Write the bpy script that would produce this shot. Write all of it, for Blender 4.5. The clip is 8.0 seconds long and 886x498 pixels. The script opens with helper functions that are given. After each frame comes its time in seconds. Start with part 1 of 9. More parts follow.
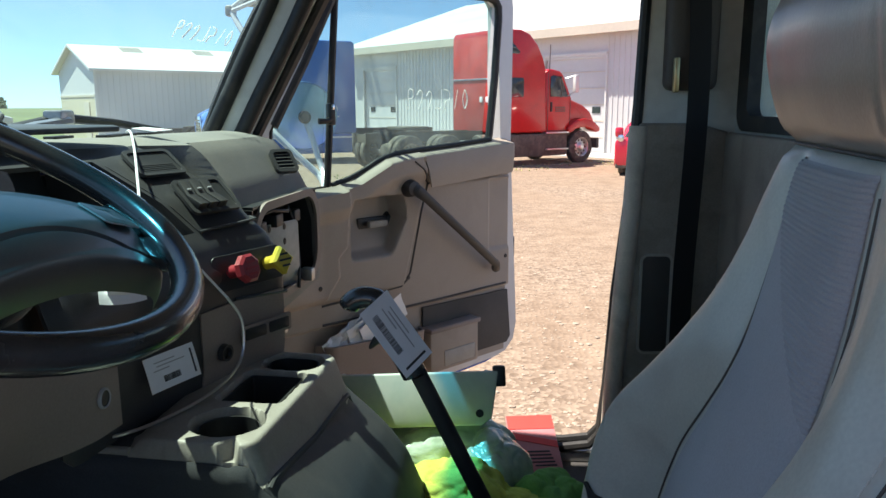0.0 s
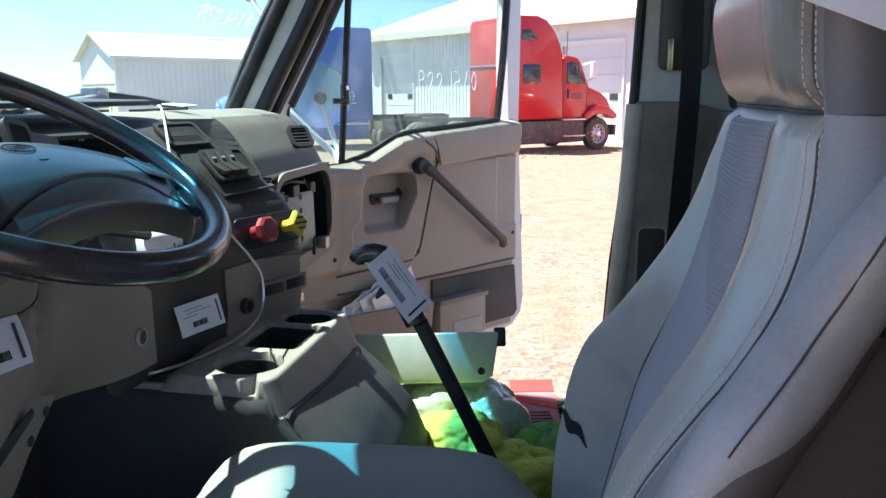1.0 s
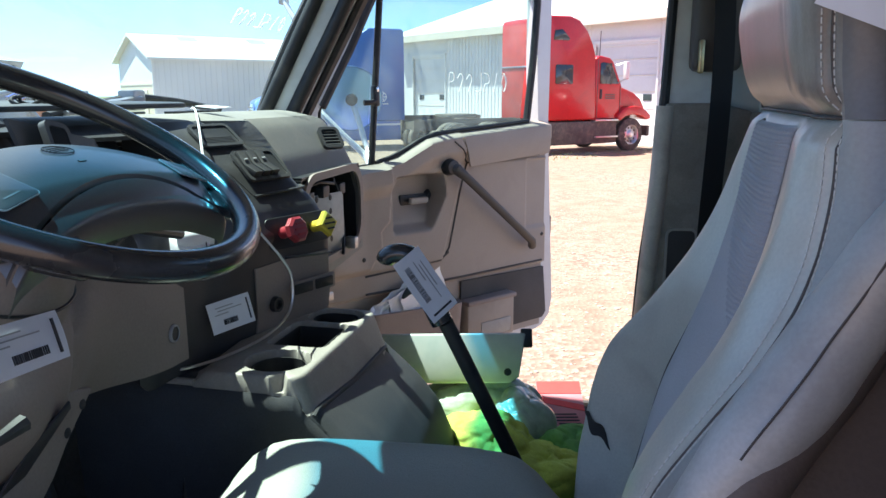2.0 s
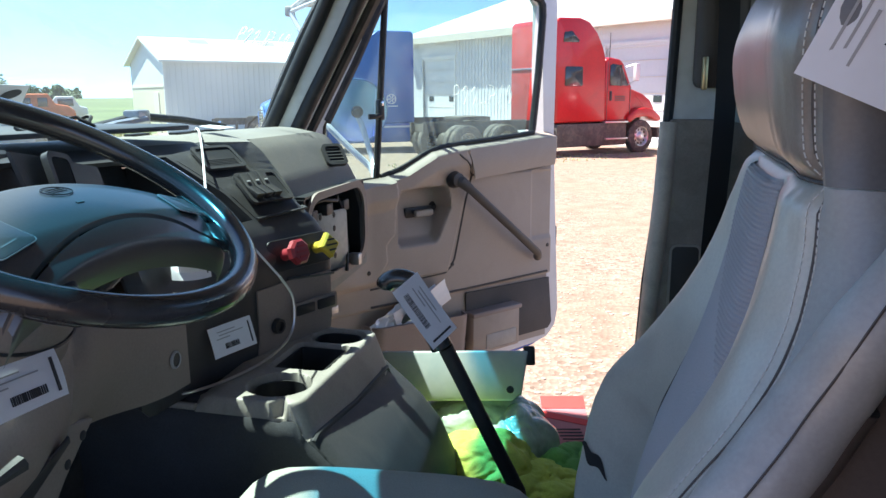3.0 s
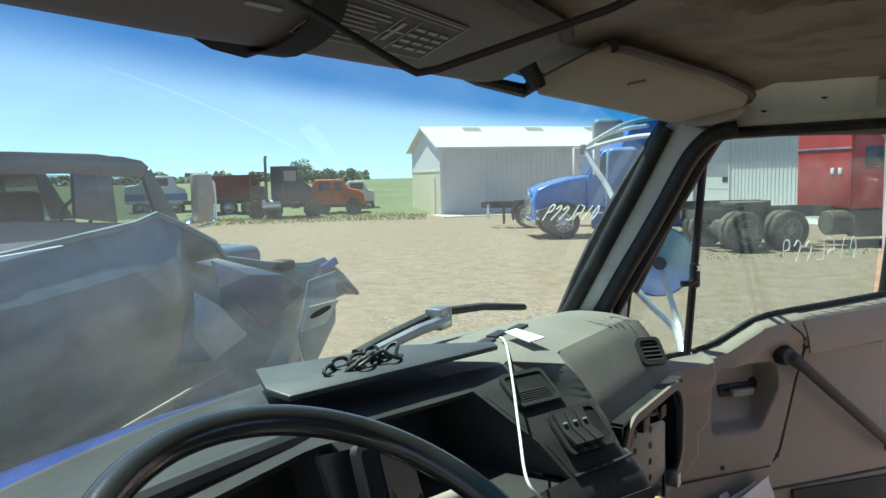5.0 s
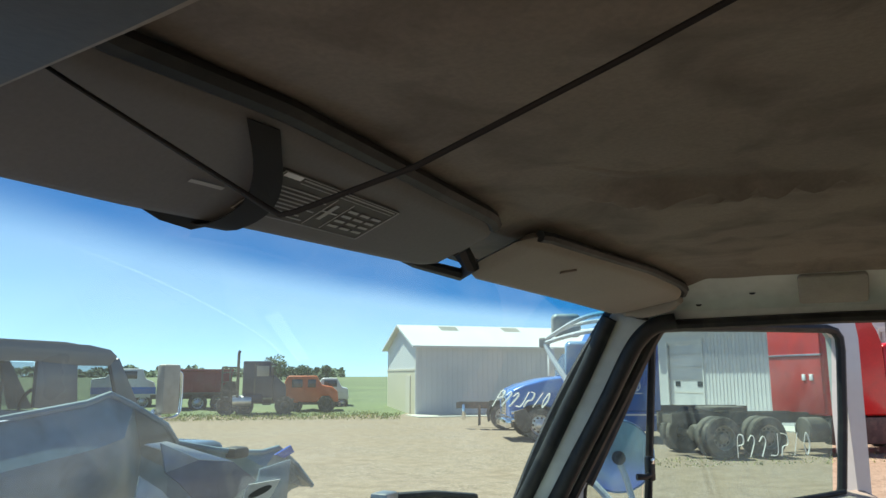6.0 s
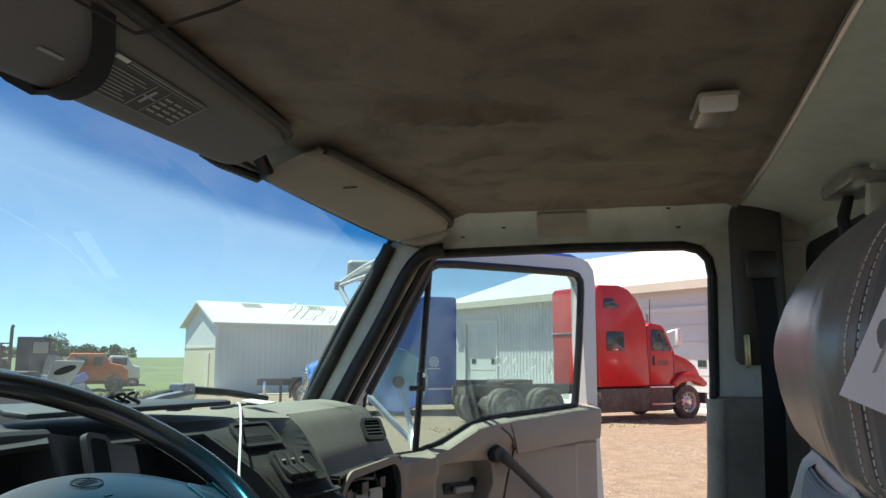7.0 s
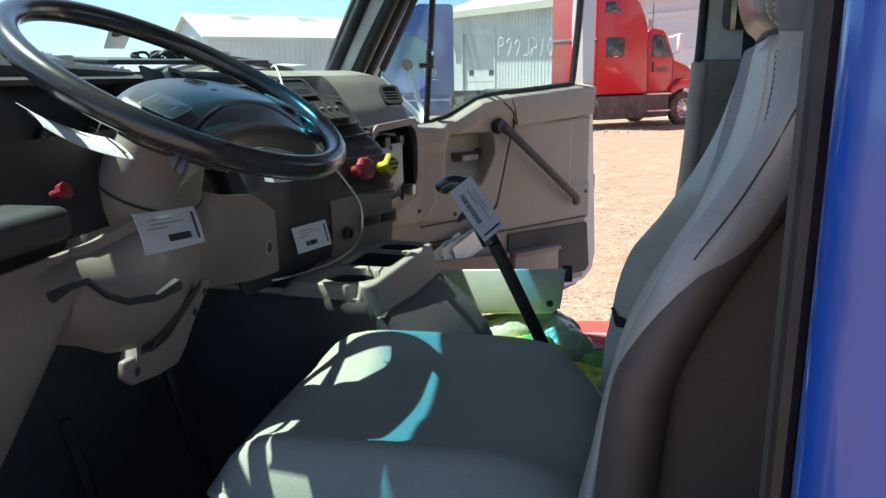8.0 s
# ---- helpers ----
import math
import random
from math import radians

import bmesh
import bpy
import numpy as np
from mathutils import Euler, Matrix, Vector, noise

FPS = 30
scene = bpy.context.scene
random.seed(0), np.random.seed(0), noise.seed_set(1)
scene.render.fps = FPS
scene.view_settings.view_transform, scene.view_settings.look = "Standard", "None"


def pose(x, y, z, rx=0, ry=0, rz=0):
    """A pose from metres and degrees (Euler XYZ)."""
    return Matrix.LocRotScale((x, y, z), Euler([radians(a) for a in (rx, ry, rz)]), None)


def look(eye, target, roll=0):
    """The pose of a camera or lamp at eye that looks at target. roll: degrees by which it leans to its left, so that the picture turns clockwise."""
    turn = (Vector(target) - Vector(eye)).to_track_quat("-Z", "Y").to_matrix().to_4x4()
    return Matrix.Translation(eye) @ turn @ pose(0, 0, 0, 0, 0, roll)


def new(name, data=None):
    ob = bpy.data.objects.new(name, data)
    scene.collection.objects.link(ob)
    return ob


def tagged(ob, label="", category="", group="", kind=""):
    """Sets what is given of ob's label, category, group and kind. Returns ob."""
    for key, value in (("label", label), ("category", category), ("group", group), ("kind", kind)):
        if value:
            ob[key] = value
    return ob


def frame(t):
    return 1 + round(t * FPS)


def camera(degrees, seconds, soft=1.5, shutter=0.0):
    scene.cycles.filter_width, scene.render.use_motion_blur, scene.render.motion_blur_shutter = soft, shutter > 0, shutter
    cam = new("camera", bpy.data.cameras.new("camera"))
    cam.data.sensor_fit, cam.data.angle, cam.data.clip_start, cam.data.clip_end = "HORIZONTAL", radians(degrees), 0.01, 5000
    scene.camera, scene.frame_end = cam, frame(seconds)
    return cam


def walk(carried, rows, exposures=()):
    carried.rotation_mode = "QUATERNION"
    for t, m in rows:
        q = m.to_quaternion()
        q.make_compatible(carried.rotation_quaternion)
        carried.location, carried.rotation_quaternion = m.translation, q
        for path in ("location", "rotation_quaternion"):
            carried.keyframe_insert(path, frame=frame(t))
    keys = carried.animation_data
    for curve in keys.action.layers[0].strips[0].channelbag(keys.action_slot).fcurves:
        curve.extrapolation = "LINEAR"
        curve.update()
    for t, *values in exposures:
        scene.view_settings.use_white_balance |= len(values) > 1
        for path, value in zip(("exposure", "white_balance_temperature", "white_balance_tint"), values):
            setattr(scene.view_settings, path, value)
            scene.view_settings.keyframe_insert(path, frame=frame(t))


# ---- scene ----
cam = camera(62.2, 8.0)
PATH = [
    (0, (0.097, 0.14, 1.856), (-0.032, 2.099, 1.473), -0.2),
    (0.5, (0.128, 0.055, 1.84), (0.013, 2.009, 1.427), -0.2),
    (1, (0.133, 0.019, 1.835), (-0.041, 1.967, 1.42), -0.2),
    (1.5, (0.134, 0.009, 1.836), (-0.092, 1.952, 1.421), -0.2),
    (3, (0.158, 0.015, 1.878), (-0.126, 1.952, 1.467), -0.4),
    (3.5, (0.11, 0.11, 1.984), (-0.209, 2.041, 1.572), -0.5),
    (4, (0.009, 0.193, 2.054), (-0.554, 2.07, 1.653), -0.5),
    (4.2, (-0.01, 0.213, 2.074), (-0.729, 2.037, 1.679), -0.7),
    (5.3, (-0.04, 0.264, 2.12), (-0.997, 2.02, 2.099), -0.1),
    (5.5, (-0.028, 0.26, 2.121), (-0.953, 2.027, 2.257), -0.1),
    (6, (0.038, 0.233, 2.081), (-0.841, 1.997, 2.421), -0.0),
    (6.5, (0.118, 0.157, 2.011), (-0.493, 2.033, 2.338), 0.0),
    (7, (0.162, 0.02, 1.91), (-0.234, 1.96, 2.201), 0.1),
    (7.3, (0.169, -0.033, 1.864), (-0.229, 1.925, 1.988), -0.1),
    (7.5, (0.171, -0.083, 1.841), (-0.216, 1.878, 1.768), -0.3),
    (7.7, (0.188, -0.146, 1.808), (-0.208, 1.798, 1.583), -0.3),
    (8, (0.169, -0.206, 1.793), (-0.217, 1.699, 1.322), -0.9),
]
walk(cam, [(t, look(eye, target, roll)) for t, eye, target, roll in PATH],
     exposures=[(0, 2.35, 6900, 10), (0.5, 2.65, 6600, 16), (1, 2.9, 6600, 16), (3, 2.85, 6500, 16), (3.5, 2.75, 6500, 16), (4, 2.25, 6600, 14), (5.5, 2.1, 7000, 10), (6, 2.1, 7000, 10), (6.5, 2.15, 7000, 10), (7, 2.1, 7000, 10), (7.5, 2.0, 6900, 10), (8, 2.55, 7000, 12)])

# ---- daylight ----
SUN = Vector((-0.46, 0.09, 0.90)).normalized()
world = bpy.data.worlds.new("sky")
scene.world = world
world.use_nodes = True
wn = world.node_tree.nodes
sky = wn.new("ShaderNodeTexSky")
sky.sky_type = "NISHITA"
sky.sun_disc = False
sky.sun_elevation = math.asin(SUN.z)
sky.sun_rotation = math.atan2(SUN.x, SUN.y)
sky.air_density, sky.dust_density, sky.ozone_density = 0.62, 0.1, 2.0
wn["Background"].inputs["Strength"].default_value = 0.050
world.node_tree.links.new(sky.outputs[0], wn["Background"].inputs["Color"])
heaven = wn.new("ShaderNodeTexCoord")
lift = wn.new("ShaderNodeVectorMath")
lift.operation = "ADD"
lift.inputs[1].default_value = (0, 0, 0.06)
world.node_tree.links.new(heaven.outputs["Generated"], lift.inputs[0])
world.node_tree.links.new(lift.outputs[0], sky.inputs["Vector"])
sun = new("sun", bpy.data.lights.new("sun", "SUN"))
sun.data.energy, sun.data.angle, sun.data.color = 2.3, radians(0.53), (1.0, 0.95, 0.87)
sun.matrix_world = look(SUN * 60, (0, 0, 0))
scene.view_settings.exposure = 1.0


# ---- materials ----
def nodes_of(name):
    m = bpy.data.materials.new(name)
    m.use_nodes = True
    return m, m.node_tree.nodes, m.node_tree.links


def surface(name, base, rough=0.6, metal=0.0, vary=0.15, fine=60.0, coarse=3.0, bump=0.15, depth=0.002, stain=None, stain_amount=0.0, coat=0.0, per_object=0.0, spec=0.5):
    """Painted, moulded or woven surface: two scales of tone, fine relief, optional stains."""
    m, n, l = nodes_of(name)
    b = n["Principled BSDF"]
    tc = n.new("ShaderNodeTexCoord")
    big = n.new("ShaderNodeTexNoise")
    big.inputs["Scale"].default_value, big.inputs["Detail"].default_value = coarse, 6
    small = n.new("ShaderNodeTexNoise")
    small.inputs["Scale"].default_value, small.inputs["Detail"].default_value = fine, 4
    l.new(tc.outputs["Object"], big.inputs["Vector"])
    l.new(tc.outputs["Object"], small.inputs["Vector"])
    ramp = n.new("ShaderNodeMapRange")
    ramp.inputs["From Min"].default_value, ramp.inputs["From Max"].default_value = 0.3, 0.7
    ramp.inputs["To Min"].default_value, ramp.inputs["To Max"].default_value = 1 - vary, 1 + vary
    l.new(big.outputs["Fac"], ramp.inputs["Value"])
    ramp2 = n.new("ShaderNodeMapRange")
    ramp2.inputs["From Min"].default_value, ramp2.inputs["From Max"].default_value = 0.3, 0.7
    ramp2.inputs["To Min"].default_value, ramp2.inputs["To Max"].default_value = 1 - vary * 0.6, 1 + vary * 0.6
    l.new(small.outputs["Fac"], ramp2.inputs["Value"])
    mul = n.new("ShaderNodeMath")
    mul.operation = "MULTIPLY"
    l.new(ramp.outputs[0], mul.inputs[0])
    l.new(ramp2.outputs[0], mul.inputs[1])
    value = mul.outputs[0]
    if per_object:
        info = n.new("ShaderNodeObjectInfo")
        r3 = n.new("ShaderNodeMapRange")
        r3.inputs["To Min"].default_value, r3.inputs["To Max"].default_value = 1 - per_object, 1 + per_object
        l.new(info.outputs["Random"], r3.inputs["Value"])
        m3 = n.new("ShaderNodeMath")
        m3.operation = "MULTIPLY"
        l.new(value, m3.inputs[0])
        l.new(r3.outputs[0], m3.inputs[1])
        value = m3.outputs[0]
    tint = n.new("ShaderNodeMix")
    tint.data_type, tint.blend_type = "RGBA", "MULTIPLY"
    tint.inputs["Factor"].default_value = 1.0
    tint.inputs["A"].default_value = (*base, 1)
    l.new(value, tint.inputs["B"])
    colour = tint.outputs["Result"]
    if stain:
        sn = n.new("ShaderNodeTexNoise")
        sn.inputs["Scale"].default_value, sn.inputs["Detail"].default_value, sn.inputs["Distortion"].default_value = coarse * 2.3, 8, 0.6
        l.new(tc.outputs["Object"], sn.inputs["Vector"])
        sr = n.new("ShaderNodeMapRange")
        sr.inputs["From Min"].default_value, sr.inputs["From Max"].default_value = 0.48, 0.72
        sr.inputs["To Max"].default_value = stain_amount
        l.new(sn.outputs["Fac"], sr.inputs["Value"])
        sm = n.new("ShaderNodeMix")
        sm.data_type = "RGBA"
        l.new(sr.outputs[0], sm.inputs["Factor"])
        l.new(colour, sm.inputs["A"])
        sm.inputs["B"].default_value = (*stain, 1)
        colour = sm.outputs["Result"]
    l.new(colour, b.inputs["Base Color"])
    rr = n.new("ShaderNodeMapRange")
    rr.inputs["To Min"].default_value, rr.inputs["To Max"].default_value = max(0.02, rough - 0.12), min(1, rough + 0.12)
    l.new(big.outputs["Fac"], rr.inputs["Value"])
    l.new(rr.outputs[0], b.inputs["Roughness"])
    b.inputs["Metallic"].default_value = metal
    b.inputs["Specular IOR Level"].default_value = spec
    if coat:
        b.inputs["Coat Weight"].default_value, b.inputs["Coat Roughness"].default_value = coat, 0.08
    if bump:
        bp = n.new("ShaderNodeBump")
        bp.inputs["Strength"].default_value, bp.inputs["Distance"].default_value = bump, depth
        l.new(small.outputs["Fac"], bp.inputs["Height"])
        l.new(bp.outputs[0], b.inputs["Normal"])
    return m


def pane(name, clear, band=None, dust=0.03, gloss=0.09):
    """Thin automotive glass: tinted see-through, mirror gloss, a film of dust; band = (z low, z high, colour)."""
    m, n, l = nodes_of(name)
    n.remove(n["Principled BSDF"])
    out = n["Material Output"]
    tr = n.new("ShaderNodeBsdfTransparent")
    tr.inputs["Color"].default_value = (*clear, 1)
    if band:
        tc = n.new("ShaderNodeTexCoord")
        sep = n.new("ShaderNodeSeparateXYZ")
        l.new(tc.outputs["Object"], sep.inputs[0])
        mr = n.new("ShaderNodeMapRange")
        mr.interpolation_type = "SMOOTHSTEP"
        mr.inputs["From Min"].default_value, mr.inputs["From Max"].default_value = band[0], band[1]
        l.new(sep.outputs["Z"], mr.inputs["Value"])
        mx = n.new("ShaderNodeMix")
        mx.data_type = "RGBA"
        mx.inputs["A"].default_value, mx.inputs["B"].default_value = (*clear, 1), (*band[2], 1)
        l.new(mr.outputs[0], mx.inputs["Factor"])
        l.new(mx.outputs["Result"], tr.inputs["Color"])
    gl = n.new("ShaderNodeBsdfGlossy")
    gl.inputs["Roughness"].default_value = 0.0
    fr = n.new("ShaderNodeFresnel")
    fr.inputs["IOR"].default_value = 1.25
    cap = n.new("ShaderNodeMath")
    cap.operation = "MULTIPLY"
    cap.inputs[1].default_value = gloss
    l.new(fr.outputs[0], cap.inputs[0])
    m1 = n.new("ShaderNodeMixShader")
    l.new(cap.outputs[0], m1.inputs[0])
    l.new(tr.outputs[0], m1.inputs[1])
    l.new(gl.outputs[0], m1.inputs[2])
    face, back, df = n.new("ShaderNodeBsdfDiffuse"), n.new("ShaderNodeBsdfTranslucent"), n.new("ShaderNodeMixShader")
    face.inputs["Color"].default_value = back.inputs["Color"].default_value = (0.70, 0.77, 0.78, 1)
    df.inputs[0].default_value = 0.6
    l.new(face.outputs[0], df.inputs[1])
    l.new(back.outputs[0], df.inputs[2])
    no = n.new("ShaderNodeTexNoise")
    no.inputs["Scale"].default_value, no.inputs["Detail"].default_value = 7, 8
    dr = n.new("ShaderNodeMapRange")
    dr.inputs["From Min"].default_value, dr.inputs["From Max"].default_value = 0.3, 0.75
    dr.inputs["To Min"].default_value, dr.inputs["To Max"].default_value = dust * 0.5, dust * 1.6
    l.new(no.outputs["Fac"], dr.inputs["Value"])
    m2 = n.new("ShaderNodeMixShader")
    l.new(dr.outputs[0], m2.inputs[0])
    l.new(m1.outputs[0], m2.inputs[1])
    l.new(df.outputs[0], m2.inputs[2])
    l.new(m2.outputs[0], out.inputs["Surface"])
    return m


def gravel(name):
    """Packed yard ground: pale crushed stone, tracks and dust, going to grass beyond the yard."""
    m, n, l = nodes_of(name)
    b = n["Principled BSDF"]
    tc = n.new("ShaderNodeTexCoord")
    vor = n.new("ShaderNodeTexVoronoi")
    vor.inputs["Scale"].default_value = 22
    vor2 = n.new("ShaderNodeTexVoronoi")
    vor2.inputs["Scale"].default_value = 8
    big = n.new("ShaderNodeTexNoise")
    big.inputs["Scale"].default_value, big.inputs["Detail"].default_value = 0.35, 8
    mid = n.new("ShaderNodeTexNoise")
    mid.inputs["Scale"].default_value, mid.inputs["Detail"].default_value = 2.6, 8
    for t in (vor, vor2, big, mid):
        l.new(tc.outputs["Object"], t.inputs["Vector"])
    r1 = n.new("ShaderNodeValToRGB")
    r1.color_ramp.elements[0].position, r1.color_ramp.elements[1].position = 0.0, 1.0
    r1.color_ramp.elements[0].color = (0.113, 0.078, 0.054, 1)
    r1.color_ramp.elements[1].color = (0.374, 0.284, 0.216, 1)
    sep = n.new("ShaderNodeSeparateColor")
    l.new(vor.outputs["Color"], sep.inputs[0])
    l.new(sep.outputs[0], r1.inputs["Fac"])
    r2 = n.new("ShaderNodeValToRGB")
    r2.color_ramp.elements[0].position, r2.color_ramp.elements[1].position = 0.35, 0.68
    r2.color_ramp.elements[0].color = (0.202, 0.138, 0.093, 1)
    r2.color_ramp.elements[1].color = (0.299, 0.216, 0.153, 1)
    l.new(mid.outputs["Fac"], r2.inputs["Fac"])
    fm = n.new("ShaderNodeMapRange")
    fm.inputs["From Min"].default_value, fm.inputs["From Max"].default_value = 0.42, 0.62
    fm.inputs["To Min"].default_value, fm.inputs["To Max"].default_value = 0.15, 0.75
    l.new(big.outputs["Fac"], fm.inputs["Value"])
    mx = n.new("ShaderNodeMix")
    mx.data_type = "RGBA"
    l.new(fm.outputs[0], mx.inputs["Factor"])
    l.new(r2.outputs[0], mx.inputs["A"])
    l.new(r1.outputs[0], mx.inputs["B"])
    l.new(mx.outputs["Result"], b.inputs["Base Color"])
    b.inputs["Roughness"].default_value = 0.95
    bp = n.new("ShaderNodeBump")
    bp.inputs["Strength"].default_value, bp.inputs["Distance"].default_value = 0.45, 0.03
    l.new(vor.outputs["Distance"], bp.inputs["Height"])
    l.new(bp.outputs[0], b.inputs["Normal"])
    return m


def chalk_film(name):
    """Chalk on glass: white powder, lit from both sides."""
    m, n, l = nodes_of(name)
    n.remove(n["Principled BSDF"])
    a, b, mx = n.new("ShaderNodeBsdfDiffuse"), n.new("ShaderNodeBsdfTranslucent"), n.new("ShaderNodeMixShader")
    a.inputs["Color"].default_value = b.inputs["Color"].default_value = (0.95, 0.95, 0.93, 1)
    mx.inputs[0].default_value = 0.55
    l.new(a.outputs[0], mx.inputs[1])
    l.new(b.outputs[0], mx.inputs[2])
    l.new(mx.outputs[0], n["Material Output"].inputs["Surface"])
    return m


M_CHALK = chalk_film("window_chalk")
M_LINER = surface("headliner_cloth", (0.235, 0.197, 0.162), 0.95, vary=0.13, fine=180, coarse=4, bump=0.3, stain=(0.085, 0.066, 0.05), stain_amount=0.6)
# driver visor: darker, greyer copy of the passenger visor's vinyl
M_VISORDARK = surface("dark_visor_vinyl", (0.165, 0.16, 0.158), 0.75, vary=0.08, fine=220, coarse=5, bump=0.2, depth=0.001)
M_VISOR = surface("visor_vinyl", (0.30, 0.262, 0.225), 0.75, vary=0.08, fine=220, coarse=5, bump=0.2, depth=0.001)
M_CABPAINT = surface("cab_inner_paint", (0.62, 0.64, 0.60), 0.45, vary=0.08, fine=40, coarse=4, bump=0.05, stain=(0.25, 0.24, 0.2), stain_amount=0.25)
M_WHITE = surface("white_paint", (0.64, 0.64, 0.64), 0.3, vary=0.04, fine=30, coarse=3, bump=0.03, coat=0.4)
M_RUBBER = surface("black_rubber", (0.015, 0.015, 0.016), 0.55, vary=0.2, fine=90, coarse=8, bump=0.15, stain=(0.09, 0.08, 0.065), stain_amount=0.35)
M_BLACK = surface("black_plastic", (0.022, 0.023, 0.025), 0.45, vary=0.15, fine=300, coarse=6, bump=0.12, depth=0.0008, stain=(0.12, 0.105, 0.085), stain_amount=0.25)
M_DASHTOP = surface("dash_grey_vinyl", (0.20, 0.19, 0.172), 0.7, vary=0.12, fine=260, coarse=4, bump=0.25, depth=0.0008, stain=(0.28, 0.255, 0.215), stain_amount=0.45)
M_DASHDARK = surface("dash_dark_plastic", (0.038, 0.038, 0.040), 0.48, vary=0.15, fine=300, coarse=5, bump=0.15, depth=0.0008, stain=(0.085, 0.075, 0.062), stain_amount=0.25)
M_TAN = surface("taupe_plastic", (0.36, 0.30, 0.245), 0.62, vary=0.08, fine=260, coarse=4, bump=0.2, depth=0.0008, stain=(0.17, 0.14, 0.11), stain_amount=0.25)
M_TANDARK = surface("brown_plastic", (0.245, 0.198, 0.175), 0.6, vary=0.1, fine=260, coarse=4, bump=0.2, depth=0.0008, stain=(0.22, 0.19, 0.15), stain_amount=0.3)
M_DOORPAD = surface("door_pad_vinyl", (0.36, 0.305, 0.255), 0.6, vary=0.06, fine=240, coarse=3, bump=0.2, depth=0.0008, stain=(0.22, 0.18, 0.14), stain_amount=0.2)
M_DOORDARK = surface("door_dark_carpet", (0.085, 0.078, 0.072), 0.95, vary=0.2, fine=400, coarse=5, bump=0.5, depth=0.002)
M_CONSOLE = surface("console_grey_plastic", (0.40, 0.37, 0.325), 0.6, vary=0.08, fine=240, coarse=5, bump=0.2, depth=0.0008, stain=(0.2, 0.17, 0.13), stain_amount=0.3)
M_VINYL = surface("grey_seat_vinyl", (0.50, 0.495, 0.430), 0.35, coat=0.0, spec=0.85, vary=0.10, fine=320, coarse=5, bump=0.14, depth=0.0010, stain=(0.27, 0.25, 0.22), stain_amount=0.35)
M_CLOTH = surface("seat_cloth", (0.43, 0.43, 0.45), 0.95, vary=0.1, fine=500, coarse=5, bump=0.6, depth=0.0015)
M_CUSHION = surface("cushion_cloth", (0.30, 0.318, 0.272), 0.9, vary=0.1, fine=500, coarse=4, bump=0.4, depth=0.0015, stain=(0.32, 0.31, 0.28), stain_amount=0.3)
M_SHELLBACK = surface("seat_back_shell", (0.07,0.062,0.056), 0.6, vary=0.1, fine=300, coarse=4, bump=0.2, depth=0.001)
M_PILLARTRIM = surface("pillar_trim_plastic", (0.29, 0.255, 0.215), 0.6, vary=0.15, fine=240, coarse=5, bump=0.2, depth=0.001, stain=(0.09, 0.08, 0.07), stain_amount=0.5)
M_BELT = surface("belt_webbing", (0.008, 0.008, 0.009), 0.8, vary=0.1, fine=500, coarse=8, bump=0.3, depth=0.0008)
M_STEEL = surface("galvanised_steel", (0.45, 0.45, 0.44), 0.4, 0.9, vary=0.2, fine=80, coarse=8, bump=0.1, stain=(0.2, 0.16, 0.12), stain_amount=0.3)
M_CHROME = surface("chrome", (0.75, 0.76, 0.78), 0.12, 1.0, vary=0.05, fine=50, coarse=6, bump=0.03)
M_ALU = surface("brushed_aluminium", (0.62, 0.62, 0.62), 0.35, 0.9, vary=0.1, fine=50, coarse=4, bump=0.05)
M_PAPER = surface("white_paper", (0.80, 0.81, 0.83), 0.7, vary=0.03, fine=80, coarse=6, bump=0.1, depth=0.0006)
M_INK = surface("black_ink", (0.03, 0.03, 0.035), 0.7, vary=0.05, bump=0)
M_GREYINK = surface("grey_ink", (0.38, 0.38, 0.38), 0.7, vary=0.05, bump=0)
M_REDPL = surface("red_plastic", (0.30, 0.030, 0.040), 0.35, vary=0.06, bump=0.03)
M_YELPL = surface("yellow_plastic", (0.60, 0.46, 0.05), 0.35, vary=0.06, bump=0.03)
M_BLUEPAINT = surface("blue_cab_paint", (0.010, 0.075, 0.42), 0.2, vary=0.08, fine=40, coarse=3, bump=0.02, coat=0.8)
M_FLOOR = surface("floor_rubber_mat", (0.050, 0.050, 0.053), 0.8, vary=0.25, fine=120, coarse=6, bump=0.4, depth=0.003, stain=(0.1, 0.085, 0.065), stain_amount=0.35)
M_WHEEL = surface("worn_wheel_plastic", (0.030, 0.031, 0.033), 0.24, coat=0.5, vary=0.15, fine=300, coarse=6, bump=0.10, depth=0.0006, stain=(0.10, 0.09, 0.08), stain_amount=0.1)
M_PLATE = surface("dusty_bracket_metal", (0.40, 0.39, 0.36), 0.5, 0.2, vary=0.15, fine=60, coarse=9, bump=0.1, stain=(0.25, 0.22, 0.17), stain_amount=0.4)
M_DIMINK = surface("worn_engraving", (0.13, 0.13, 0.13), 0.5, vary=0.2, bump=0)
M_REDMARK = surface("dark_red_legend", (0.36, 0.02, 0.025), 0.5, vary=0.05, bump=0)
M_RAIL = surface("dark_rail_vinyl", (0.055, 0.062, 0.072), 0.5, vary=0.15, fine=200, coarse=6, bump=0.2, depth=0.001, stain=(0.12, 0.11, 0.10), stain_amount=0.3)
M_DUSTRIM = surface("dusty_wheel_rim", (0.36, 0.33, 0.28), 0.7, 0.2, vary=0.2, fine=30, coarse=4, bump=0.1, stain=(0.16, 0.13, 0.10), stain_amount=0.5)
M_CONS = surface("grey_console_plastic", (0.315, 0.285, 0.245), 0.55, vary=0.1, fine=240, coarse=6, bump=0.2, depth=0.0008, stain=(0.16, 0.145, 0.12), stain_amount=0.4)
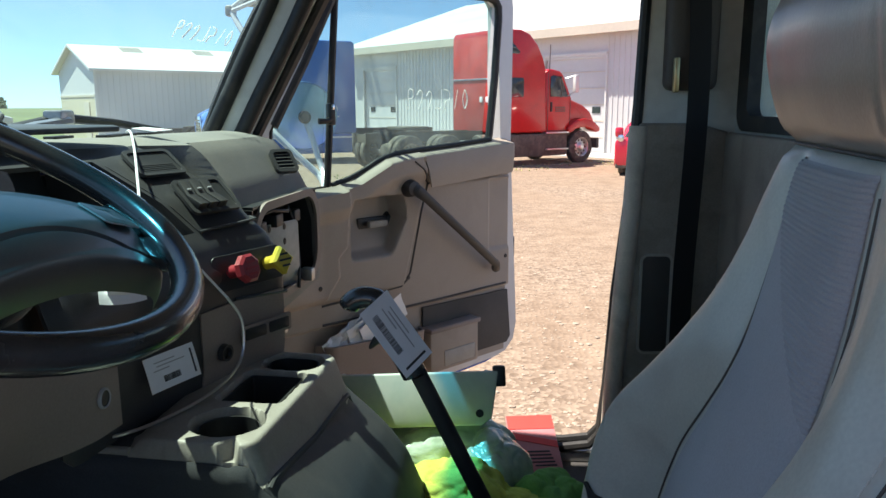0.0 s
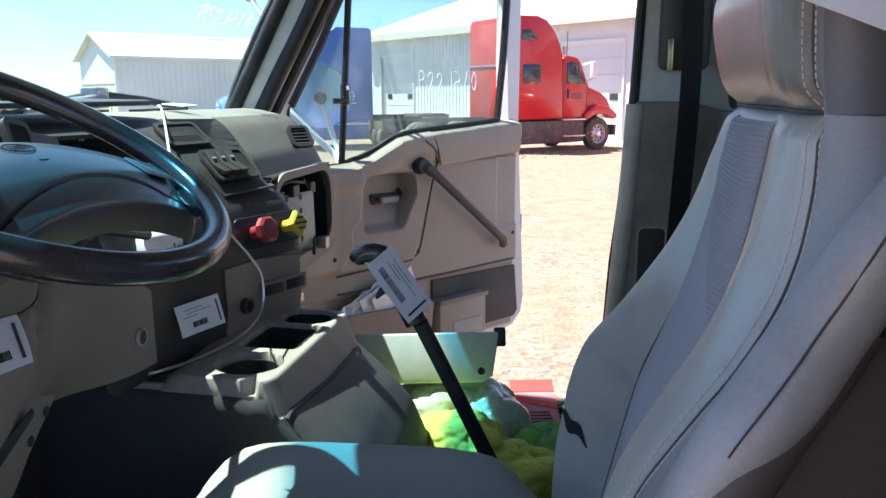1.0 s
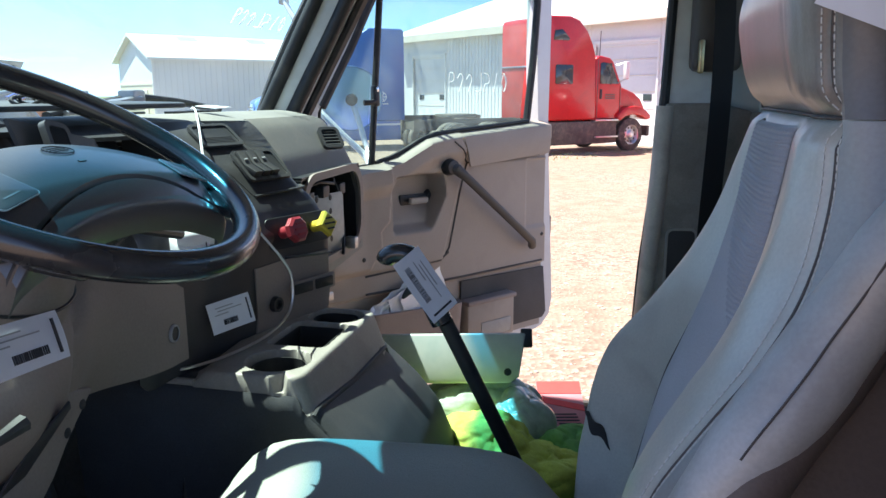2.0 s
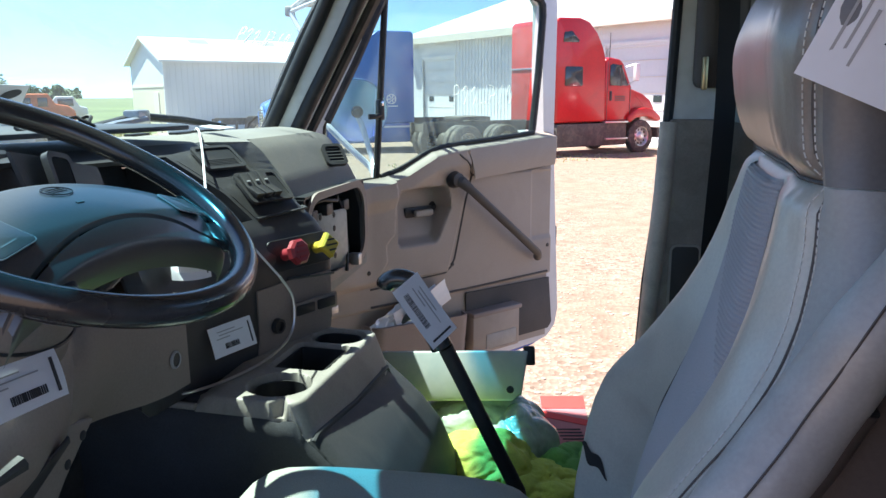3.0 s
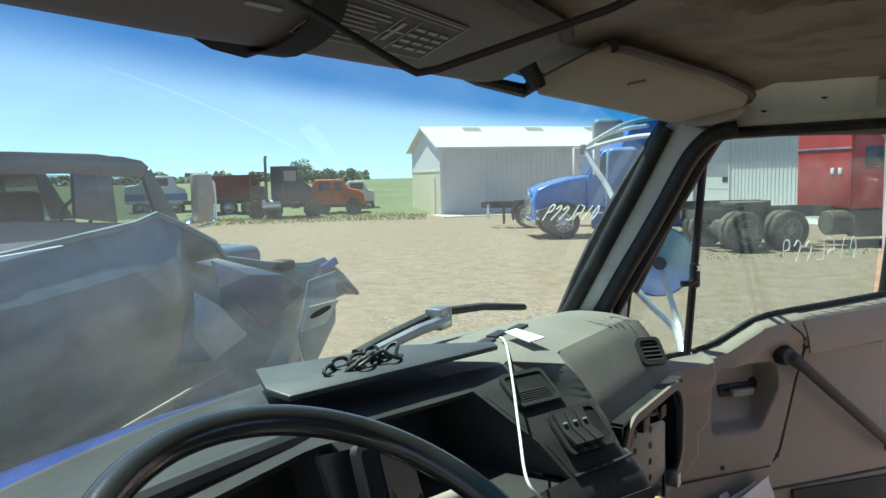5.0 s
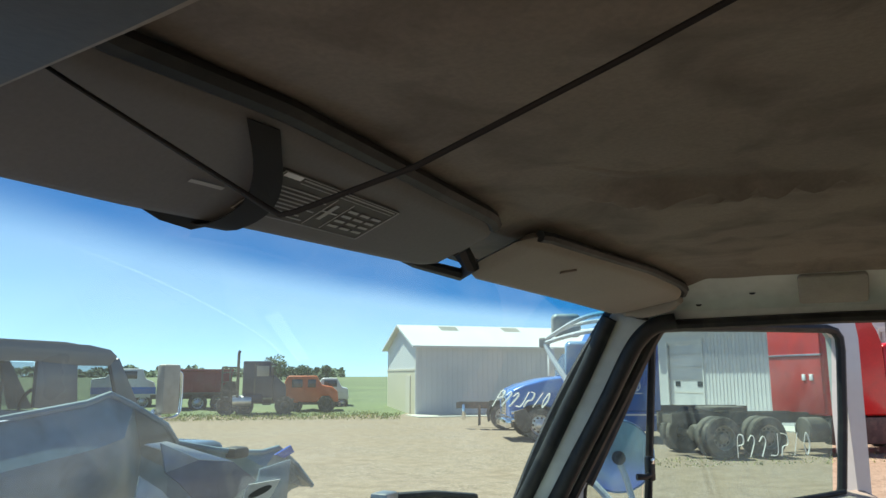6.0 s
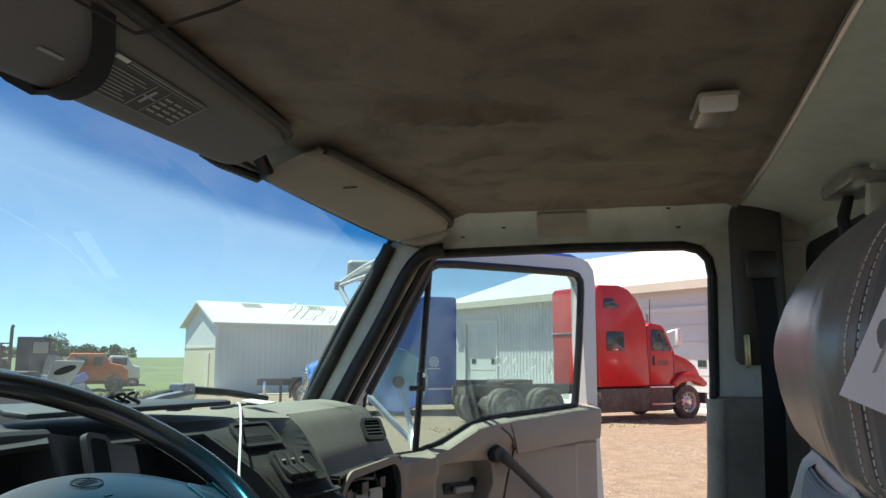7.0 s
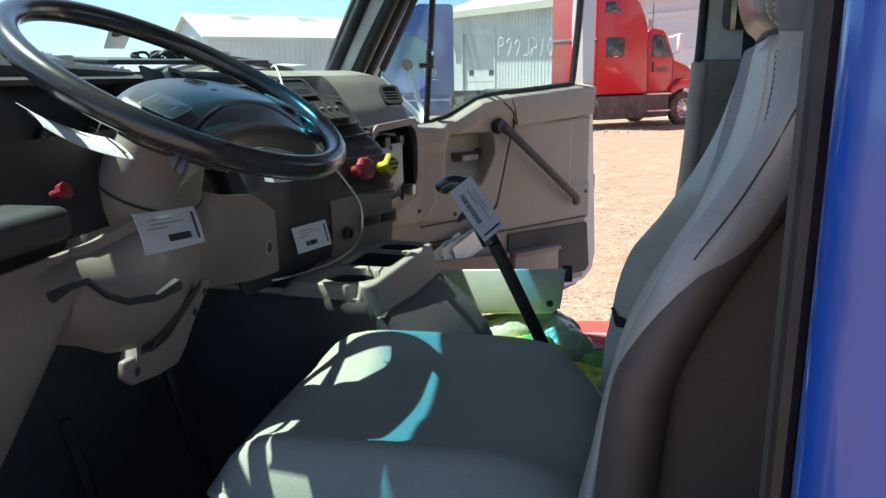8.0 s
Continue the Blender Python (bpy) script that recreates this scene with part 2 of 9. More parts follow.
# trim edge: base lightened to carry the light bounced in from outside
M_LITTRIM = surface("lit_toned_trim_edge", (0.62, 0.55, 0.46), 0.55, vary=0.1, fine=200, coarse=6, bump=0.15, depth=0.0008, stain=(0.25, 0.21, 0.17), stain_amount=0.4)
M_WINGVINYL = surface("worn_wing_vinyl", (0.41, 0.415, 0.405), 0.42, coat=0.0, spec=0.7, vary=0.12, fine=320, coarse=5, bump=0.14, depth=0.001, stain=(0.16, 0.145, 0.125), stain_amount=0.4)
M_GRAVEL = gravel("gravel_yard")
M_RED = surface("red_truck_paint", (0.50, 0.012, 0.012), 0.32, vary=0.10, fine=15, coarse=0.8, bump=0.02, coat=0.35, stain=(0.34, 0.02, 0.02), stain_amount=0.4)
M_REDDULL = surface("faded_red_panel", (0.55, 0.05, 0.04), 0.5, vary=0.1, fine=20, coarse=1.2, bump=0.04, stain=(0.2, 0.03, 0.03), stain_amount=0.35)
M_TYRE = surface("tyre_rubber", (0.085, 0.078, 0.068), 0.9, vary=0.25, fine=40, coarse=3, bump=0.3, depth=0.004, stain=(0.30, 0.25, 0.19), stain_amount=0.65)
M_CHASSIS = surface("dusty_chassis_steel", (0.10, 0.09, 0.076), 0.75, vary=0.25, fine=30, coarse=3, bump=0.2, stain=(0.24, 0.20, 0.15), stain_amount=0.5)
M_SIDING = surface("white_steel_siding", (0.60, 0.605, 0.615), 0.45, vary=0.04, fine=10, coarse=0.5, bump=0.02, stain=(0.55, 0.53, 0.5), stain_amount=0.2)
M_ROOF = surface("white_steel_roof", (0.66, 0.66, 0.65), 0.4, vary=0.04, fine=10, coarse=0.4, bump=0.02)
M_SHEDTAN = surface("tan_siding", (0.60, 0.54, 0.40), 0.5, vary=0.04, fine=10, coarse=0.5, bump=0.02)
M_SKYLIGHT = surface("grey_skylight_panel", (0.30, 0.29, 0.25), 0.4, vary=0.1, fine=8, coarse=0.7, bump=0.02)
M_TRIM = surface("beige_eave_trim", (0.62, 0.56, 0.46), 0.5, vary=0.05, fine=10, coarse=0.5, bump=0.02)
M_DARKGLASS = surface("dark_window_glass", (0.02, 0.028, 0.03), 0.06, vary=0.05, bump=0, spec=0.8)
M_WINDSHIELD = pane("windshield_glass", (0.67, 0.90, 0.87), band=(2.196, 2.238, (0.045, 0.36, 0.58)), dust=0.05, gloss=0.05)
M_DOORGLASS = pane("door_glass", (0.73, 0.87, 0.85), dust=0.06)
M_REARGLASS = pane("rear_glass", (0.72, 0.85, 0.85), dust=0.03)


# ---- mesh tools ----
def part(name, bm, material, parent=None, label="", sharp=35):
    """Links a bmesh (or a ready mesh) as one object, under a thing where one is given."""
    if isinstance(bm, bmesh.types.BMesh):
        bmesh.ops.recalc_face_normals(bm, faces=bm.faces)
        me = bpy.data.meshes.new(name)
        for f in bm.faces:
            f.smooth = True
        bm.to_mesh(me)
        bm.free()
        me.set_sharp_from_angle(angle=radians(sharp))
    else:
        me = bm
    me.materials.clear()
    me.materials.append(material)
    ob = new(name, me)
    if parent is not None:
        ob.parent = parent
    if label:
        ob["label"] = label
    return ob


def thing(name, label, category, m=None, group="", kind=""):
    ob = new(name)
    ob.empty_display_size = 0.1
    if m is not None:
        ob.matrix_world = m
    return tagged(ob, label, category, group, kind)


def merge(bm, other):
    me = bpy.data.meshes.new("t")
    other.to_mesh(me)
    other.free()
    bm.from_mesh(me)
    bpy.data.meshes.remove(me)
    return bm


def box(x0, x1, y0, y1, z0, z1, bevel=0.0, seg=2, bm=None, m=None):
    b = bmesh.new()
    bmesh.ops.create_cube(b, size=1.0)
    for v in b.verts:
        v.co = Vector(((x0 + x1) / 2 + v.co.x * (x1 - x0), (y0 + y1) / 2 + v.co.y * (y1 - y0), (z0 + z1) / 2 + v.co.z * (z1 - z0)))
    if bevel:
        bmesh.ops.bevel(b, geom=b.edges[:], offset=bevel, segments=seg, affect="EDGES", profile=0.5)
    if m is not None:
        bmesh.ops.transform(b, matrix=m, verts=b.verts)
    return merge(bm, b) if bm is not None else b


def prism(points, depth, bevel=0.0, seg=2, bm=None, m=None, hole=None):
    """A flat outline (list of (a, b)) in the local XY plane, raised by depth along Z; hole: a second outline cut through."""
    b = bmesh.new()
    if hole is None:
        f = b.faces.new([b.verts.new((p[0], p[1], 0)) for p in points])
        r = bmesh.ops.extrude_face_region(b, geom=[f])
        bmesh.ops.translate(b, verts=[e for e in r["geom"] if isinstance(e, bmesh.types.BMVert)], vec=(0, 0, depth))
    else:
        k = len(points)
        rings = [[b.verts.new((p[0], p[1], z)) for p in o] for o in (points, hole) for z in (0, depth)]
        for i in range(k):
            j = (i + 1) % k
            b.faces.new((rings[0][i], rings[0][j], rings[1][j], rings[1][i]))
            b.faces.new((rings[2][i], rings[3][i], rings[3][j], rings[2][j]))
            b.faces.new((rings[1][i], rings[1][j], rings[3][j], rings[3][i]))
            b.faces.new((rings[0][i], rings[2][i], rings[2][j], rings[0][j]))
    if bevel:
        edges = [e for e in b.edges if len(e.link_faces) == 2 and e.calc_face_angle(0) > 0.6]
        bmesh.ops.bevel(b, geom=edges, offset=bevel, segments=seg, affect="EDGES", profile=0.5)
    if m is not None:
        bmesh.ops.transform(b, matrix=m, verts=b.verts)
    return merge(bm, b) if bm is not None else b


def rounded(x0, x1, y0, y1, r, n=5):
    """Outline of a rectangle with round corners."""
    out = []
    for cx, cy, a0 in ((x1 - r, y1 - r, 0), (x0 + r, y1 - r, 90), (x0 + r, y0 + r, 180), (x1 - r, y0 + r, 270)):
        for i in range(n):
            a = radians(a0 + 90 * i / (n - 1))
            out.append((cx + r * math.cos(a), cy + r * math.sin(a)))
    return out


def tube(points, radius, n=10, bm=None, closed=False, flat=1.0):
    """A round bar along a line of points; radius may be a list. flat squashes it along its second axis."""
    b = bmesh.new()
    pts = [Vector(p) for p in points]
    k = len(pts)
    rad = radius if isinstance(radius, (list, tuple)) else [radius] * k
    tang = []
    for i in range(k):
        a = pts[(i - 1) % k] if (closed or i > 0) else pts[0]
        c = pts[(i + 1) % k] if (closed or i < k - 1) else pts[-1]
        tang.append((c - a).normalized())
    up = Vector((0, 0, 1)) if abs(tang[0].z) < 0.9 else Vector((1, 0, 0))
    side = tang[0].cross(up).normalized()
    rings = []
    for i in range(k):
        side = (side - tang[i] * side.dot(tang[i])).normalized()
        other = tang[i].cross(side)
        rings.append([b.verts.new(pts[i] + rad[i] * (math.cos(2 * math.pi * j / n) * side + flat * math.sin(2 * math.pi * j / n) * other)) for j in range(n)])
    for i in range(k if closed else k - 1):
        r0, r1 = rings[i], rings[(i + 1) % k]
        for j in range(n):
            b.faces.new((r0[j], r0[(j + 1) % n], r1[(j + 1) % n], r1[j]))
    if not closed:
        b.faces.new(rings[0][::-1])
        b.faces.new(rings[-1])
    return merge(bm, b) if bm is not None else b


def lathe(profile, n=24, bm=None, m=None):
    """Turns (radius, height) pairs about the local Z."""
    b = bmesh.new()
    rings = []
    for r, z in profile:
        if r < 1e-6:
            rings.append([b.verts.new((0, 0, z))])
        else:
            rings.append([b.verts.new((r * math.cos(2 * math.pi * j / n), r * math.sin(2 * math.pi * j / n), z)) for j in range(n)])
    for a, c in zip(rings, rings[1:]):
        for j in range(n):
            k = (j + 1) % n
            if len(a) == 1 and len(c) > 1:
                b.faces.new((a[0], c[k], c[j]))
            elif len(c) == 1 and len(a) > 1:
                b.faces.new((a[j], a[k], c[0]))
            elif len(a) > 1:
                b.faces.new((a[j], a[k], c[k], c[j]))
    if m is not None:
        bmesh.ops.transform(b, matrix=m, verts=b.verts)
    return merge(bm, b) if bm is not None else b


def sheet(fn, nu, nv, thick=0.0, bm=None, skip=None):
    """A surface fn(u, v) over the unit square; thick gives it a back; skip(u, v) leaves openings."""
    b = bmesh.new()
    g = [[b.verts.new(fn(i / nu, j / nv)) for j in range(nv + 1)] for i in range(nu + 1)]
    for i in range(nu):
        for j in range(nv):
            if skip is None or not skip((i + 0.5) / nu, (j + 0.5) / nv):
                b.faces.new((g[i][j], g[i + 1][j], g[i + 1][j + 1], g[i][j + 1]))
    loose = [v for v in b.verts if not v.link_faces]
    bmesh.ops.delete(b, geom=loose, context="VERTS")
    if thick:
        bmesh.ops.recalc_face_normals(b, faces=b.faces)
        bmesh.ops.solidify(b, geom=b.faces[:], thickness=thick)
    return merge(bm, b) if bm is not None else b


def axes(origin, xdir, ydir):
    """Matrix whose local X and Y lie along the given ways."""
    x = Vector(xdir).normalized()
    y = Vector(ydir)
    z = x.cross(y).normalized()
    y = z.cross(x)
    m = Matrix((x, y, z)).transposed().to_4x4()
    m.translation = Vector(origin)
    return m


def letters(text, size, m):
    """Raised characters in the built-in font, centred in the local XY plane."""
    cu = bpy.data.curves.new("letters", "FONT")
    cu.body, cu.size, cu.align_x, cu.align_y, cu.resolution_u = text, size, "CENTER", "CENTER", 2
    ob = bpy.data.objects.new("letters", cu)
    me = bpy.data.meshes.new_from_object(ob)
    b = bmesh.new()
    b.from_mesh(me)
    bmesh.ops.transform(b, matrix=m, verts=b.verts)
    bpy.data.objects.remove(ob)
    bpy.data.curves.remove(cu)
    bpy.data.meshes.remove(me)
    return b


def curve_through(points, n=6):
    """A smooth line through the given points."""
    p = [Vector(q) for q in points]
    p = [p[0] * 2 - p[1]] + p + [p[-1] * 2 - p[-2]]
    out = []
    for i in range(1, len(p) - 2):
        for k in range(n):
            t = k / n
            out.append(0.5 * ((2 * p[i]) + (p[i + 1] - p[i - 1]) * t + (2 * p[i - 1] - 5 * p[i] + 4 * p[i + 1] - p[i + 2]) * t * t + (3 * p[i] - p[i - 1] - 3 * p[i + 1] + p[i + 2]) * t ** 3))
    return out + [p[-2]]


def lerp(t, xs, ys):
    return float(np.interp(t, xs, ys))


def smooth(t):
    t = min(1.0, max(0.0, t))
    return t * t * (3 - 2 * t)


# ---- yard and setting ----


def ground_point(u, v):
    # rings of quads, close near the truck and wide towards the horizon
    a = 2 * math.pi * u
    r = 0.5 * (1300 / 0.5) ** v
    x, y = r * math.cos(a), 1.0 + r * math.sin(a)
    bump = 0.03 * noise.noise((x * 0.22, y * 0.22, 0)) * min(1, r / 6)
    return Vector((x, y, bump if r < 60 else 0))


gbm = sheet(ground_point, 96, 60)
gbm.faces.new([v for v in gbm.verts if (v.co.xy - Vector((0, 1.0))).length < 0.51][:0] or [gbm.verts.new((-0.6, 0.4, 0.0)), gbm.verts.new((0.6, 0.4, 0.0)), gbm.verts.new((0.6, 1.6, 0.0)), gbm.verts.new((-0.6, 1.6, 0.0))])
bmesh.ops.remove_doubles(gbm, verts=gbm.verts, dist=0.0005)
ground = part("ground", gbm, M_GRAVEL)
tagged(ground, "pale pinkish crushed gravel yard with wheel tracks", "ground", kind="structure")

chassis_base = thing("cab_frame", "dark steel frame and stands under the cab", "frame", kind="structure")
for fy in (0.68, 1.42):
    part("frame_rail", box(-1.6, 2.4, fy, fy + 0.09, 0.58, 0.84, 0.008), M_CHASSIS, chassis_base)
for fx in (-1.1, 2.0):
    part("frame_stand", box(fx, fx + 0.35, 0.60, 1.60, 0.0, 0.58, 0.03), M_CHASSIS, chassis_base)
# cab floor and firewall
floor = part("floor", box(-0.55, 0.72, 0.16, 2.06, 0.84, 0.90, 0.01), M_FLOOR)
tagged(floor, "black rubber cab floor mat, dusty", "floor", kind="structure")
firewall = part("wall_front", sheet(lambda u, v: Vector((-0.62 - 0.06 * v + 0.10 * max(0, 0.25 - v) * 4 * 0.5, 0.16 + 1.9 * u, 0.88 + 0.86 * v)), 6, 10, 0.03), M_FLOOR)
tagged(firewall, "black carpeted firewall under the dashboard", "wall", kind="structure")

# passenger side wall round the door opening
OPEN = [(-0.520, 1.77), (-0.306, 2.156), (-0.288, 2.184), (-0.27, 2.198), (0.10, 2.205), (0.40, 2.203), (0.44, 2.192), (0.463, 2.165), (0.47, 2.12),
        (0.462, 1.85), (0.45, 1.62), (0.425, 1.36), (0.412, 1.10), (0.40, 0.98), (0.37, 0.945), (0.30, 0.935), (-0.45, 0.935), (-0.52, 0.95), (-0.55, 1.0), (-0.562, 1.2)]


def side_piece(name, pts, y0, y1, mat, label, bevel=0.006):
    ob = part(name, prism(pts, y1 - y0, bevel, m=axes((0, y1, 0), (1, 0, 0), (0, 0, 1))), mat)
    return tagged(ob, label, "pillar", kind="structure")


side_piece("pillar_front", [(-0.385, 2.235), (-0.28, 2.203), (-0.310, 2.168), (-0.520, 1.785), (-0.575, 1.20), (-0.555, 0.93), (-0.70, 0.90), (-0.72, 1.70), (-0.655, 1.755)], 1.985, 2.10, M_CABPAINT, "grey painted front roof pillar with black seals", 0.012)
side_piece("trim_header", [(-0.385, 2.235), (-0.29, 2.207), (0.10, 2.212), (0.46, 2.207), (0.76, 2.21), (0.76, 2.36), (-0.34, 2.36)], 2.035, 2.11, M_CABPAINT, "bare grey painted roof rail above the door", 0.008)
side_piece("pillar_rear", [(0.455, 2.21), (0.475, 2.12), (0.467, 1.85), (0.455, 1.62), (0.43, 1.36), (0.417, 1.10), (0.405, 0.94), (0.74, 0.90), (0.74, 2.21)], 2.03, 2.11, M_CABPAINT, "grey painted rear door pillar", 0.008)
side_piece("trim_sill", [(-0.60, 0.84), (-0.60, 0.925), (0.74, 0.925), (0.74, 0.84)], 2.02, 2.11, M_ALU, "bare metal door sill tread", 0.006)

# inner roof rail, sloping from the opening up to the headliner
rail = part("trim_rail", sheet(lambda u, v: Vector((-0.36 + 1.02 * u, 2.045 - 0.125 * v ** 1.4, 2.222 + 0.098 * v)), 20, 6, 0.004), M_CABPAINT)
tagged(rail, "grey painted inner roof rail with screw holes", "trim", kind="structure")
for hx_, hz_ in ((-0.072, 0.42), (0.389, 0.30), (0.36, 0.72), (-0.19, 0.22)):
    yy = 2.045 - 0.125 * hz_ ** 1.4
    hole = part("screw_hole", lathe([(0, 0.0), (0.0065, 0.0), (0.008, 0.003), (0.005, 0.004), (0, 0.002)], 10, m=axes((hx_, yy - 0.002, 2.222 + 0.098 * hz_), (1, 0, 0), (0, 0.78, 0.62))), M_RUBBER, rail)
light_plate = part("cover_plate", prism(rounded(-0.066, 0.066, -0.038, 0.038, 0.008), 0.012, 0.004, m=axes((0.087, 1.984, 2.268), (1, 0, 0), (0, -0.72, 0.7))), M_CONSOLE, rail, "pale blank rectangular cover plate")

seal = part("door_seal", tube([(x, 2.032, z) for x, z in OPEN], 0.013, 8, closed=True), M_RUBBER)
tagged(seal, "black rubber seal round the passenger door opening", "seal", kind="structure")
part("pillar_weatherstrip", tube(curve_through([(-0.548, 1.985, 1.765), (-0.524, 1.985, 1.807), (-0.481, 1.985, 1.885), (-0.436, 1.985, 1.963), (-0.393, 1.985, 2.041), (-0.348, 1.985, 2.127), (-0.318, 1.987, 2.170), (-0.285, 1.992, 2.196), (-0.24, 2.0, 2.205)], 4), 0.020, 12), M_RUBBER, seal, "thick black pillar weatherstrip")
part("windshield_edge", tube(curve_through([(-0.628, 1.980, 1.765), (-0.604, 1.980, 1.804), (-0.550, 1.980, 1.905), (-0.497, 1.980, 2.006), (-0.451, 1.980, 2.092), (-0.388, 1.975, 2.216)], 4), 0.019, 12), M_RUBBER, seal, "thick black windshield edge strip")
seal2 = part("door_flange", tube([(x * 1.012, 2.075, z + 0.004) for x, z in OPEN], 0.012, 8, closed=True), M_RUBBER, seal)

# back wall with its window
BW = 0.70
WY0, WY1, WZ0, WZ1 = 0.44, 1.93, 1.815, 2.17
bw = bmesh.new()
for y0, y1, z0, z1 in ((0.16, 2.06, 0.88, WZ0), (0.16, 2.06, WZ1, 2.36), (0.16, WY0, WZ0, WZ1), (WY1, 2.06, WZ0, WZ1)):
    box(BW, BW + 0.06, y0, y1, z0, z1, bm=bw)
back = part("wall_back", bw, M_CABPAINT)
tagged(back, "pale grey painted cab back wall round the rear window", "wall", kind="structure")
trimpad = part("lower_trim", box(BW - 0.03, BW - 0.002, 0.20, 2.02, 0.90, 1.79, 0.012), M_PILLARTRIM, back, "grey-brown moulded lower trim")
rw = thing("window_1", "tinted rear cab window in a black rubber frame", "window", kind="structure")
part("window_frame", prism(rounded(WY0 - 0.02, WY1 + 0.055, WZ0 - 0.02, WZ1 + 0.02, 0.05), 0.03, 0.006, m=axes((BW - 0.014, 0, 0), (0, 1, 0), (0, 0, 1)), hole=rounded(WY0 + 0.015, WY1 - 0.015, WZ0 + 0.015, WZ1 - 0.015, 0.03)), M_RUBBER, rw)
part("pane", box(BW + 0.018, BW + 0.023, WY0, WY1, WZ0, WZ1), M_REARGLASS, rw)
slope = part("trim_roof_rear", sheet(lambda u, v: Vector((0.515 + 0.185 * v, 0.2 + 1.80 * u, 2.318 - 0.075 * v ** 1.5)), 16, 6, 0.005), M_CABPAINT)
tagged(slope, "pale painted panel behind the headliner", "trim", kind="structure")
# the headliner's rear edge runs askew; the bare structure behind it hangs just lower
def liner_edge(y):
    return lerp(y, [0.2, 0.858, 0.945, 1.084, 1.265, 1.479, 1.93], [0.42, 0.454, 0.461, 0.473, 0.488, 0.504, 0.53])


part("rear_panel", sheet(lambda u, v: Vector((liner_edge(0.2 + 1.74 * u) * (1 - v) + 0.70 * v, 0.2 + 1.74 * u, 2.292 - 0.055 * v ** 1.5)), 24, 8, 0.004), M_CABPAINT, slope, "bare painted structure behind the headliner")
part("edge_strip", tube([(liner_edge(y), y, 2.290) for y in [0.22 + 1.70 * i / 24 for i in range(25)]], 0.0055, 8), M_ALU, slope, "bright metal edge strip")
part("edge_shadow_gap", tube([(liner_edge(y) + 0.016, y, 2.291) for y in [0.22 + 1.70 * i / 24 for i in range(25)]], 0.004, 6), M_RUBBER, slope, "dark gap behind the strip")
roof = part("roof_skin", sheet(lambda u, v: Vector((-0.52 + 1.30 * u, 0.12 + 2.02 * v, 2.37 + 0.03 * math.sin(math.pi * v) - 0.04 * (1 - u) ** 3)), 10, 10, 0.02), M_BLUEPAINT)
tagged(roof, "blue painted cab roof skin", "roof", kind="structure")

# driver side: jamb and roof rail beside the camera
jamb = part("pillar_driver_rear", prism([(0.263, 0.118), (0.288, 0.085), (0.78, 0.085), (0.78, 0.150), (0.34, 0.150), (0.272, 0.145)], 1.56, 0.010, 3, m=Matrix.Translation((0, 0, 0.82))), M_BLUEPAINT)
tagged(jamb, "glossy blue painted driver door jamb", "pillar", kind="structure")
part("jamb_trim", prism([(0.268, 0.150), (0.268, 0.190), (0.276, 0.212), (0.34, 0.220), (0.78, 0.200), (0.78, 0.155), (0.34, 0.153), (0.28, 0.149)], 1.50, 0.006, 3, m=Matrix.Translation((0, 0, 0.86))), M_SHELLBACK, jamb, "dark inner pillar trim")
part("seal", tube([(0.266, 0.148, 0.9), (0.266, 0.148, 1.6), (0.268, 0.148, 2.2)], 0.006, 8), M_RUBBER, jamb)


def header_point(u, v):
    # driver roof rail: round lower edge, wider towards the windshield
    x = -0.52 + 1.24 * u
    ye = lerp(x, [-0.52, -0.338, -0.138, 0.10, 0.72], [0.485, 0.445, 0.390, 0.345, 0.30])
    ze = lerp(x, [-0.52, -0.338, -0.138, 0.10, 0.72], [2.228, 2.215, 2.190, 2.185, 2.20])
    prof = [(-0.06, 0.115), (-0.012, 0.055), (0.0, 0.012), (-0.012, -0.004), (-0.05, -0.006), (-0.12, 0.002), (-0.20, 0.012), (-0.26, 0.006)]
    k = v * (len(prof) - 1)
    return Vector((x, ye + lerp(k, range(len(prof)), [p[0] for p in prof]), ze + lerp(k, range(len(prof)), [p[1] for p in prof])))


djh = part("trim_driver_header", sheet(header_point, 30, 35, 0.006), M_RAIL, sharp=50)
part("rail_edge", tube([header_point(i / 30, 2.0 / 7) + Vector((0, 0.002, 0)) for i in range(31)], 0.004, 6), M_PILLARTRIM, djh)
tagged(djh, "grey painted roof rail above the driver door", "trim", kind="structure")
dap = part("pillar_driver_front", prism([(-0.385, 2.235), (-0.30, 2.203), (-0.345, 2.172), (-0.555, 1.785), (-0.575, 1.20), (-0.555, 0.93), (-0.70, 0.90), (-0.72, 1.70), (-0.655, 1.755)], 0.10, 0.012, m=axes((0, 0.22, 0), (1, 0, 0), (0, 0, 1))), M_CABPAINT)
tagged(dap, "grey painted driver side roof pillar", "pillar", kind="structure")
# unseen added wall: keeps ground bounce and low sky out of the footwell
dwall = part("wall_light_blocker", box(-0.60, 0.26, 0.05, 0.10, 0.86, 1.32, 0.012), M_TAN)
tagged(dwall, "plain unseen wall added to block low light at the driver doorway", "wall", kind="structure")
dsill = part("trim_driver_sill", box(-0.58, 0.3, 0.10, 0.20, 0.82, 0.92, 0.01), M_ALU)
tagged(dsill, "bare metal driver door sill", "trim", kind="structure")


# headliner
def liner_front(y):
    return lerp(y, [0.2, 0.62, 0.82, 1.25, 1.60, 1.89, 1.96], [-0.45, -0.455, -0.443, -0.367, -0.295, -0.235, -0.20])


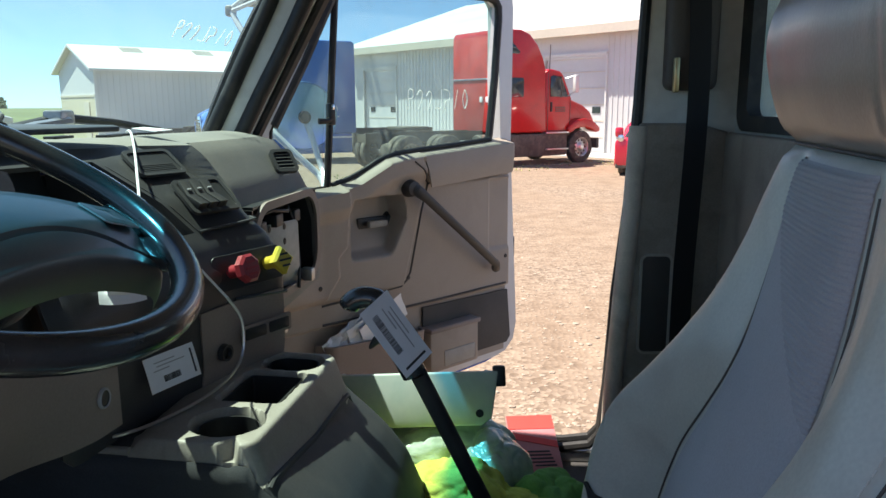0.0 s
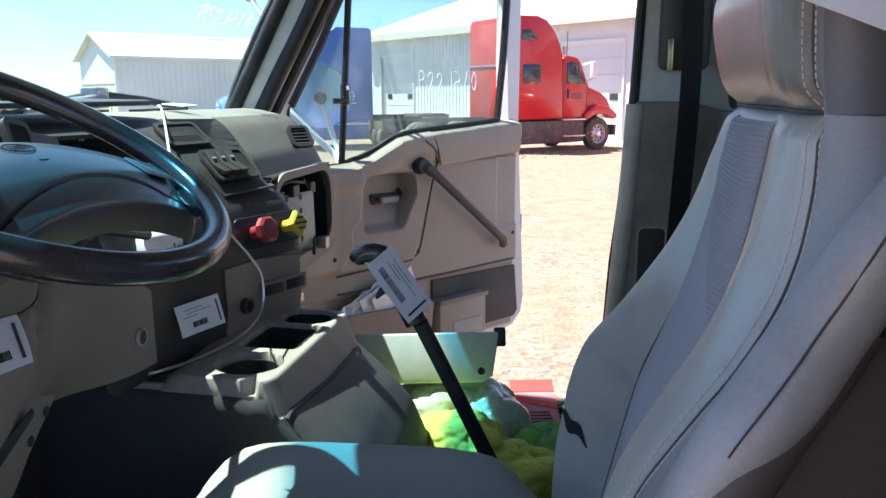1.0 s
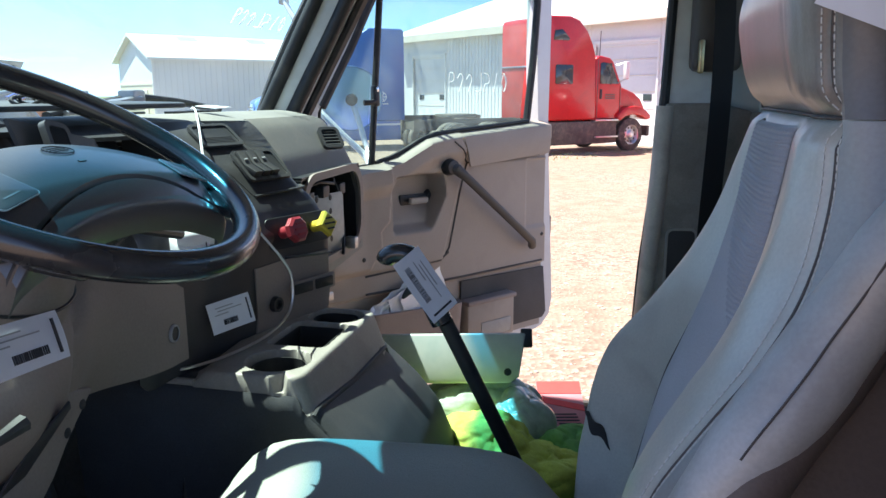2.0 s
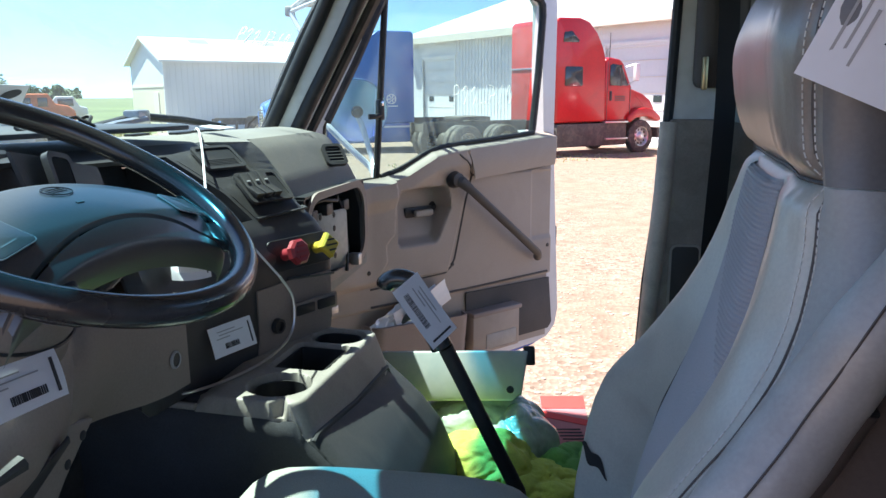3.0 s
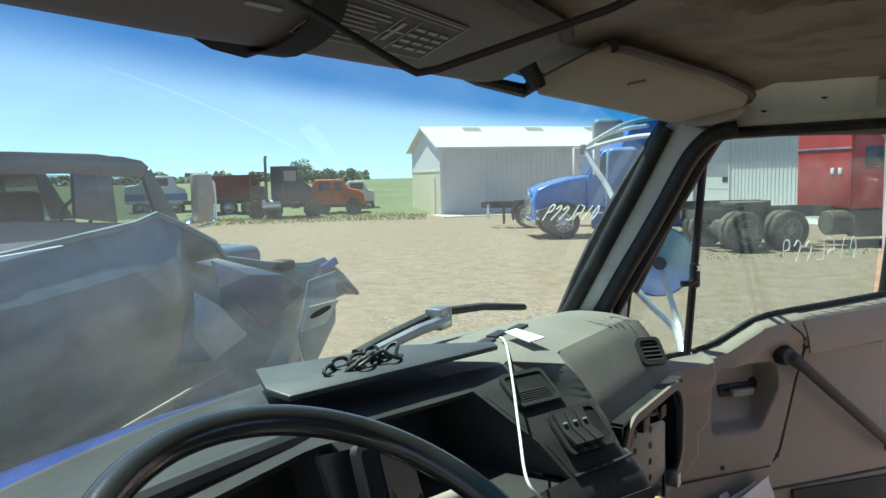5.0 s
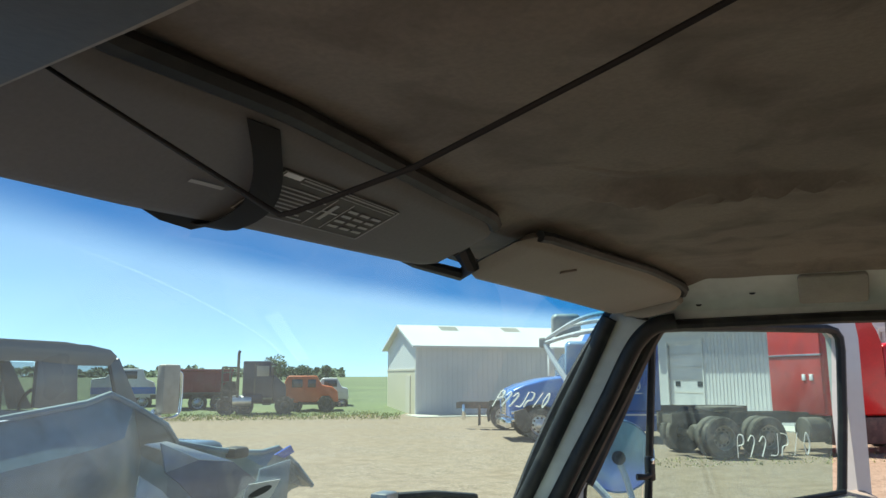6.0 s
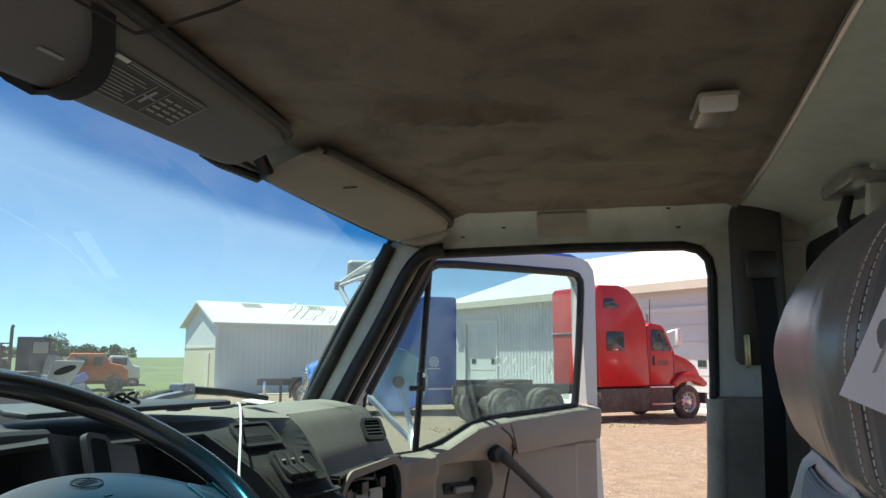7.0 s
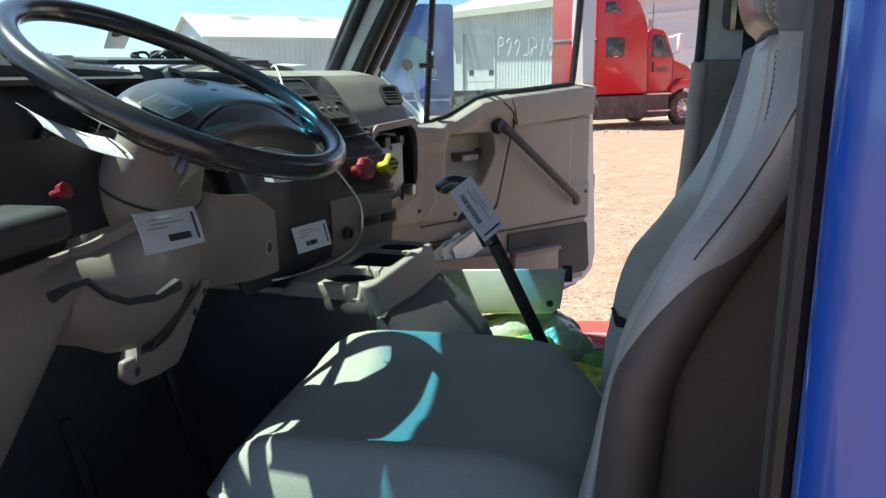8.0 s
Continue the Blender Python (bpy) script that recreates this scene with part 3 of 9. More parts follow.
def liner_point(u, v):
    y = 0.20 + 1.735 * v
    x0 = liner_front(y)
    x = x0 + (0.525 - x0) * u
    z = 2.318 + 0.012 * math.sin(math.pi * v) * math.sin(math.pi * u)
    z -= 0.016 * smooth(1 - u * 12) + 0.014 * smooth((v - 0.955) / 0.045) + 0.012 * smooth((u - 0.96) / 0.04)
    # sagging folds
    for cx, cy, sx, sy, d, a in ((-0.10, 1.18, 0.11, 0.020, 0.036, 0.5), (0.02, 1.22, 0.16, 0.016, -0.022, 0.3), (0.0, 1.19, 0.14, 0.012, 0.022, 0.35), (0.25, 1.52, 0.10, 0.03, 0.010, 0.2), (0.12, 1.58, 0.13, 0.03, -0.006, 0.1), (-0.02, 0.70, 0.22, 0.05, 0.008, 0.2)):
        dx, dy = x - cx, y - cy
        ca, sa = math.cos(a), math.sin(a)
        p, q = dx * ca + dy * sa, -dx * sa + dy * ca
        z -= d * math.exp(-(p / sx) ** 2 - (q / sy) ** 2)
    z += 0.004 * noise.noise((x * 6, y * 6, 0.3)) + 0.002 * noise.noise((x * 17, y * 17, 1.3))
    return Vector((x, y, z))


ceiling = part("ceiling", sheet(liner_point, 90, 110, 0.012), M_LINER)
tagged(ceiling, "sagging brown cloth cab headliner with stains", "ceiling", kind="structure")
# loose folds hanging from the headliner
for pts, w in (([(-0.236, 0.924), (-0.203, 1.017), (-0.139, 1.10), (-0.062, 1.082), (-0.031, 1.007)], 0.016), ([(-0.20, 0.96), (-0.14, 1.03), (-0.08, 1.03)], 0.010), ([(0.11, 1.47), (0.16, 1.41), (0.20, 1.394), (0.25, 1.42), (0.31, 1.465)], 0.006)):
    fine = []
    for (xa, ya), (xb, yb) in zip(pts, pts[1:]):
        fine += [(xa + (xb - xa) * k / 8, ya + (yb - ya) * k / 8) for k in range(8)]
    fine.append(pts[-1])
    n = len(fine)
    fine = [((fine[max(0, i - 3)][0] + fine[i][0] + fine[min(n - 1, i + 3)][0]) / 3, (fine[max(0, i - 3)][1] + fine[i][1] + fine[min(n - 1, i + 3)][1]) / 3) for i in range(n)]
    line = [liner_point((x - liner_front(y)) / (0.525 - liner_front(y)), (y - 0.20) / 1.735) + Vector((0, 0, -0.004)) for x, y in fine]
    part("sagging_fold", tube(line, [w * math.sin(math.pi * (0.06 + 0.88 * i / (n - 1))) for i in range(n)], 12, flat=0.7), M_LINER, ceiling, sharp=70)
for px, py in ((0.075, 0.884), (0.133, 1.591), (0.40, 1.62)):
    p = liner_point((px - liner_front(py)) / (0.525 - liner_front(py)), (py - 0.20) / 1.735)
    pin = part("liner_pin", lathe([(0, -0.008), (0.008, -0.007), (0.013, -0.003), (0.013, 0.002)], 12, m=Matrix.Translation(p)), M_CHROME)
    tagged(pin, "small bright fastener pin in the headliner", "fastener", group="headliner pins")


# windshield
def ws_top(y):
    s = (y - 1.10) / 0.94
    return Vector((-0.525 + 0.135 * abs(s) ** 2.2, y, 2.300 - 0.054 * s * s))


def ws_bottom(y):
    s = (y - 1.10) / 0.94
    return Vector((-0.95 + 0.285 * abs(s) ** 2.2, y, 1.725))


def ws_point(u, v):
    y = 0.165 + 1.868 * u
    a, b = ws_bottom(y), ws_top(y)
    p = a.lerp(b, v)
    p.x -= 0.02 * math.sin(math.pi * v)
    return p


window = thing("window_2", "dusty windshield with a deep blue sunshade band along the top", "windshield", kind="structure")
part("pane", sheet(ws_point, 28, 14), M_WINDSHIELD, window)
rim = [ws_point(0, i / 12) for i in range(13)] + [ws_point(i / 24, 1) for i in range(1, 25)] + [ws_point(1, 1 - i / 12) for i in range(1, 13)] + [ws_point(1 - i / 24, 0) for i in range(1, 24)]
part("window_seal", tube(rim, 0.014, 8, closed=True), M_RUBBER, window, "black rubber windshield gasket")
cowl = part("cowl", sheet(lambda u, v: ws_bottom(0.165 + 1.868 * u) + Vector((-0.32 * v + 0.02, 0, -0.02 - 0.06 * v * v)), 20, 6, 0.01), M_BLUEPAINT)
tagged(cowl, "dirty blue cowl panel below the windshield", "cowl", kind="structure")
header = part("trim_header_front", sheet(lambda u, v: (ws_top(0.165 + 1.868 * u) + Vector((0, 0, 0.006))).lerp(Vector((liner_front(0.165 + 1.868 * u) + 0.03, 0.165 + 1.868 * u, 2.335)), v), 24, 4, 0.01), M_LINER)
tagged(header, "dark cloth-covered windshield header", "trim", kind="structure")


# ---- dashboard ----
YB = [0.20, 0.95, 1.00, 1.12, 1.22, 1.32, 1.40, 1.43, 1.46, 1.54, 1.80, 1.95, 2.01]
XB = [-0.46, -0.45, -0.425, -0.405, -0.368, -0.335, -0.292, -0.278, -0.33, -0.375, -0.350, -0.338, -0.375]
ZL = [1.30, 1.40, 1.44, 1.58, 1.63, 1.70, 1.77, 1.79, 1.80]
LL = [-0.03, -0.005, 0.0, 0.0, -0.025, -0.10, -0.215, -0.27, -0.31]


def face_x(y, z):
    """Where the dash face stands at that place across the cab and height."""
    lean = lerp(z, ZL, LL)
    base = lerp(y, YB, XB)
    if y > 1.46:
        base += 0.0
        lean *= 0.46
    if y < 1.0:
        lean *= 0.55
    return base + lean


def face_z(y, v):
    top = lerp(y, [0.2, 1.90, 1.99, 2.015], [1.792, 1.785, 1.765, 1.72])
    low = lerp(y, [0.2, 0.95, 0.972, 1.43, 1.46, 2.01], [1.56, 1.56, 1.40, 1.40, 1.40, 1.43])
    return low + (top - low) * v


def dash_face(u, v, y0, y1):
    y = y0 + (y1 - y0) * u
    z = face_z(y, v)
    return Vector((face_x(y, z), y, z))


dash = thing("dashboard", "dusty grey and black truck dashboard with an open glovebox hole", "dashboard")


def on_face(y, z, out=0.0, off=0.0):
    """A frame on the dash face: local X across, local Y up the face, local Z outwards."""
    p = Vector((face_x(y, z), y, z))
    px = Vector((face_x(y + 0.02, z), y + 0.02, z)) - Vector((face_x(y - 0.02, z), y - 0.02, z))
    pz = Vector((face_x(y, z + 0.015), y, z + 0.015)) - Vector((face_x(y, z - 0.015), y, z - 0.015))
    m = axes(p, px, pz)
    m.translation = p + m.to_3x3() @ Vector((off, 0, out))
    return m


# centre stack, passenger face with its opening, driver's gauge hood
RB = (1.065, 1.305, 1.648, 1.772)
part("centre_panel", sheet(lambda u, v: dash_face(u, v, 0.97, 1.445), 40, 40, 0.008, skip=lambda u, v: RB[0] < 0.97 + 0.475 * u < RB[1] and RB[2] < face_z(0.97 + 0.475 * u, v) < RB[3]), M_DASHDARK, dash, "black centre panel facing the driver")
well = bmesh.new()
sheet(lambda u, v: Vector((lerp(v, [0, 1], [face_x(RB[0] + 0.24 * u, RB[2]) + 0.004, -0.615]), RB[0] - 0.006 + 0.252 * u, RB[2] - 0.006 + 0.01 * v)), 12, 4, bm=well)
sheet(lambda u, v: Vector((-0.612 - 0.05 * v, RB[0] - 0.006 + 0.252 * u, RB[2] + 0.135 * v)), 6, 4, bm=well)
for yy in (RB[0] - 0.006, RB[1] + 0.006):
    sheet(lambda u, v: Vector((lerp(u, [0, 1], [face_x(yy, RB[2] + 0.13 * v) + 0.002, -0.64]), yy, RB[2] + 0.13 * v)), 6, 6, bm=well)
part("radio_well", well, M_DASHDARK, dash, "deep empty radio well")
ledge = curve_through([(-0.490, 0.893, 1.716), (-0.488, 0.935, 1.712), (-0.489, 0.992, 1.705), (-0.490, 1.066, 1.689), (-0.490, 1.171, 1.669), (-0.490, 1.225, 1.655)], 4)
part("dusty_ledge", tube(ledge, [0.0025 + 0.011 * math.sin(math.pi * i / (len(ledge) - 1)) ** 0.6 for i in range(len(ledge))], 14, flat=0.8), M_CONSOLE, dash, "dusty pale ledge below the radio well")
part("vent_surround", sheet(lambda u, v: Vector((-0.507 - 0.032 * v, 0.885 + 0.185 * u, 1.730 - 0.058 * u + (0.080 + 0.020 * u) * v)), 8, 6, 0.006), M_DASHDARK, dash, "black panel round the tall vent")
GB = (1.56, 1.92, 1.455, 1.648)
part("passenger_face", sheet(lambda u, v: dash_face(u, v, 1.445, 2.015), 36, 30, 0.008,
     skip=lambda u, v: GB[0] < 1.445 + 0.57 * u < GB[1] and GB[2] < face_z(1.445 + 0.57 * u, v) < GB[3]), M_DASHTOP, dash, "grey-brown passenger side dash shell")


def top_point(u, v):
    y = 0.19 + 1.825 * u
    zf = face_z(y, 1)
    xf = face_x(y, zf)
    xb = ws_bottom(min(y, 2.02)).x + 0.005
    x = xf + (xb - xf) * v
    z = zf + 0.018 * math.sin(math.pi * min(1, v * 1.3)) - 0.035 * v * v
    return Vector((x, y, z))


part("dash_top", sheet(lambda u, v: top_point(0.604 + 0.396 * u, v), 30, 16, 0.008), M_DASHTOP, dash, "dusty grey passenger dash pad")
part("driver_dash_top", sheet(lambda u, v: top_point(0.602 * u, v), 40, 16, 0.008), M_DASHDARK, dash, "black driver side dash pad")
part("dash_end", prism([(face_x(2.01, z), z) for z in (1.43, 1.5, 1.6, 1.68, 1.72)] + [(-0.62, 1.735), (-0.68, 1.70), (-0.66, 1.43)], 0.012, 0.004, m=axes((0, 2.018, 0), (1, 0, 0), (0, 0, 1))), M_DASHTOP, dash)

# gauge hood on the driver's side


part("gauge_panel", sheet(lambda u, v: Vector((-0.60 - 0.06 * v, 0.24 + 0.74 * u, 1.56 + 0.23 * v)), 4, 4, 0.01), M_BLACK, dash, "black instrument panel")
part("gauge_hood", tube([(-0.628 - 0.012 * math.sin(math.pi * i / 16), 0.22 + 0.76 * i / 16, 1.790 + 0.012 * math.sin(math.pi * i / 16)) for i in range(17)], 0.015, 10), M_DASHDARK, dash, "black lip over the gauges")
part("gauge_side", prism([(-0.53, 1.70), (-0.47, 1.60), (-0.47, 1.55), (-0.64, 1.56), (-0.66, 1.79), (-0.60, 1.785)], 0.03, 0.006, m=axes((0, 0.985, 0), (1, 0, 0), (0, 0, 1))), M_DASHDARK, dash)


def gauge(y, z, r, numbers=()):
    x = -0.60 - 0.06 * (z - 1.56) / 0.23
    m = axes((x + 0.012, y, z), (0, 1, 0), (-0.28, 0, 0.95))
    g = part("gauge", lathe([(0, 0.001), (r * 0.92, 0.001), (r * 0.95, 0.006), (r, 0.008), (r * 1.03, 0.0)], 28, m=m), M_BLACK, dash, "round black dial with pale ticks")
    ticks = bmesh.new()
    for i in range(25):
        a = radians(225 - 270 * i / 24)
        long = 0.16 if i % 3 == 0 else 0.08
        box(r * (0.86 - long), r * 0.86, -0.0009, 0.0009, 0.0015, 0.0022, bm=ticks, m=m @ Matrix.Rotation(a, 4, "Z"))
    for i, text in enumerate(numbers):
        a = radians(215 - 250 * i / (len(numbers) - 1))
        merge(ticks, letters(text, r * 0.20, m @ Matrix.Translation((r * 0.60 * math.cos(a), r * 0.60 * math.sin(a), 0.0022))))
    part("tick_marks", ticks, M_GREYINK, g)
    hand = box(-0.006, r * 0.7, -0.0012, 0.0012, 0.003, 0.0042, m=m @ Matrix.Rotation(radians(215), 4, "Z"))
    part("needle", hand, M_GREYINK, g)


gauge(0.778, 1.671, 0.056, ("5", "15", "25", "35", "45", "55", "65", "75"))
gauge(0.615, 1.671, 0.056, ("0", "5", "10", "15", "20", "25", "30"))
gauge(0.862, 1.697, 0.020)
gauge(0.862, 1.645, 0.020)
gauge(0.500, 1.705, 0.028)
gauge(0.500, 1.635, 0.028)
gauge(0.420, 1.705, 0.028)
gauge(0.420, 1.635, 0.028)

# louvre by the gauges, deep radio bay, display bay, switches
def vent(y, z, w, h, slats, label, out=0.004, turn=0.0, m=None):
    m = (m if m is not None else on_face(y, z, out)) @ Matrix.Rotation(radians(turn), 4, "Z")
    v = part("vent", prism(rounded(-w / 2, w / 2, -h / 2, h / 2, 0.012), 0.010, 0.003, m=m, hole=rounded(-w / 2 + 0.008, w / 2 - 0.008, -h / 2 + 0.008, h / 2 - 0.008, 0.008)), M_DASHDARK, dash, label)
    part("vent_box", prism(rounded(-w / 2 + 0.004, w / 2 - 0.004, -h / 2 + 0.004, h / 2 - 0.004, 0.008), 0.002, m=m), M_INK, v)
    for i in range(slats):
        o = -h / 2 + 0.008 + (h - 0.016) * (i + 0.5) / slats
        part("slat", box(-w / 2 + 0.006, w / 2 - 0.006, -0.0030, 0.0030, -0.0008, 0.0008, m=m @ Matrix.Translation((0, o, 0.006)) @ Matrix.Rotation(-0.5, 4, "X")), M_DASHDARK, v)
    return v


vent(1.856, 1.722, 0.058, 0.066, 5, "black louvred end vent", m=axes((-0.392, 1.846, 1.726), (0.72, 0.69, 0.0), (-0.47, 0.47, 0.74)))
vent(0.955, 1.70, 0.094, 0.054, 6, "tall black louvred vent", turn=90, m=axes((-0.516, 0.950, 1.757), (0.0, 0.063, -0.013), (-0.030, -0.005, 0.077)))


def bay(name, y0, y1, z0, z1, mat, label, depth=0.012):
    yc, zc = (y0 + y1) / 2, (z0 + z1) / 2
    m = on_face(yc, zc, 0.003)
    a = (Vector((face_x(yc, z1), 0, z1)) - Vector((face_x(yc, z0), 0, z0))).length
    w, h = (y1 - y0) * 1.05, a
    fr = part(name, prism(rounded(-w / 2, w / 2, -h / 2, h / 2, 0.010), depth, 0.002, m=m, hole=rounded(-w / 2 + 0.007, w / 2 - 0.007, -h / 2 + 0.007, h / 2 - 0.007, 0.007)), M_DASHDARK, dash, label)
    part("bay_back", prism(rounded(-w / 2 + 0.004, w / 2 - 0.004, -h / 2 + 0.004, h / 2 - 0.004, 0.007), 0.003, m=m), mat, fr)
    return fr, m, w, h


disp, dm, dw, dh = bay("display_bay", 1.342, 1.432, 1.738, 1.773, M_BLACK, "small dark display window", 0.006)
swp, sm_, sw_, sh_ = bay("switch_panel", 1.335, 1.434, 1.676, 1.724, M_BLACK, "black rocker switch panel", 0.006)
for i in range(3):
    c = -sw_ / 2 + 0.010 + i * 0.0215
    r_ = part("rocker_switch", prism([(-sh_ / 2 + 0.009, 0.003), (sh_ / 2 - 0.009, 0.003), (sh_ / 2 - 0.009, 0.013), (0.002, 0.008), (-sh_ / 2 + 0.009, 0.019)], 0.018, 0.0015, m=sm_ @ axes((c, 0, 0), (0, 1, 0), (0, 0, 1))), M_DASHDARK, swp)
    part("switch_mark", box(c + 0.005, c + 0.013, 0.010, 0.0125, 0.0105, 0.0122, m=sm_), M_GREYINK, r_)
for i in range(5):
    part("display_slot", box(-dw / 2 + 0.014, dw / 2 - 0.014, -dh / 2 + 0.010 + 0.0045 * i, -dh / 2 + 0.012 + 0.0045 * i, 0.003, 0.0042, m=dm), M_DASHDARK, disp)
low = part("lower_stack", prism(rounded(-0.06, 0.06, -0.016, 0.016, 0.004), 0.004, 0.001, m=on_face(1.375, 1.47, 0.006)), M_TANDARK, dash, "grey lower stack panel")
for c in (-0.028, 0.028):
    part("blank_slot", prism(rounded(c - 0.024, c + 0.024, -0.010, 0.010, 0.003), 0.003, 0.0008, m=on_face(1.375, 1.47, 0.0095)), M_BLACK, low)
part("stack_seam", tube([(face_x(1.32 + 0.11 * i / 6, 1.535) + 0.001, 1.32 + 0.11 * i / 6, 1.535 - 0.002 * i) for i in range(7)], 0.003, 6), M_BLACK, dash)
part("face_ridge", tube([(face_x(1.31 + 0.13 * i / 8, 1.652) + 0.003, 1.31 + 0.13 * i / 8, 1.652 + 0.0008 * i) for i in range(9)], 0.004, 8, flat=0.7), M_DASHDARK, dash, "ridge under the switches")
part("knob_recess", prism(rounded(-0.078, 0.078, -0.030, 0.030, 0.012), 0.004, 0.0015, m=on_face(1.352, 1.583, 0.0)), M_BLACK, dash, "black recess round the air knobs")
part("lower_panel", sheet(lambda u, v: Vector((face_x(1.235 + 0.205 * u, 1.40 + 0.132 * v) + 0.003, 1.235 + 0.205 * u, 1.40 + 0.132 * v)), 10, 8, 0.004), M_TANDARK, dash, "grey-brown lower face panel")
sock = part("power_socket", lathe([(0, 0.002), (0.009, 0.002), (0.010, 0.010), (0.014, 0.010), (0.015, 0.0)], 16, m=on_face(1.28, 1.455, 0.004)), M_BLACK, dash, "round black power socket")


def air_knob(y, z, mat, label, sides):
    m = on_face(y, z, 0.0)
    base = Matrix.Translation(m.translation) @ m.to_3x3().to_4x4()
    k = part("air_valve_knob", lathe([(0, 0.030), (0.021, 0.030), (0.025, 0.034), (0.025, 0.044), (0.020, 0.048), (0, 0.049)], sides, m=base @ Matrix.Rotation(radians(22 if sides == 8 else 0), 4, "Z")), mat, dash, label, sharp=20)
    part("knob_stem", lathe([(0.012, 0), (0.011, 0.015), (0.014, 0.031)], 14, m=base), mat, k)
    for o in (0.010, 0.0, -0.010):
        part("legend", box(-0.014 + abs(o) * 0.5, 0.014 - abs(o) * 0.5, o - 0.0018, o + 0.0018, 0.0485, 0.0496, m=base), M_INK if sides == 4 else M_REDMARK, k)


air_knob(1.316, 1.583, M_REDPL, "red octagonal trailer air supply knob", 8)
air_knob(1.388, 1.583, M_YELPL, "yellow diamond parking brake knob", 4)

# glovebox opening
ym, zm = (GB[0] + GB[1]) / 2, (GB[2] + GB[3]) / 2
gm = on_face(ym, zm, 0.0)
gw, gh = (GB[1] - GB[0]) + 0.01, 0.203
part("glovebox_frame", prism(rounded(-gw / 2 - 0.010, gw / 2 + 0.012, -gh / 2 - 0.010, gh / 2 + 0.010, 0.075, 9), 0.007, 0.003, m=gm, hole=rounded(-gw / 2 + 0.006, gw / 2 - 0.010, -gh / 2 + 0.008, gh / 2 - 0.008, 0.062, 9)), M_TANDARK, dash, "grey-brown rim of the open glovebox hole")
cav = bmesh.new()
box(-gw / 2, gw / 2, -gh / 2, gh / 2, -0.16, -0.15, bm=cav, m=gm)
for a_, b_, c_, d_ in ((-gw / 2, gw / 2, -gh / 2 - 0.006, -gh / 2), (-gw / 2, gw / 2, gh / 2, gh / 2 + 0.006), (-gw / 2 - 0.006, -gw / 2, -gh / 2, gh / 2), (gw / 2, gw / 2 + 0.006, -gh / 2, gh / 2)):
    box(a_, b_, c_, d_, -0.16, 0.0, bm=cav, m=gm)
part("glovebox_cavity", cav, M_BLACK, dash)
PLM = gm @ Matrix.Translation((-0.045, -0.012, -0.030)) @ Matrix.Rotation(-0.32, 4, "Y")
plate = part("bracket_plate", prism(rounded(-0.100, 0.100, -0.085, 0.062, 0.012), 0.004, 0.001, m=PLM), M_PLATE, dash, "bare perforated metal bracket plate")
for i in range(3):
    for j in range(4):
        part("plate_hole", lathe([(0, 0.0012), (0.007, 0.0012), (0.008, 0.0)], 10, m=PLM @ Matrix.Translation((-0.05 + 0.05 * i, -0.05 + 0.034 * j, 0.004)) @ Matrix.Diagonal((0.6, 1.0, 1.0, 1.0))), M_BLACK, plate)
part("white_label", box(-0.078, -0.052, -0.03, 0.03, 0.0042, 0.005, m=PLM), M_PAPER, plate)
part("latch", box(0.06, 0.085, -0.10, -0.07, 0.0, 0.03, 0.004, m=gm), M_STEEL, dash)
part("wiring", tube([gm @ Vector(p) for p in ((-0.12, 0.07, -0.05), (-0.06, 0.085, -0.01), (0.0, 0.075, 0.0), (0.05, 0.08, -0.02), (0.07, 0.03, -0.01), (0.06, -0.05, 0.0), (0.02, -0.105, 0.012))], 0.004, 6), M_RUBBER, dash)
for a in ((-0.02, 0.055, 0.02), (0.09, 0.05, 0.018), (-0.11, 0.05, 0.016)):
    part("connector", box(a[0] - a[2], a[0] + a[2], a[1] - 0.012, a[1] + 0.016, -0.05, -0.01, 0.003, m=gm), M_BLACK, dash)

# defroster grille, coin slots and hinge on the dash top
for i in range(4):
    c = top_point((1.42 + 0.075 * i - 0.19) / 1.825, 0.35)
    part("slot", box(-0.011, 0.011, -0.030, 0.030, -0.002, 0.003, 0.001, m=Matrix.Translation(c + Vector((0, 0, 0.002)))), M_BLACK, dash)

# white cable from the dash top
tagged(part("cable", tube(curve_through([(-0.60, 1.52, 1.808), (-0.58, 1.49, 1.812), (-0.555, 1.45, 1.803), (-0.50, 1.345, 1.772), (-0.44, 1.225, 1.740), (-0.395, 1.140, 1.712), (-0.372, 1.142, 1.685), (-0.345, 1.19, 1.625), (-0.318, 1.24, 1.56)], 6), 0.0021, 8), M_PAPER), "white cable hanging over the dash", "cable")
tagged(part("grey_cable", tube(curve_through([(-0.318, 1.24, 1.56), (-0.302, 1.255, 1.52), (-0.30, 1.25, 1.47), (-0.31, 1.225, 1.44), (-0.335, 1.18, 1.420), (-0.37, 1.11, 1.413), (-0.41, 1.06, 1.410), (-0.45, 1.045, 1.408)], 6), 0.0026, 8), M_ALU), "grey cable looping below the dash", "cable")


# ---- steering wheel and column ----
WC = Vector((-0.367, 0.718, 1.779))
WN = Vector((0.5444, -0.019, 1.0)).normalized()
wy = (Vector((0, 1, 0)) - WN * WN.y).normalized()
wm = Matrix((wy, WN.cross(wy), WN)).transposed().to_4x4()
wm.translation = WC
WR = 0.217
wheel = thing("steering_wheel", "worn black four-spoke truck steering wheel", "steering wheel")
part("rim", tube([wm @ Vector((WR * math.cos(2 * math.pi * i / 72), WR * math.sin(2 * math.pi * i / 72), 0)) for i in range(72)], 0.0158, 16, closed=True), M_WHEEL, wheel, "black leather-look rim with scuffs")


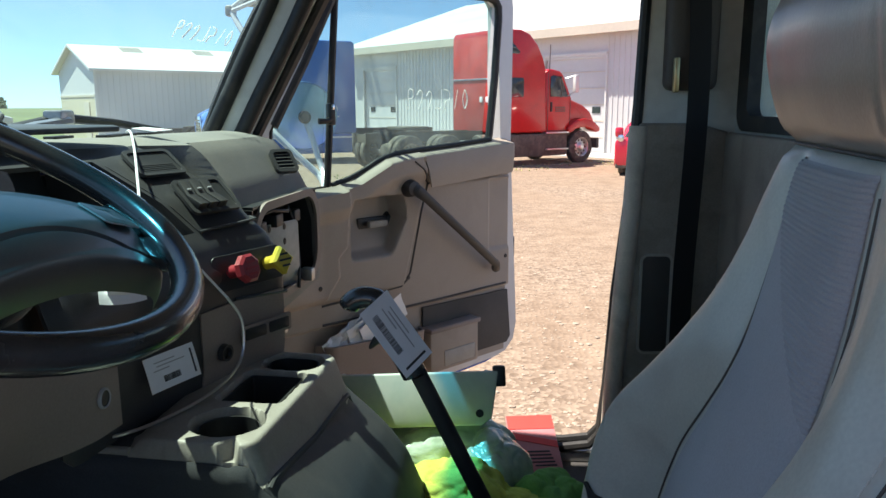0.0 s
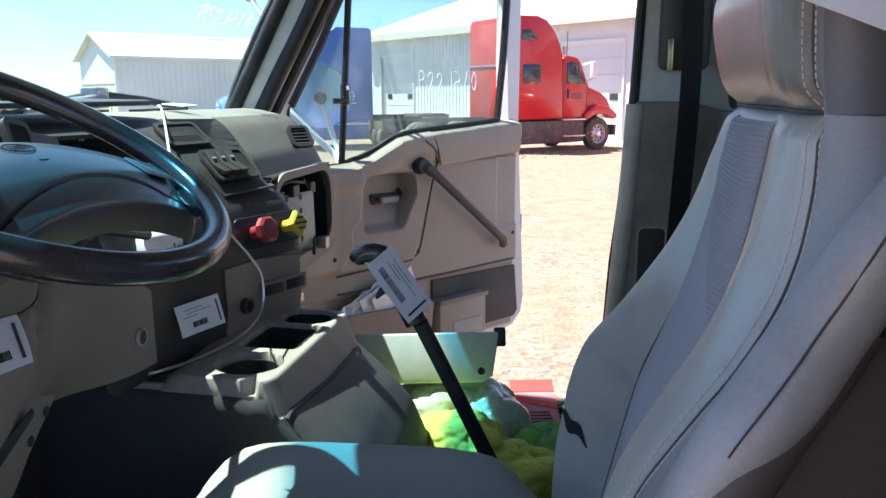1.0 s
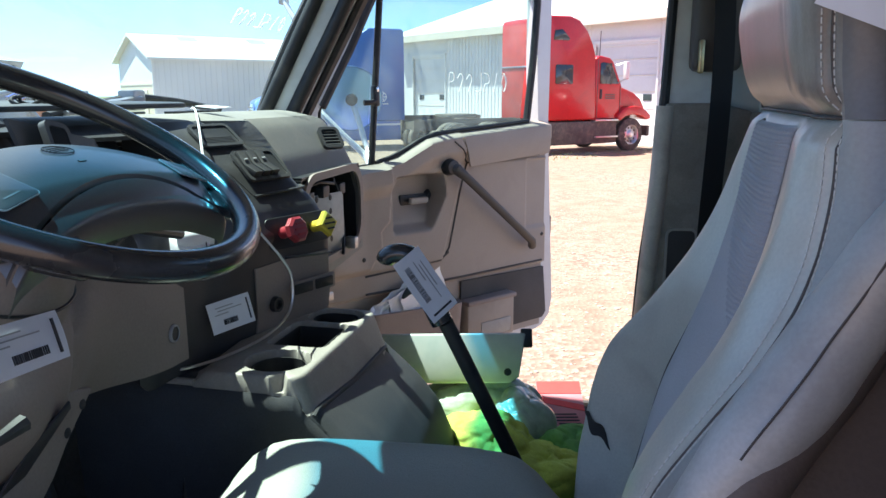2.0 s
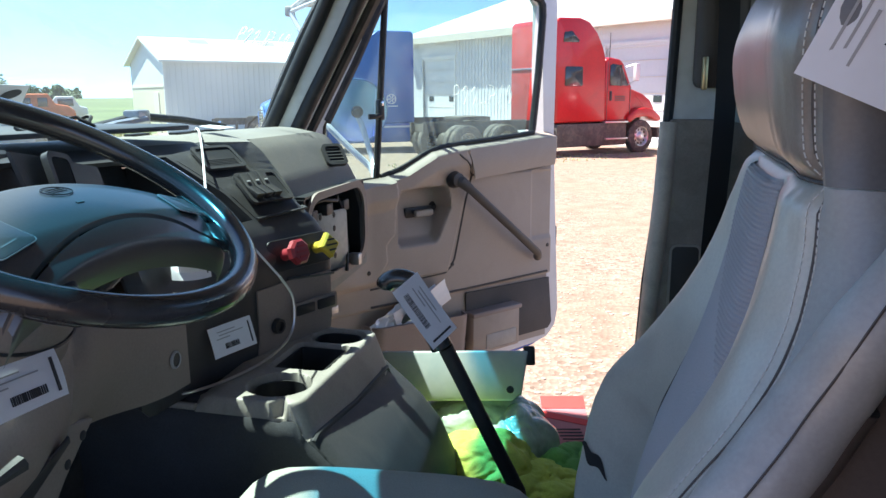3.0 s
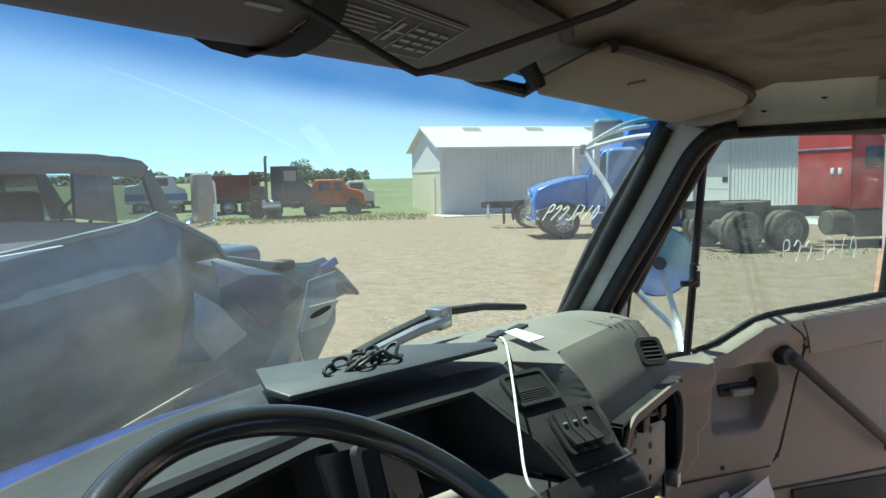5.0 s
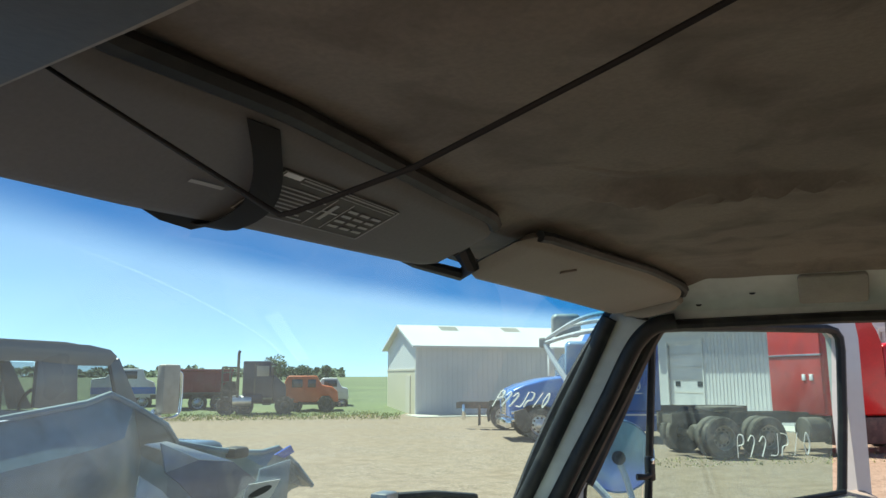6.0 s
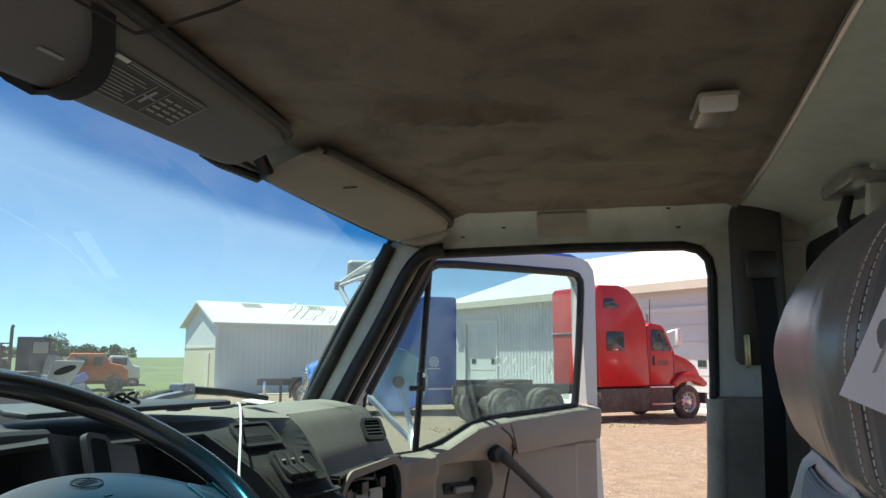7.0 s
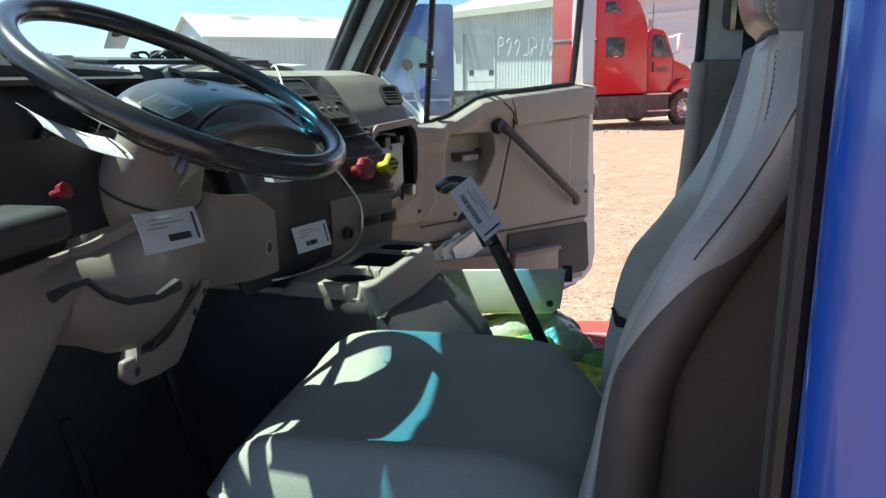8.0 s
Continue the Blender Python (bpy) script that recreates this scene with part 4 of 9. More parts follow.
M_HUB = surface("faded_hub_plastic", (0.070, 0.069, 0.070), 0.36, spec=0.8, coat=0.3, vary=0.1, fine=300, coarse=5, bump=0.08, depth=0.0006)
hm_ = wm @ Matrix.Translation((-0.004, 0.0, 0.0)) @ Matrix.Rotation(radians(-6), 4, "Z")


def hub_z(x, y):
    return 0.024 - 0.018 * (x / 0.165) ** 2 - 0.020 * (max(0.0, y + 0.082) / 0.10) ** 2 - 0.014 * min(1.0, max(0.0, -0.082 - y) / 0.03) ** 1.5 - 0.9 * max(0.0, -0.112 - y) ** 1.2


def hub_top(x):
    return 0.026 - 0.062 * (abs(x + 0.018) / 0.165) ** 2


def hub_seam(x):
    return -0.088 - 0.046 * (abs(x) / 0.165) ** 2


def hub_low(x):
    return -0.124 - 0.020 * (abs(x) / 0.165) ** 2


def roll(t, w):
    """Quarter-round fall towards the edge of a moulding."""
    k = min(1.0, max(0.0, (w - t) / w))
    return 1 - math.sqrt(max(0.0, 1 - k * k))


def pad(top, low, half, edge_top, edge_low, drop_top, drop_low):
    def f(u, v):
        x = half * (2 * u - 1)
        y = top(x) + (low(x) - top(x)) * v
        z = hub_z(x, y) - drop_top * roll(v, edge_top) - drop_low * roll(1 - v, edge_low) - 0.016 * roll(min(u, 1 - u), 0.05)
        return hm_ @ Vector((x, y, z))
    return f


def on_hub(x, y, out=0.0):
    e = 0.004
    px = hm_ @ Vector((x + e, y, hub_z(x + e, y))) - hm_ @ Vector((x - e, y, hub_z(x - e, y)))
    py = hm_ @ Vector((x, y + e, hub_z(x, y + e))) - hm_ @ Vector((x, y - e, hub_z(x, y - e)))
    m = axes(hm_ @ Vector((x, y, hub_z(x, y))), px, py)
    m.translation = m.translation + m.to_3x3() @ Vector((0, 0, out))
    return m


part("horn_pad", sheet(pad(hub_top, lambda x: hub_seam(x) + 0.001, 0.168, 0.22, 0.03, 0.034, 0.005), 72, 40), M_HUB, wheel, "smooth faded black horn pad")
part("lower_pad", sheet(pad(lambda x: hub_seam(x) - 0.001, hub_low, 0.165, 0.05, 0.35, 0.005, 0.030), 72, 26), M_HUB, wheel, "faded black lower half of the hub cover")
part("hub_body", sheet(lambda u, v: wm @ Vector((0.110 * (1 - 0.3 * v) * math.cos(2 * math.pi * u), -0.055 + 0.058 * (1 - 0.3 * v) * math.sin(2 * math.pi * u), -0.012 - 0.06 * v)), 40, 4), M_WHEEL, wheel)
for sx in (-1, 1):
    for name, pts in (("spoke", [(0.11, -0.035), (0.17, -0.050), (0.208, -0.046), (0.206, -0.078), (0.192, -0.108), (0.150, -0.112), (0.10, -0.110)]), ("lower_spoke", [(0.100, -0.112), (0.160, -0.104), (0.180, -0.118), (0.166, -0.140), (0.146, -0.160), (0.130, -0.142), (0.112, -0.128)])):
        part(name, prism([(sx * a, b) for a, b in pts][::sx], 0.016, 0.006, 3, m=wm @ Matrix.Translation((0, 0, -0.024))), M_WHEEL, wheel)
for sx in (-1, 1):
    pm = on_hub(sx * 0.136, -0.074, 0.0004) @ Matrix.Rotation(sx * -0.20, 4, "Z")
    pod = part("button_pod", prism(rounded(-0.024, 0.024, -0.022, 0.020, 0.005), 0.0020, 0.0008, m=pm), M_HUB, wheel, "switch pod with pale outline")
    part("pod_outline", prism(rounded(-0.0245, 0.0245, -0.0225, 0.0205, 0.005), 0.0014, m=pm, hole=rounded(-0.0236, 0.0236, -0.0216, 0.0196, 0.004)), M_GREYINK, pod)
    for o in (-0.011, 0.010):
        part("legend", box(-0.010, 0.010, o - 0.001, o + 0.001, 0.0019, 0.0023, m=pm), M_DIMINK, pod)
em = on_hub(-0.014, -0.022, 0.0004)
emb = part("emblem", prism([(0.019 * math.cos(a), 0.012 * math.sin(a)) for a in [2 * math.pi * i / 32 for i in range(32)]], 0.0012, m=em, hole=[(0.0180 * math.cos(a), 0.0110 * math.sin(a)) for a in [2 * math.pi * i / 32 for i in range(32)]]), M_INK, wheel, "oval outlined badge")
for o in (-0.004, 0.0, 0.004):
    part("badge_line", tube(curve_through([em @ Vector((-0.013, o - 0.002, 0.0006)), em @ Vector((0, o + 0.001, 0.0006)), em @ Vector((0.013, o + 0.003, 0.0006))], 4), 0.0006, 5), M_INK, emb)
part("horn_mark", box(-0.005, 0.005, -0.0012, 0.0012, 0, 0.001, m=on_hub(-0.016, -0.052)), M_DIMINK, wheel)

col = thing("steering_column", "brown plastic steering column shroud under the wheel", "steering column")
ca = WC - WN * 0.03
cb = WC - WN * 0.33
part("shroud", tube([ca, ca.lerp(cb, 0.2), ca.lerp(cb, 0.4), ca.lerp(cb, 0.6), ca.lerp(cb, 0.85), cb], [0.045, 0.065, 0.082, 0.088, 0.082, 0.07], 24, flat=0.85), M_TANDARK, col)
part("shroud_seam", tube([ca.lerp(cb, 0.42) + 0.0835 * (math.cos(a) * Vector((0, 1, 0)) + 0.86 * math.sin(a) * WN.cross(Vector((0, 1, 0)))) for a in [2 * math.pi * i / 40 for i in range(40)]], 0.002, 5, closed=True), M_BLACK, col)
part("stalk", tube([ca + Vector((0, 0.04, -0.05)), ca + Vector((0.0, 0.18, -0.085)), ca + Vector((-0.005, 0.30, -0.115))], [0.010, 0.008, 0.009], 10), M_BLACK, col, "black control stalk")
part("stalk_head", tube([(-0.416, 1.062, 1.618), (-0.415, 1.063, 1.618), (-0.390, 1.076, 1.621), (-0.367, 1.089, 1.622), (-0.366, 1.090, 1.622)], [0.004, 0.0145, 0.0155, 0.0145, 0.004], 16), M_PAPER, col, "white stalk sleeve")

# knee panel under the column
knee = thing("knee_panel", "brown moulded lower dash panel with screw holes", "dash panel")


def knee_point(u, v):
    y = 0.20 + 0.83 * u
    z = lerp(u, [0, 0.241, 0.301, 0.341, 0.380, 0.434, 0.482, 0.602, 0.663, 0.751, 0.88, 1.0], [1.22, 1.40, 1.455, 1.50, 1.487, 1.46, 1.45, 1.435, 1.447, 1.462, 1.44, 1.43]) * (1 - v) + lerp(u, [0, 0.30, 0.40, 0.60, 0.74, 0.80, 0.90, 1.0], [1.60, 1.60, 1.60, 1.62, 1.62, 1.606, 1.59, 1.545]) * v
    swell = 0.060 * math.exp(-((y - 0.62) / 0.15) ** 2) * math.sin(math.pi * min(1, 0.12 + v)) ** 0.7
    groove = 0.010 * math.exp(-((y - 0.47 - 0.05 * v) / 0.012) ** 2) + 0.008 * math.exp(-((y - 0.80 + 0.06 * (1 - v)) / 0.014) ** 2)
    e = smooth((u - 0.80) / 0.14)
    return Vector((-0.415 + swell - groove - 0.03 * (1 - v) ** 2 * (1 - e) + 0.006 * e, y + 0.020 * e, z))


def on_knee(u, v, out=0.0):
    p = knee_point(u, v)
    m = axes(p, knee_point(u + 0.02, v) - knee_point(u - 0.02, v), knee_point(u, v + 0.03) - knee_point(u, v - 0.03))
    m.translation = p + m.to_3x3() @ Vector((0, 0, out))
    return m


part("panel", sheet(knee_point, 60, 26, 0.006), M_TANDARK, knee)
for u, v in ((0.86, 0.07), (0.72, 0.05), (0.30, 0.62), (0.24, 0.30), (0.33, 0.16), (0.14, 0.25), (0.18, 0.55)):
    part("screw_hole", lathe([(0, 0.001), (0.005, 0.001), (0.006, 0.003), (0.008, 0.0)], 14, m=on_knee(u, v, 0.002)), M_BLACK, knee)
sock2 = part("outlet_ring", lathe([(0.0105, 0.003), (0.012, 0.0045), (0.0135, 0.003), (0.014, 0.0)], 24, m=on_knee(0.948, 0.38, 0.0065)), M_GREYINK, knee, "pale ring round a power outlet")
part("outlet", lathe([(0, 0.002), (0.0100, 0.002), (0.0112, 0.0035)], 20, m=on_knee(0.948, 0.38, 0.0065)), M_BLACK, sock2)
part("open_duct", prism([(-0.030, -0.055), (0.022, -0.050), (0.048, 0.030), (0.030, 0.045), (-0.020, 0.0)], 0.003, 0.001, m=on_knee(0.555, 0.22, 0.003)), M_INK, knee, "dark torn opening")
brace = part("brace", prism([(0.700, 1.512), (0.812, 1.480), (0.775, 1.452), (0.748, 1.430), (0.722, 1.404), (0.697, 1.386), (0.650, 1.388), (0.590, 1.398), (0.572, 1.416), (0.578, 1.436), (0.610, 1.434), (0.652, 1.428), (0.672, 1.444), (0.686, 1.466)], 0.012, 0.004, 3, m=axes((-0.420, 0, 0), (0, 1, 0), (0, 0, 1))), M_TANDARK, knee, "brown plastic brace with holes")
for y, z in ((0.785, 1.468), (0.752, 1.446), (0.600, 1.414)):
    part("brace_hole", lathe([(0, 0.001), (0.005, 0.001), (0.0065, 0.0)], 14, m=axes((-0.4075, y, z), (0, 1, 0), (0, 0, 1))), M_INK, brace)
part("brace_limb", tube(curve_through([(-0.418, 0.598, 1.425), (-0.424, 0.632, 1.462), (-0.428, 0.668, 1.500)], 4), [0.014, 0.013, 0.012, 0.011, 0.010, 0.010, 0.009, 0.009, 0.009], 10, flat=0.5), M_TANDARK, knee, "thin brown limb of the brace")
part("hose", tube([(-0.365, 0.417, 1.575), (-0.36, 0.44, 1.580), (-0.36, 0.467, 1.578), (-0.355, 0.490, 1.555), (-0.345, 0.51, 1.542), (-0.335, 0.55, 1.535), (-0.33, 0.588, 1.540)], [0.007, 0.004, 0.004, 0.004, 0.004, 0.005, 0.009], 8), M_BLACK, knee)
part("dark_ledge", box(-0.50, -0.375, 0.22, 0.482, 1.622, 1.660, 0.014, 3), M_DASHDARK, knee, "black padded ledge")
part("trailer_knob", lathe([(0.004, 0), (0.004, 0.010), (0.009, 0.013), (0.010, 0.021), (0, 0.023)], 8, m=axes((-0.425, 0.510, 1.664), (0, 1, 0), (-0.3, 0, 1))), M_REDPL, knee, "small red brake knob", sharp=20)
part("upper_fascia", sheet(lambda u, v: Vector((-0.455 - 0.03 * v, 0.22 + 0.60 * u, 1.60 + 0.12 * v)), 10, 4, 0.006), M_DASHDARK, knee, "black strip under the gauges")
fplate = tagged(part("floor_plate", prism([(0.690, 1.278), (0.682, 1.196), (0.74, 1.150), (0.839, 1.083), (0.852, 1.135), (0.79, 1.205), (0.722, 1.265)], 0.008, 0.003, m=axes((-0.500, 0, 0), (0, 1, 0), (-0.18, 0, 1)) @ Matrix.Translation((0, 0, -0.205))), M_PLATE), "dusty grey metal plate in the footwell", "plate", kind="structure")
ped = thing("pedal_box", "dark steel pedals hanging in the footwell", "pedals")
for y, w in ((0.92, 0.035), (0.66, 0.045), (0.50, 0.045)):
    part("pedal_arm", tube([(-0.58, y, 1.30), (-0.54, y, 1.12), (-0.50, y, 1.03)], 0.009, 8), M_RUBBER, ped)
    part("pedal_pad", box(-0.012, 0.012, -w, w, -0.05, 0.05, 0.006, m=pose(-0.485, y, 1.02, 0, -30, 0)), M_RUBBER, ped)


# ---- paper tags ----
def tag(name, m, w, h, label, curl=0.0, bars=(0.30, 0.62), code=True):
    """Paper tag in the local XY plane: sheet, code bars, unreadable lines as plain bars."""
    t = part(name, sheet(lambda u, v: m @ Vector(((u - 0.5) * w, (v - 0.5) * h, curl * ((u - 0.5) ** 2 * 4 + 0.5 * math.sin(3 * v)))), 14, 8, 0.0006), M_PAPER)
    tagged(t, label, "paper tag", group="white parts tags")

    def mark(x0, x1, y0, y1, mat):
        c = ((x0 + x1) / 2, (y0 + y1) / 2)
        z = curl * ((c[0]) ** 2 * 4 + 0.5 * math.sin(3 * (c[1] + 0.5)))
        part("print", box(x0 * w, x1 * w, y0 * h, y1 * h, 0.0002 + z, 0.0012 + z, m=m), mat, t)
    if code:
        x = bars[0] - 0.5
        rng = random.Random(int(w * 9000 + h * 700))
        while x < bars[1] - 0.5:
            k = rng.choice((0.006, 0.010, 0.016))
            mark(x, x + k, -0.30, -0.12, M_INK)
            x += k + rng.choice((0.007, 0.012))
    for i, (a, b) in enumerate(((-0.42, 0.10), (-0.42, 0.28), (-0.42, -0.05))):
        mark(a, b, 0.28 - 0.11 * i, 0.31 - 0.11 * i, M_GREYINK)
    mark(0.40, 0.43, -0.36, 0.36, M_INK)
    return t


tag("paper_tag", axes((-0.3755, 1.152, 1.474), (0.040, 0.074, 0.004), (-0.012, 0.006, 0.047)), 0.088, 0.052, "white barcode tag taped to the dark dash panel", 0.002)
tag("paper_tag", axes((-0.343, 0.603, 1.606), (-0.02, 1, -0.11), (-0.30, -0.06, 0.95)), 0.138, 0.050, "white torn barcode tag on the column shroud", 0.004, bars=(0.45, 0.8))
tag("paper_tag", axes((-0.395, 0.525, 1.727), (0.10, 0.95, -0.36), (-0.75, 0.2, 0.45)), 0.135, 0.050, "crumpled white tag tucked under the steering wheel", 0.006, code=False)
tag("paper_tag", axes((-0.398, 1.070, 1.614), (0.85, 0.5, 0.0), (-0.3, 0.55, 0.6)), 0.058, 0.046, "small torn white tag on the ignition stalk", 0.006, code=False)

# ---- engine cover with its moulded console ----
eng = thing("engine_cover", "dark grey moulded engine cover with cup hole and open bins", "engine cover")
CM = axes((-0.262, 1.19, 1.41), (0.995, -0.10, 0), (0.10, 0.995, 0))
CI = CM.inverted()


def inside(u, v, u0, u1, v0, v1, r):
    """Distance inside a rectangle with round corners (minus outside)."""
    cx, cy, hx_, hy_ = (u0 + u1) / 2, (v0 + v1) / 2, (u1 - u0) / 2 - r, (v1 - v0) / 2 - r
    dx, dy = abs(u - cx) - hx_, abs(v - cy) - hy_
    return r - (math.hypot(max(dx, 0), max(dy, 0)) + min(max(dx, dy), 0))


WELLS = ((-0.064, 0.038, -0.006, 0.120, 0.010, 0.080), (-0.056, 0.044, 0.136, 0.212, 0.034, 0.075))


def cover_height(x, y):
    p = CI @ Vector((x, y, 1.41))
    u, v = p.x, p.y
    # flank that slopes to the rear, with rounded ends
    z = lerp(x, [-0.60, -0.33, -0.20, -0.165, -0.13, -0.10, -0.06, -0.025, -0.01, 0.01], [1.396, 1.396, 1.362, 1.328, 1.296, 1.266, 1.214, 1.13, 1.04, 0.90])
    if v < -0.128:
        z -= 26.0 * max(0.0, -0.154 - v) + 0.030 * roll(v + 0.160, 0.032)
    end = 1.475 - y
    if end < 0.05:
        z -= 0.05 * roll(end, 0.05) if end > 0 else 0.05 + 6.0 * -end
    d = inside(u, v, -0.125, 0.060, -0.152, 0.228, 0.026)
    if d > -0.09:
        if d >= 0:
            top = 1.41 - 0.006 * roll(d, 0.007)
        elif v < -0.150 and u > -0.125:
            top = 1.404 - 30.0 * -d
        else:
            top = 1.404 - 3.0 * -d if u > 0.03 and v < 0.22 else 1.404 - 5.0 * -d
        # wells for cup and bins, notch in the front lip
        e = 0.051 - math.hypot(u + 0.009, (v + 0.080) * 1.06)
        top -= 0.075 * smooth((e + 0.004) / 0.009)
        for u0, u1, v0, v1, r, depth in WELLS:
            top -= depth * smooth((inside(u, v, u0, u1, v0, v1, r) + 0.004) / 0.008)
        if e < 0.0 and v < -0.118:
            n = 0.014 - abs(u - 0.024) - max(0.0, v + 0.150) * 0.8
            top = min(top, 1.41 - 0.026 * smooth((n + 0.004) / 0.010)) if n > -0.004 else top
        z = max(z, top) if d > -0.004 else max(z, top)
        if d > 0.004:
            z = top
    return z


def steps(*runs):
    out = []
    for a, b, k in runs:
        out += [a + (b - a) * i / k for i in range(k)]
    return out + [runs[-1][1]]


gx_ = steps((-0.60, -0.36, 12), (-0.36, -0.165, 78), (-0.165, 0.01, 26))
gy_ = steps((0.90, 1.0, 10), (1.0, 1.065, 30), (1.065, 1.42, 120), (1.42, 1.52, 16))
def cover_at(u, v):
    x, y = gx_[round(u * (len(gx_) - 1))], gy_[round(v * (len(gy_) - 1))]
    return Vector((x, y, max(0.86, cover_height(x, y))))


def grid_place(u, v):
    x = lerp(u * (len(gx_) - 1), range(len(gx_)), gx_)
    y = lerp(v * (len(gy_) - 1), range(len(gy_)), gy_)
    return CI @ Vector((x, y, 1.41)), x


def carpeted(u, v):
    return grid_place(u, v)[1] < -0.392


def sloping(u, v):
    p, x = grid_place(u, v)
    return p.x > 0 and inside(p.x, p.y, -0.125, 0.060, -0.152, 0.228, 0.026) < -0.022


def flank_at(a, b):
    """Carpet face that hangs from the console's driver edge down to the floor."""
    u = -0.345 + 0.60 * a
    e = CM @ Vector((u, -0.150, 0))
    top = min(1.388, cover_height(e.x, e.y)) - 0.006
    top = max(top, 0.93)
    if u < -0.125:
        top = min(top, 1.380)
    z = top + (0.88 - top) * b ** 1.15
    p = CM @ Vector((u, -0.1545 - 0.008 * smooth(b / 0.03) - (top - z) / 24.0, 0))
    return Vector((p.x, p.y, z + 0.004 * noise.noise((u * 9, z * 5, 2.0)) * smooth(b / 0.1)))


# dark cover vinyl, lowered further to put the slope's shade into its colour
M_ENGVINYL = surface("engine_cover_vinyl", (0.048, 0.049, 0.051), 0.62, spec=0.3, vary=0.12, fine=260, coarse=5, bump=0.2, depth=0.0008, stain=(0.10, 0.092, 0.08), stain_amount=0.35)
M_COVERCARPET = surface("cover_carpet", (0.055, 0.057, 0.062), 0.9, spec=0.2, vary=0.2, fine=420, coarse=6, bump=0.2, depth=0.001, stain=(0.06, 0.056, 0.05), stain_amount=0.4)
part("shell", sheet(cover_at, len(gx_) - 1, len(gy_) - 1, skip=lambda u, v: carpeted(u, v) or sloping(u, v)), M_CONS, eng, "grey-tan console moulding with raised rim", sharp=50)
part("cover_slope", sheet(cover_at, len(gx_) - 1, len(gy_) - 1, skip=lambda u, v: not sloping(u, v)), M_ENGVINYL, eng, "dark grey slope of the engine cover, darkened further for shade", sharp=50)
part("carpet_top", sheet(cover_at, len(gx_) - 1, len(gy_) - 1, skip=lambda u, v: not carpeted(u, v)), M_FLOOR, eng, "black carpeted top of the engine cover", sharp=50)
foot = [CM @ Vector((0.081, -0.150 + 0.37 * i / 30, 0)) for i in range(31)]
part("cover_gasket", tube([(p.x, p.y, cover_height(p.x, p.y) - 0.001) for p in foot], 0.005, 8), M_ENGVINYL, eng, "dark gasket at the foot of the console")
edge = [CM @ Vector((-0.30 + 0.18 * i / 20, -0.153, 0)) for i in range(21)]
part("edge_lip", tube([(p.x, p.y, 1.390) for p in edge], 0.006, 10), M_CONS, eng, "thin raised edge of the console")
part("carpet_flank", sheet(flank_at, 60, 30), M_COVERCARPET, eng, "black carpeted face of the engine cover", sharp=60)
for u0, u1, v0, v1, r, depth in WELLS:
    part("bin_liner", prism(rounded(u0 + 0.0045, u1 - 0.0045, v0 + 0.0045, v1 - 0.0045, max(0.006, r - 0.004), 7), depth - 0.006, m=CM @ Matrix.Translation((0, 0, -depth)), hole=rounded(u0 + 0.0065, u1 - 0.0065, v0 + 0.0065, v1 - 0.0065, max(0.005, r - 0.006), 7)), M_BLACK, eng, "black bin wall")
part("cup_liner", lathe([(0.0455, -0.072), (0.0455, -0.012), (0.0435, -0.012), (0.0435, -0.072)], 36, m=CM @ Matrix.Translation((-0.009, -0.080, 0))), M_BLACK, eng, "dark cup hole wall")
part("cup_mat", lathe([(0, 0.0), (0.044, 0.0), (0.046, 0.003), (0.046, 0.0)], 28, m=CM @ Matrix.Translation((-0.009, -0.080, -0.074))), M_RUBBER, eng, "black rubber cup mat")
part("bin_mat", box(-0.058, 0.032, 0.0, 0.114, -0.079, -0.074, 0.002, m=CM), M_RUBBER, eng, "black rubber bin mat")

# ---- gear lever ----
lever = thing("gear_shift", "black bent gear lever with a wrapped grip", "gear lever")
ga, gb_ = Vector((-0.086, 1.152, 1.572)), Vector((0.115, 1.19, 1.20))
gd = (gb_ - ga).normalized()
GRIP = [(-0.024, -0.004), (-0.019, 0.004), (-0.008, 0.012), (0.006, 0.0145), (0.018, 0.012), (0.028, 0.003), (0.034, -0.014), (0.046, -0.042), (0.059, -0.070), (0.074, -0.100)]
grip_line = curve_through([ga + Vector((x, 0.0, z)) for x, z in GRIP], 5)
rod_top = ga + Vector((0.080, 0, -0.100))
part("rod", tube([rod_top, rod_top.lerp(gb_, 0.5), gb_, Vector((0.145, 1.19, 1.05))], [0.013, 0.013, 0.0135, 0.015], 12), M_BLACK, lever)
part("grip", tube(grip_line, [0.004, 0.009, 0.012, 0.0135, 0.0145] + [0.0155] * 15 + [0.0165] * 6 + [0.0175] * 5 + [0.0185] * 15, 20), M_WHEEL, lever, "glossy black cane-shaped grip")
part("range_switch", tube(curve_through([ga + Vector((0.040, -0.004, -0.036)), ga + Vector((0.022, -0.006, -0.046)), ga + Vector((0.010, -0.006, -0.060))], 4), [0.009, 0.009, 0.0085, 0.008, 0.007, 0.006, 0.005, 0.004, 0.002], 12), M_BLACK, lever, "small black range switch")
part("boot", lathe([(0.09, 0), (0.085, 0.03), (0.06, 0.05), (0.05, 0.09), (0.03, 0.12), (0.02, 0.15)], 18, m=Matrix.Translation((0.15, 1.19, 0.90))), M_RUBBER, lever, "black rubber lever boot")
tag("paper_tag", axes((-0.033, 1.112, 1.545), (0.057, 0.0075, -0.0855), (0.030, 0.035, 0.022)), 0.112, 0.056, "white barcode tag hanging on the gear lever", 0.002, bars=(0.15, 0.72))


# ---- driver seat ----
seat = thing("driver_seat", "grey vinyl and cloth high-back truck seat with a torn bolster", "seat")
SY = 0.725


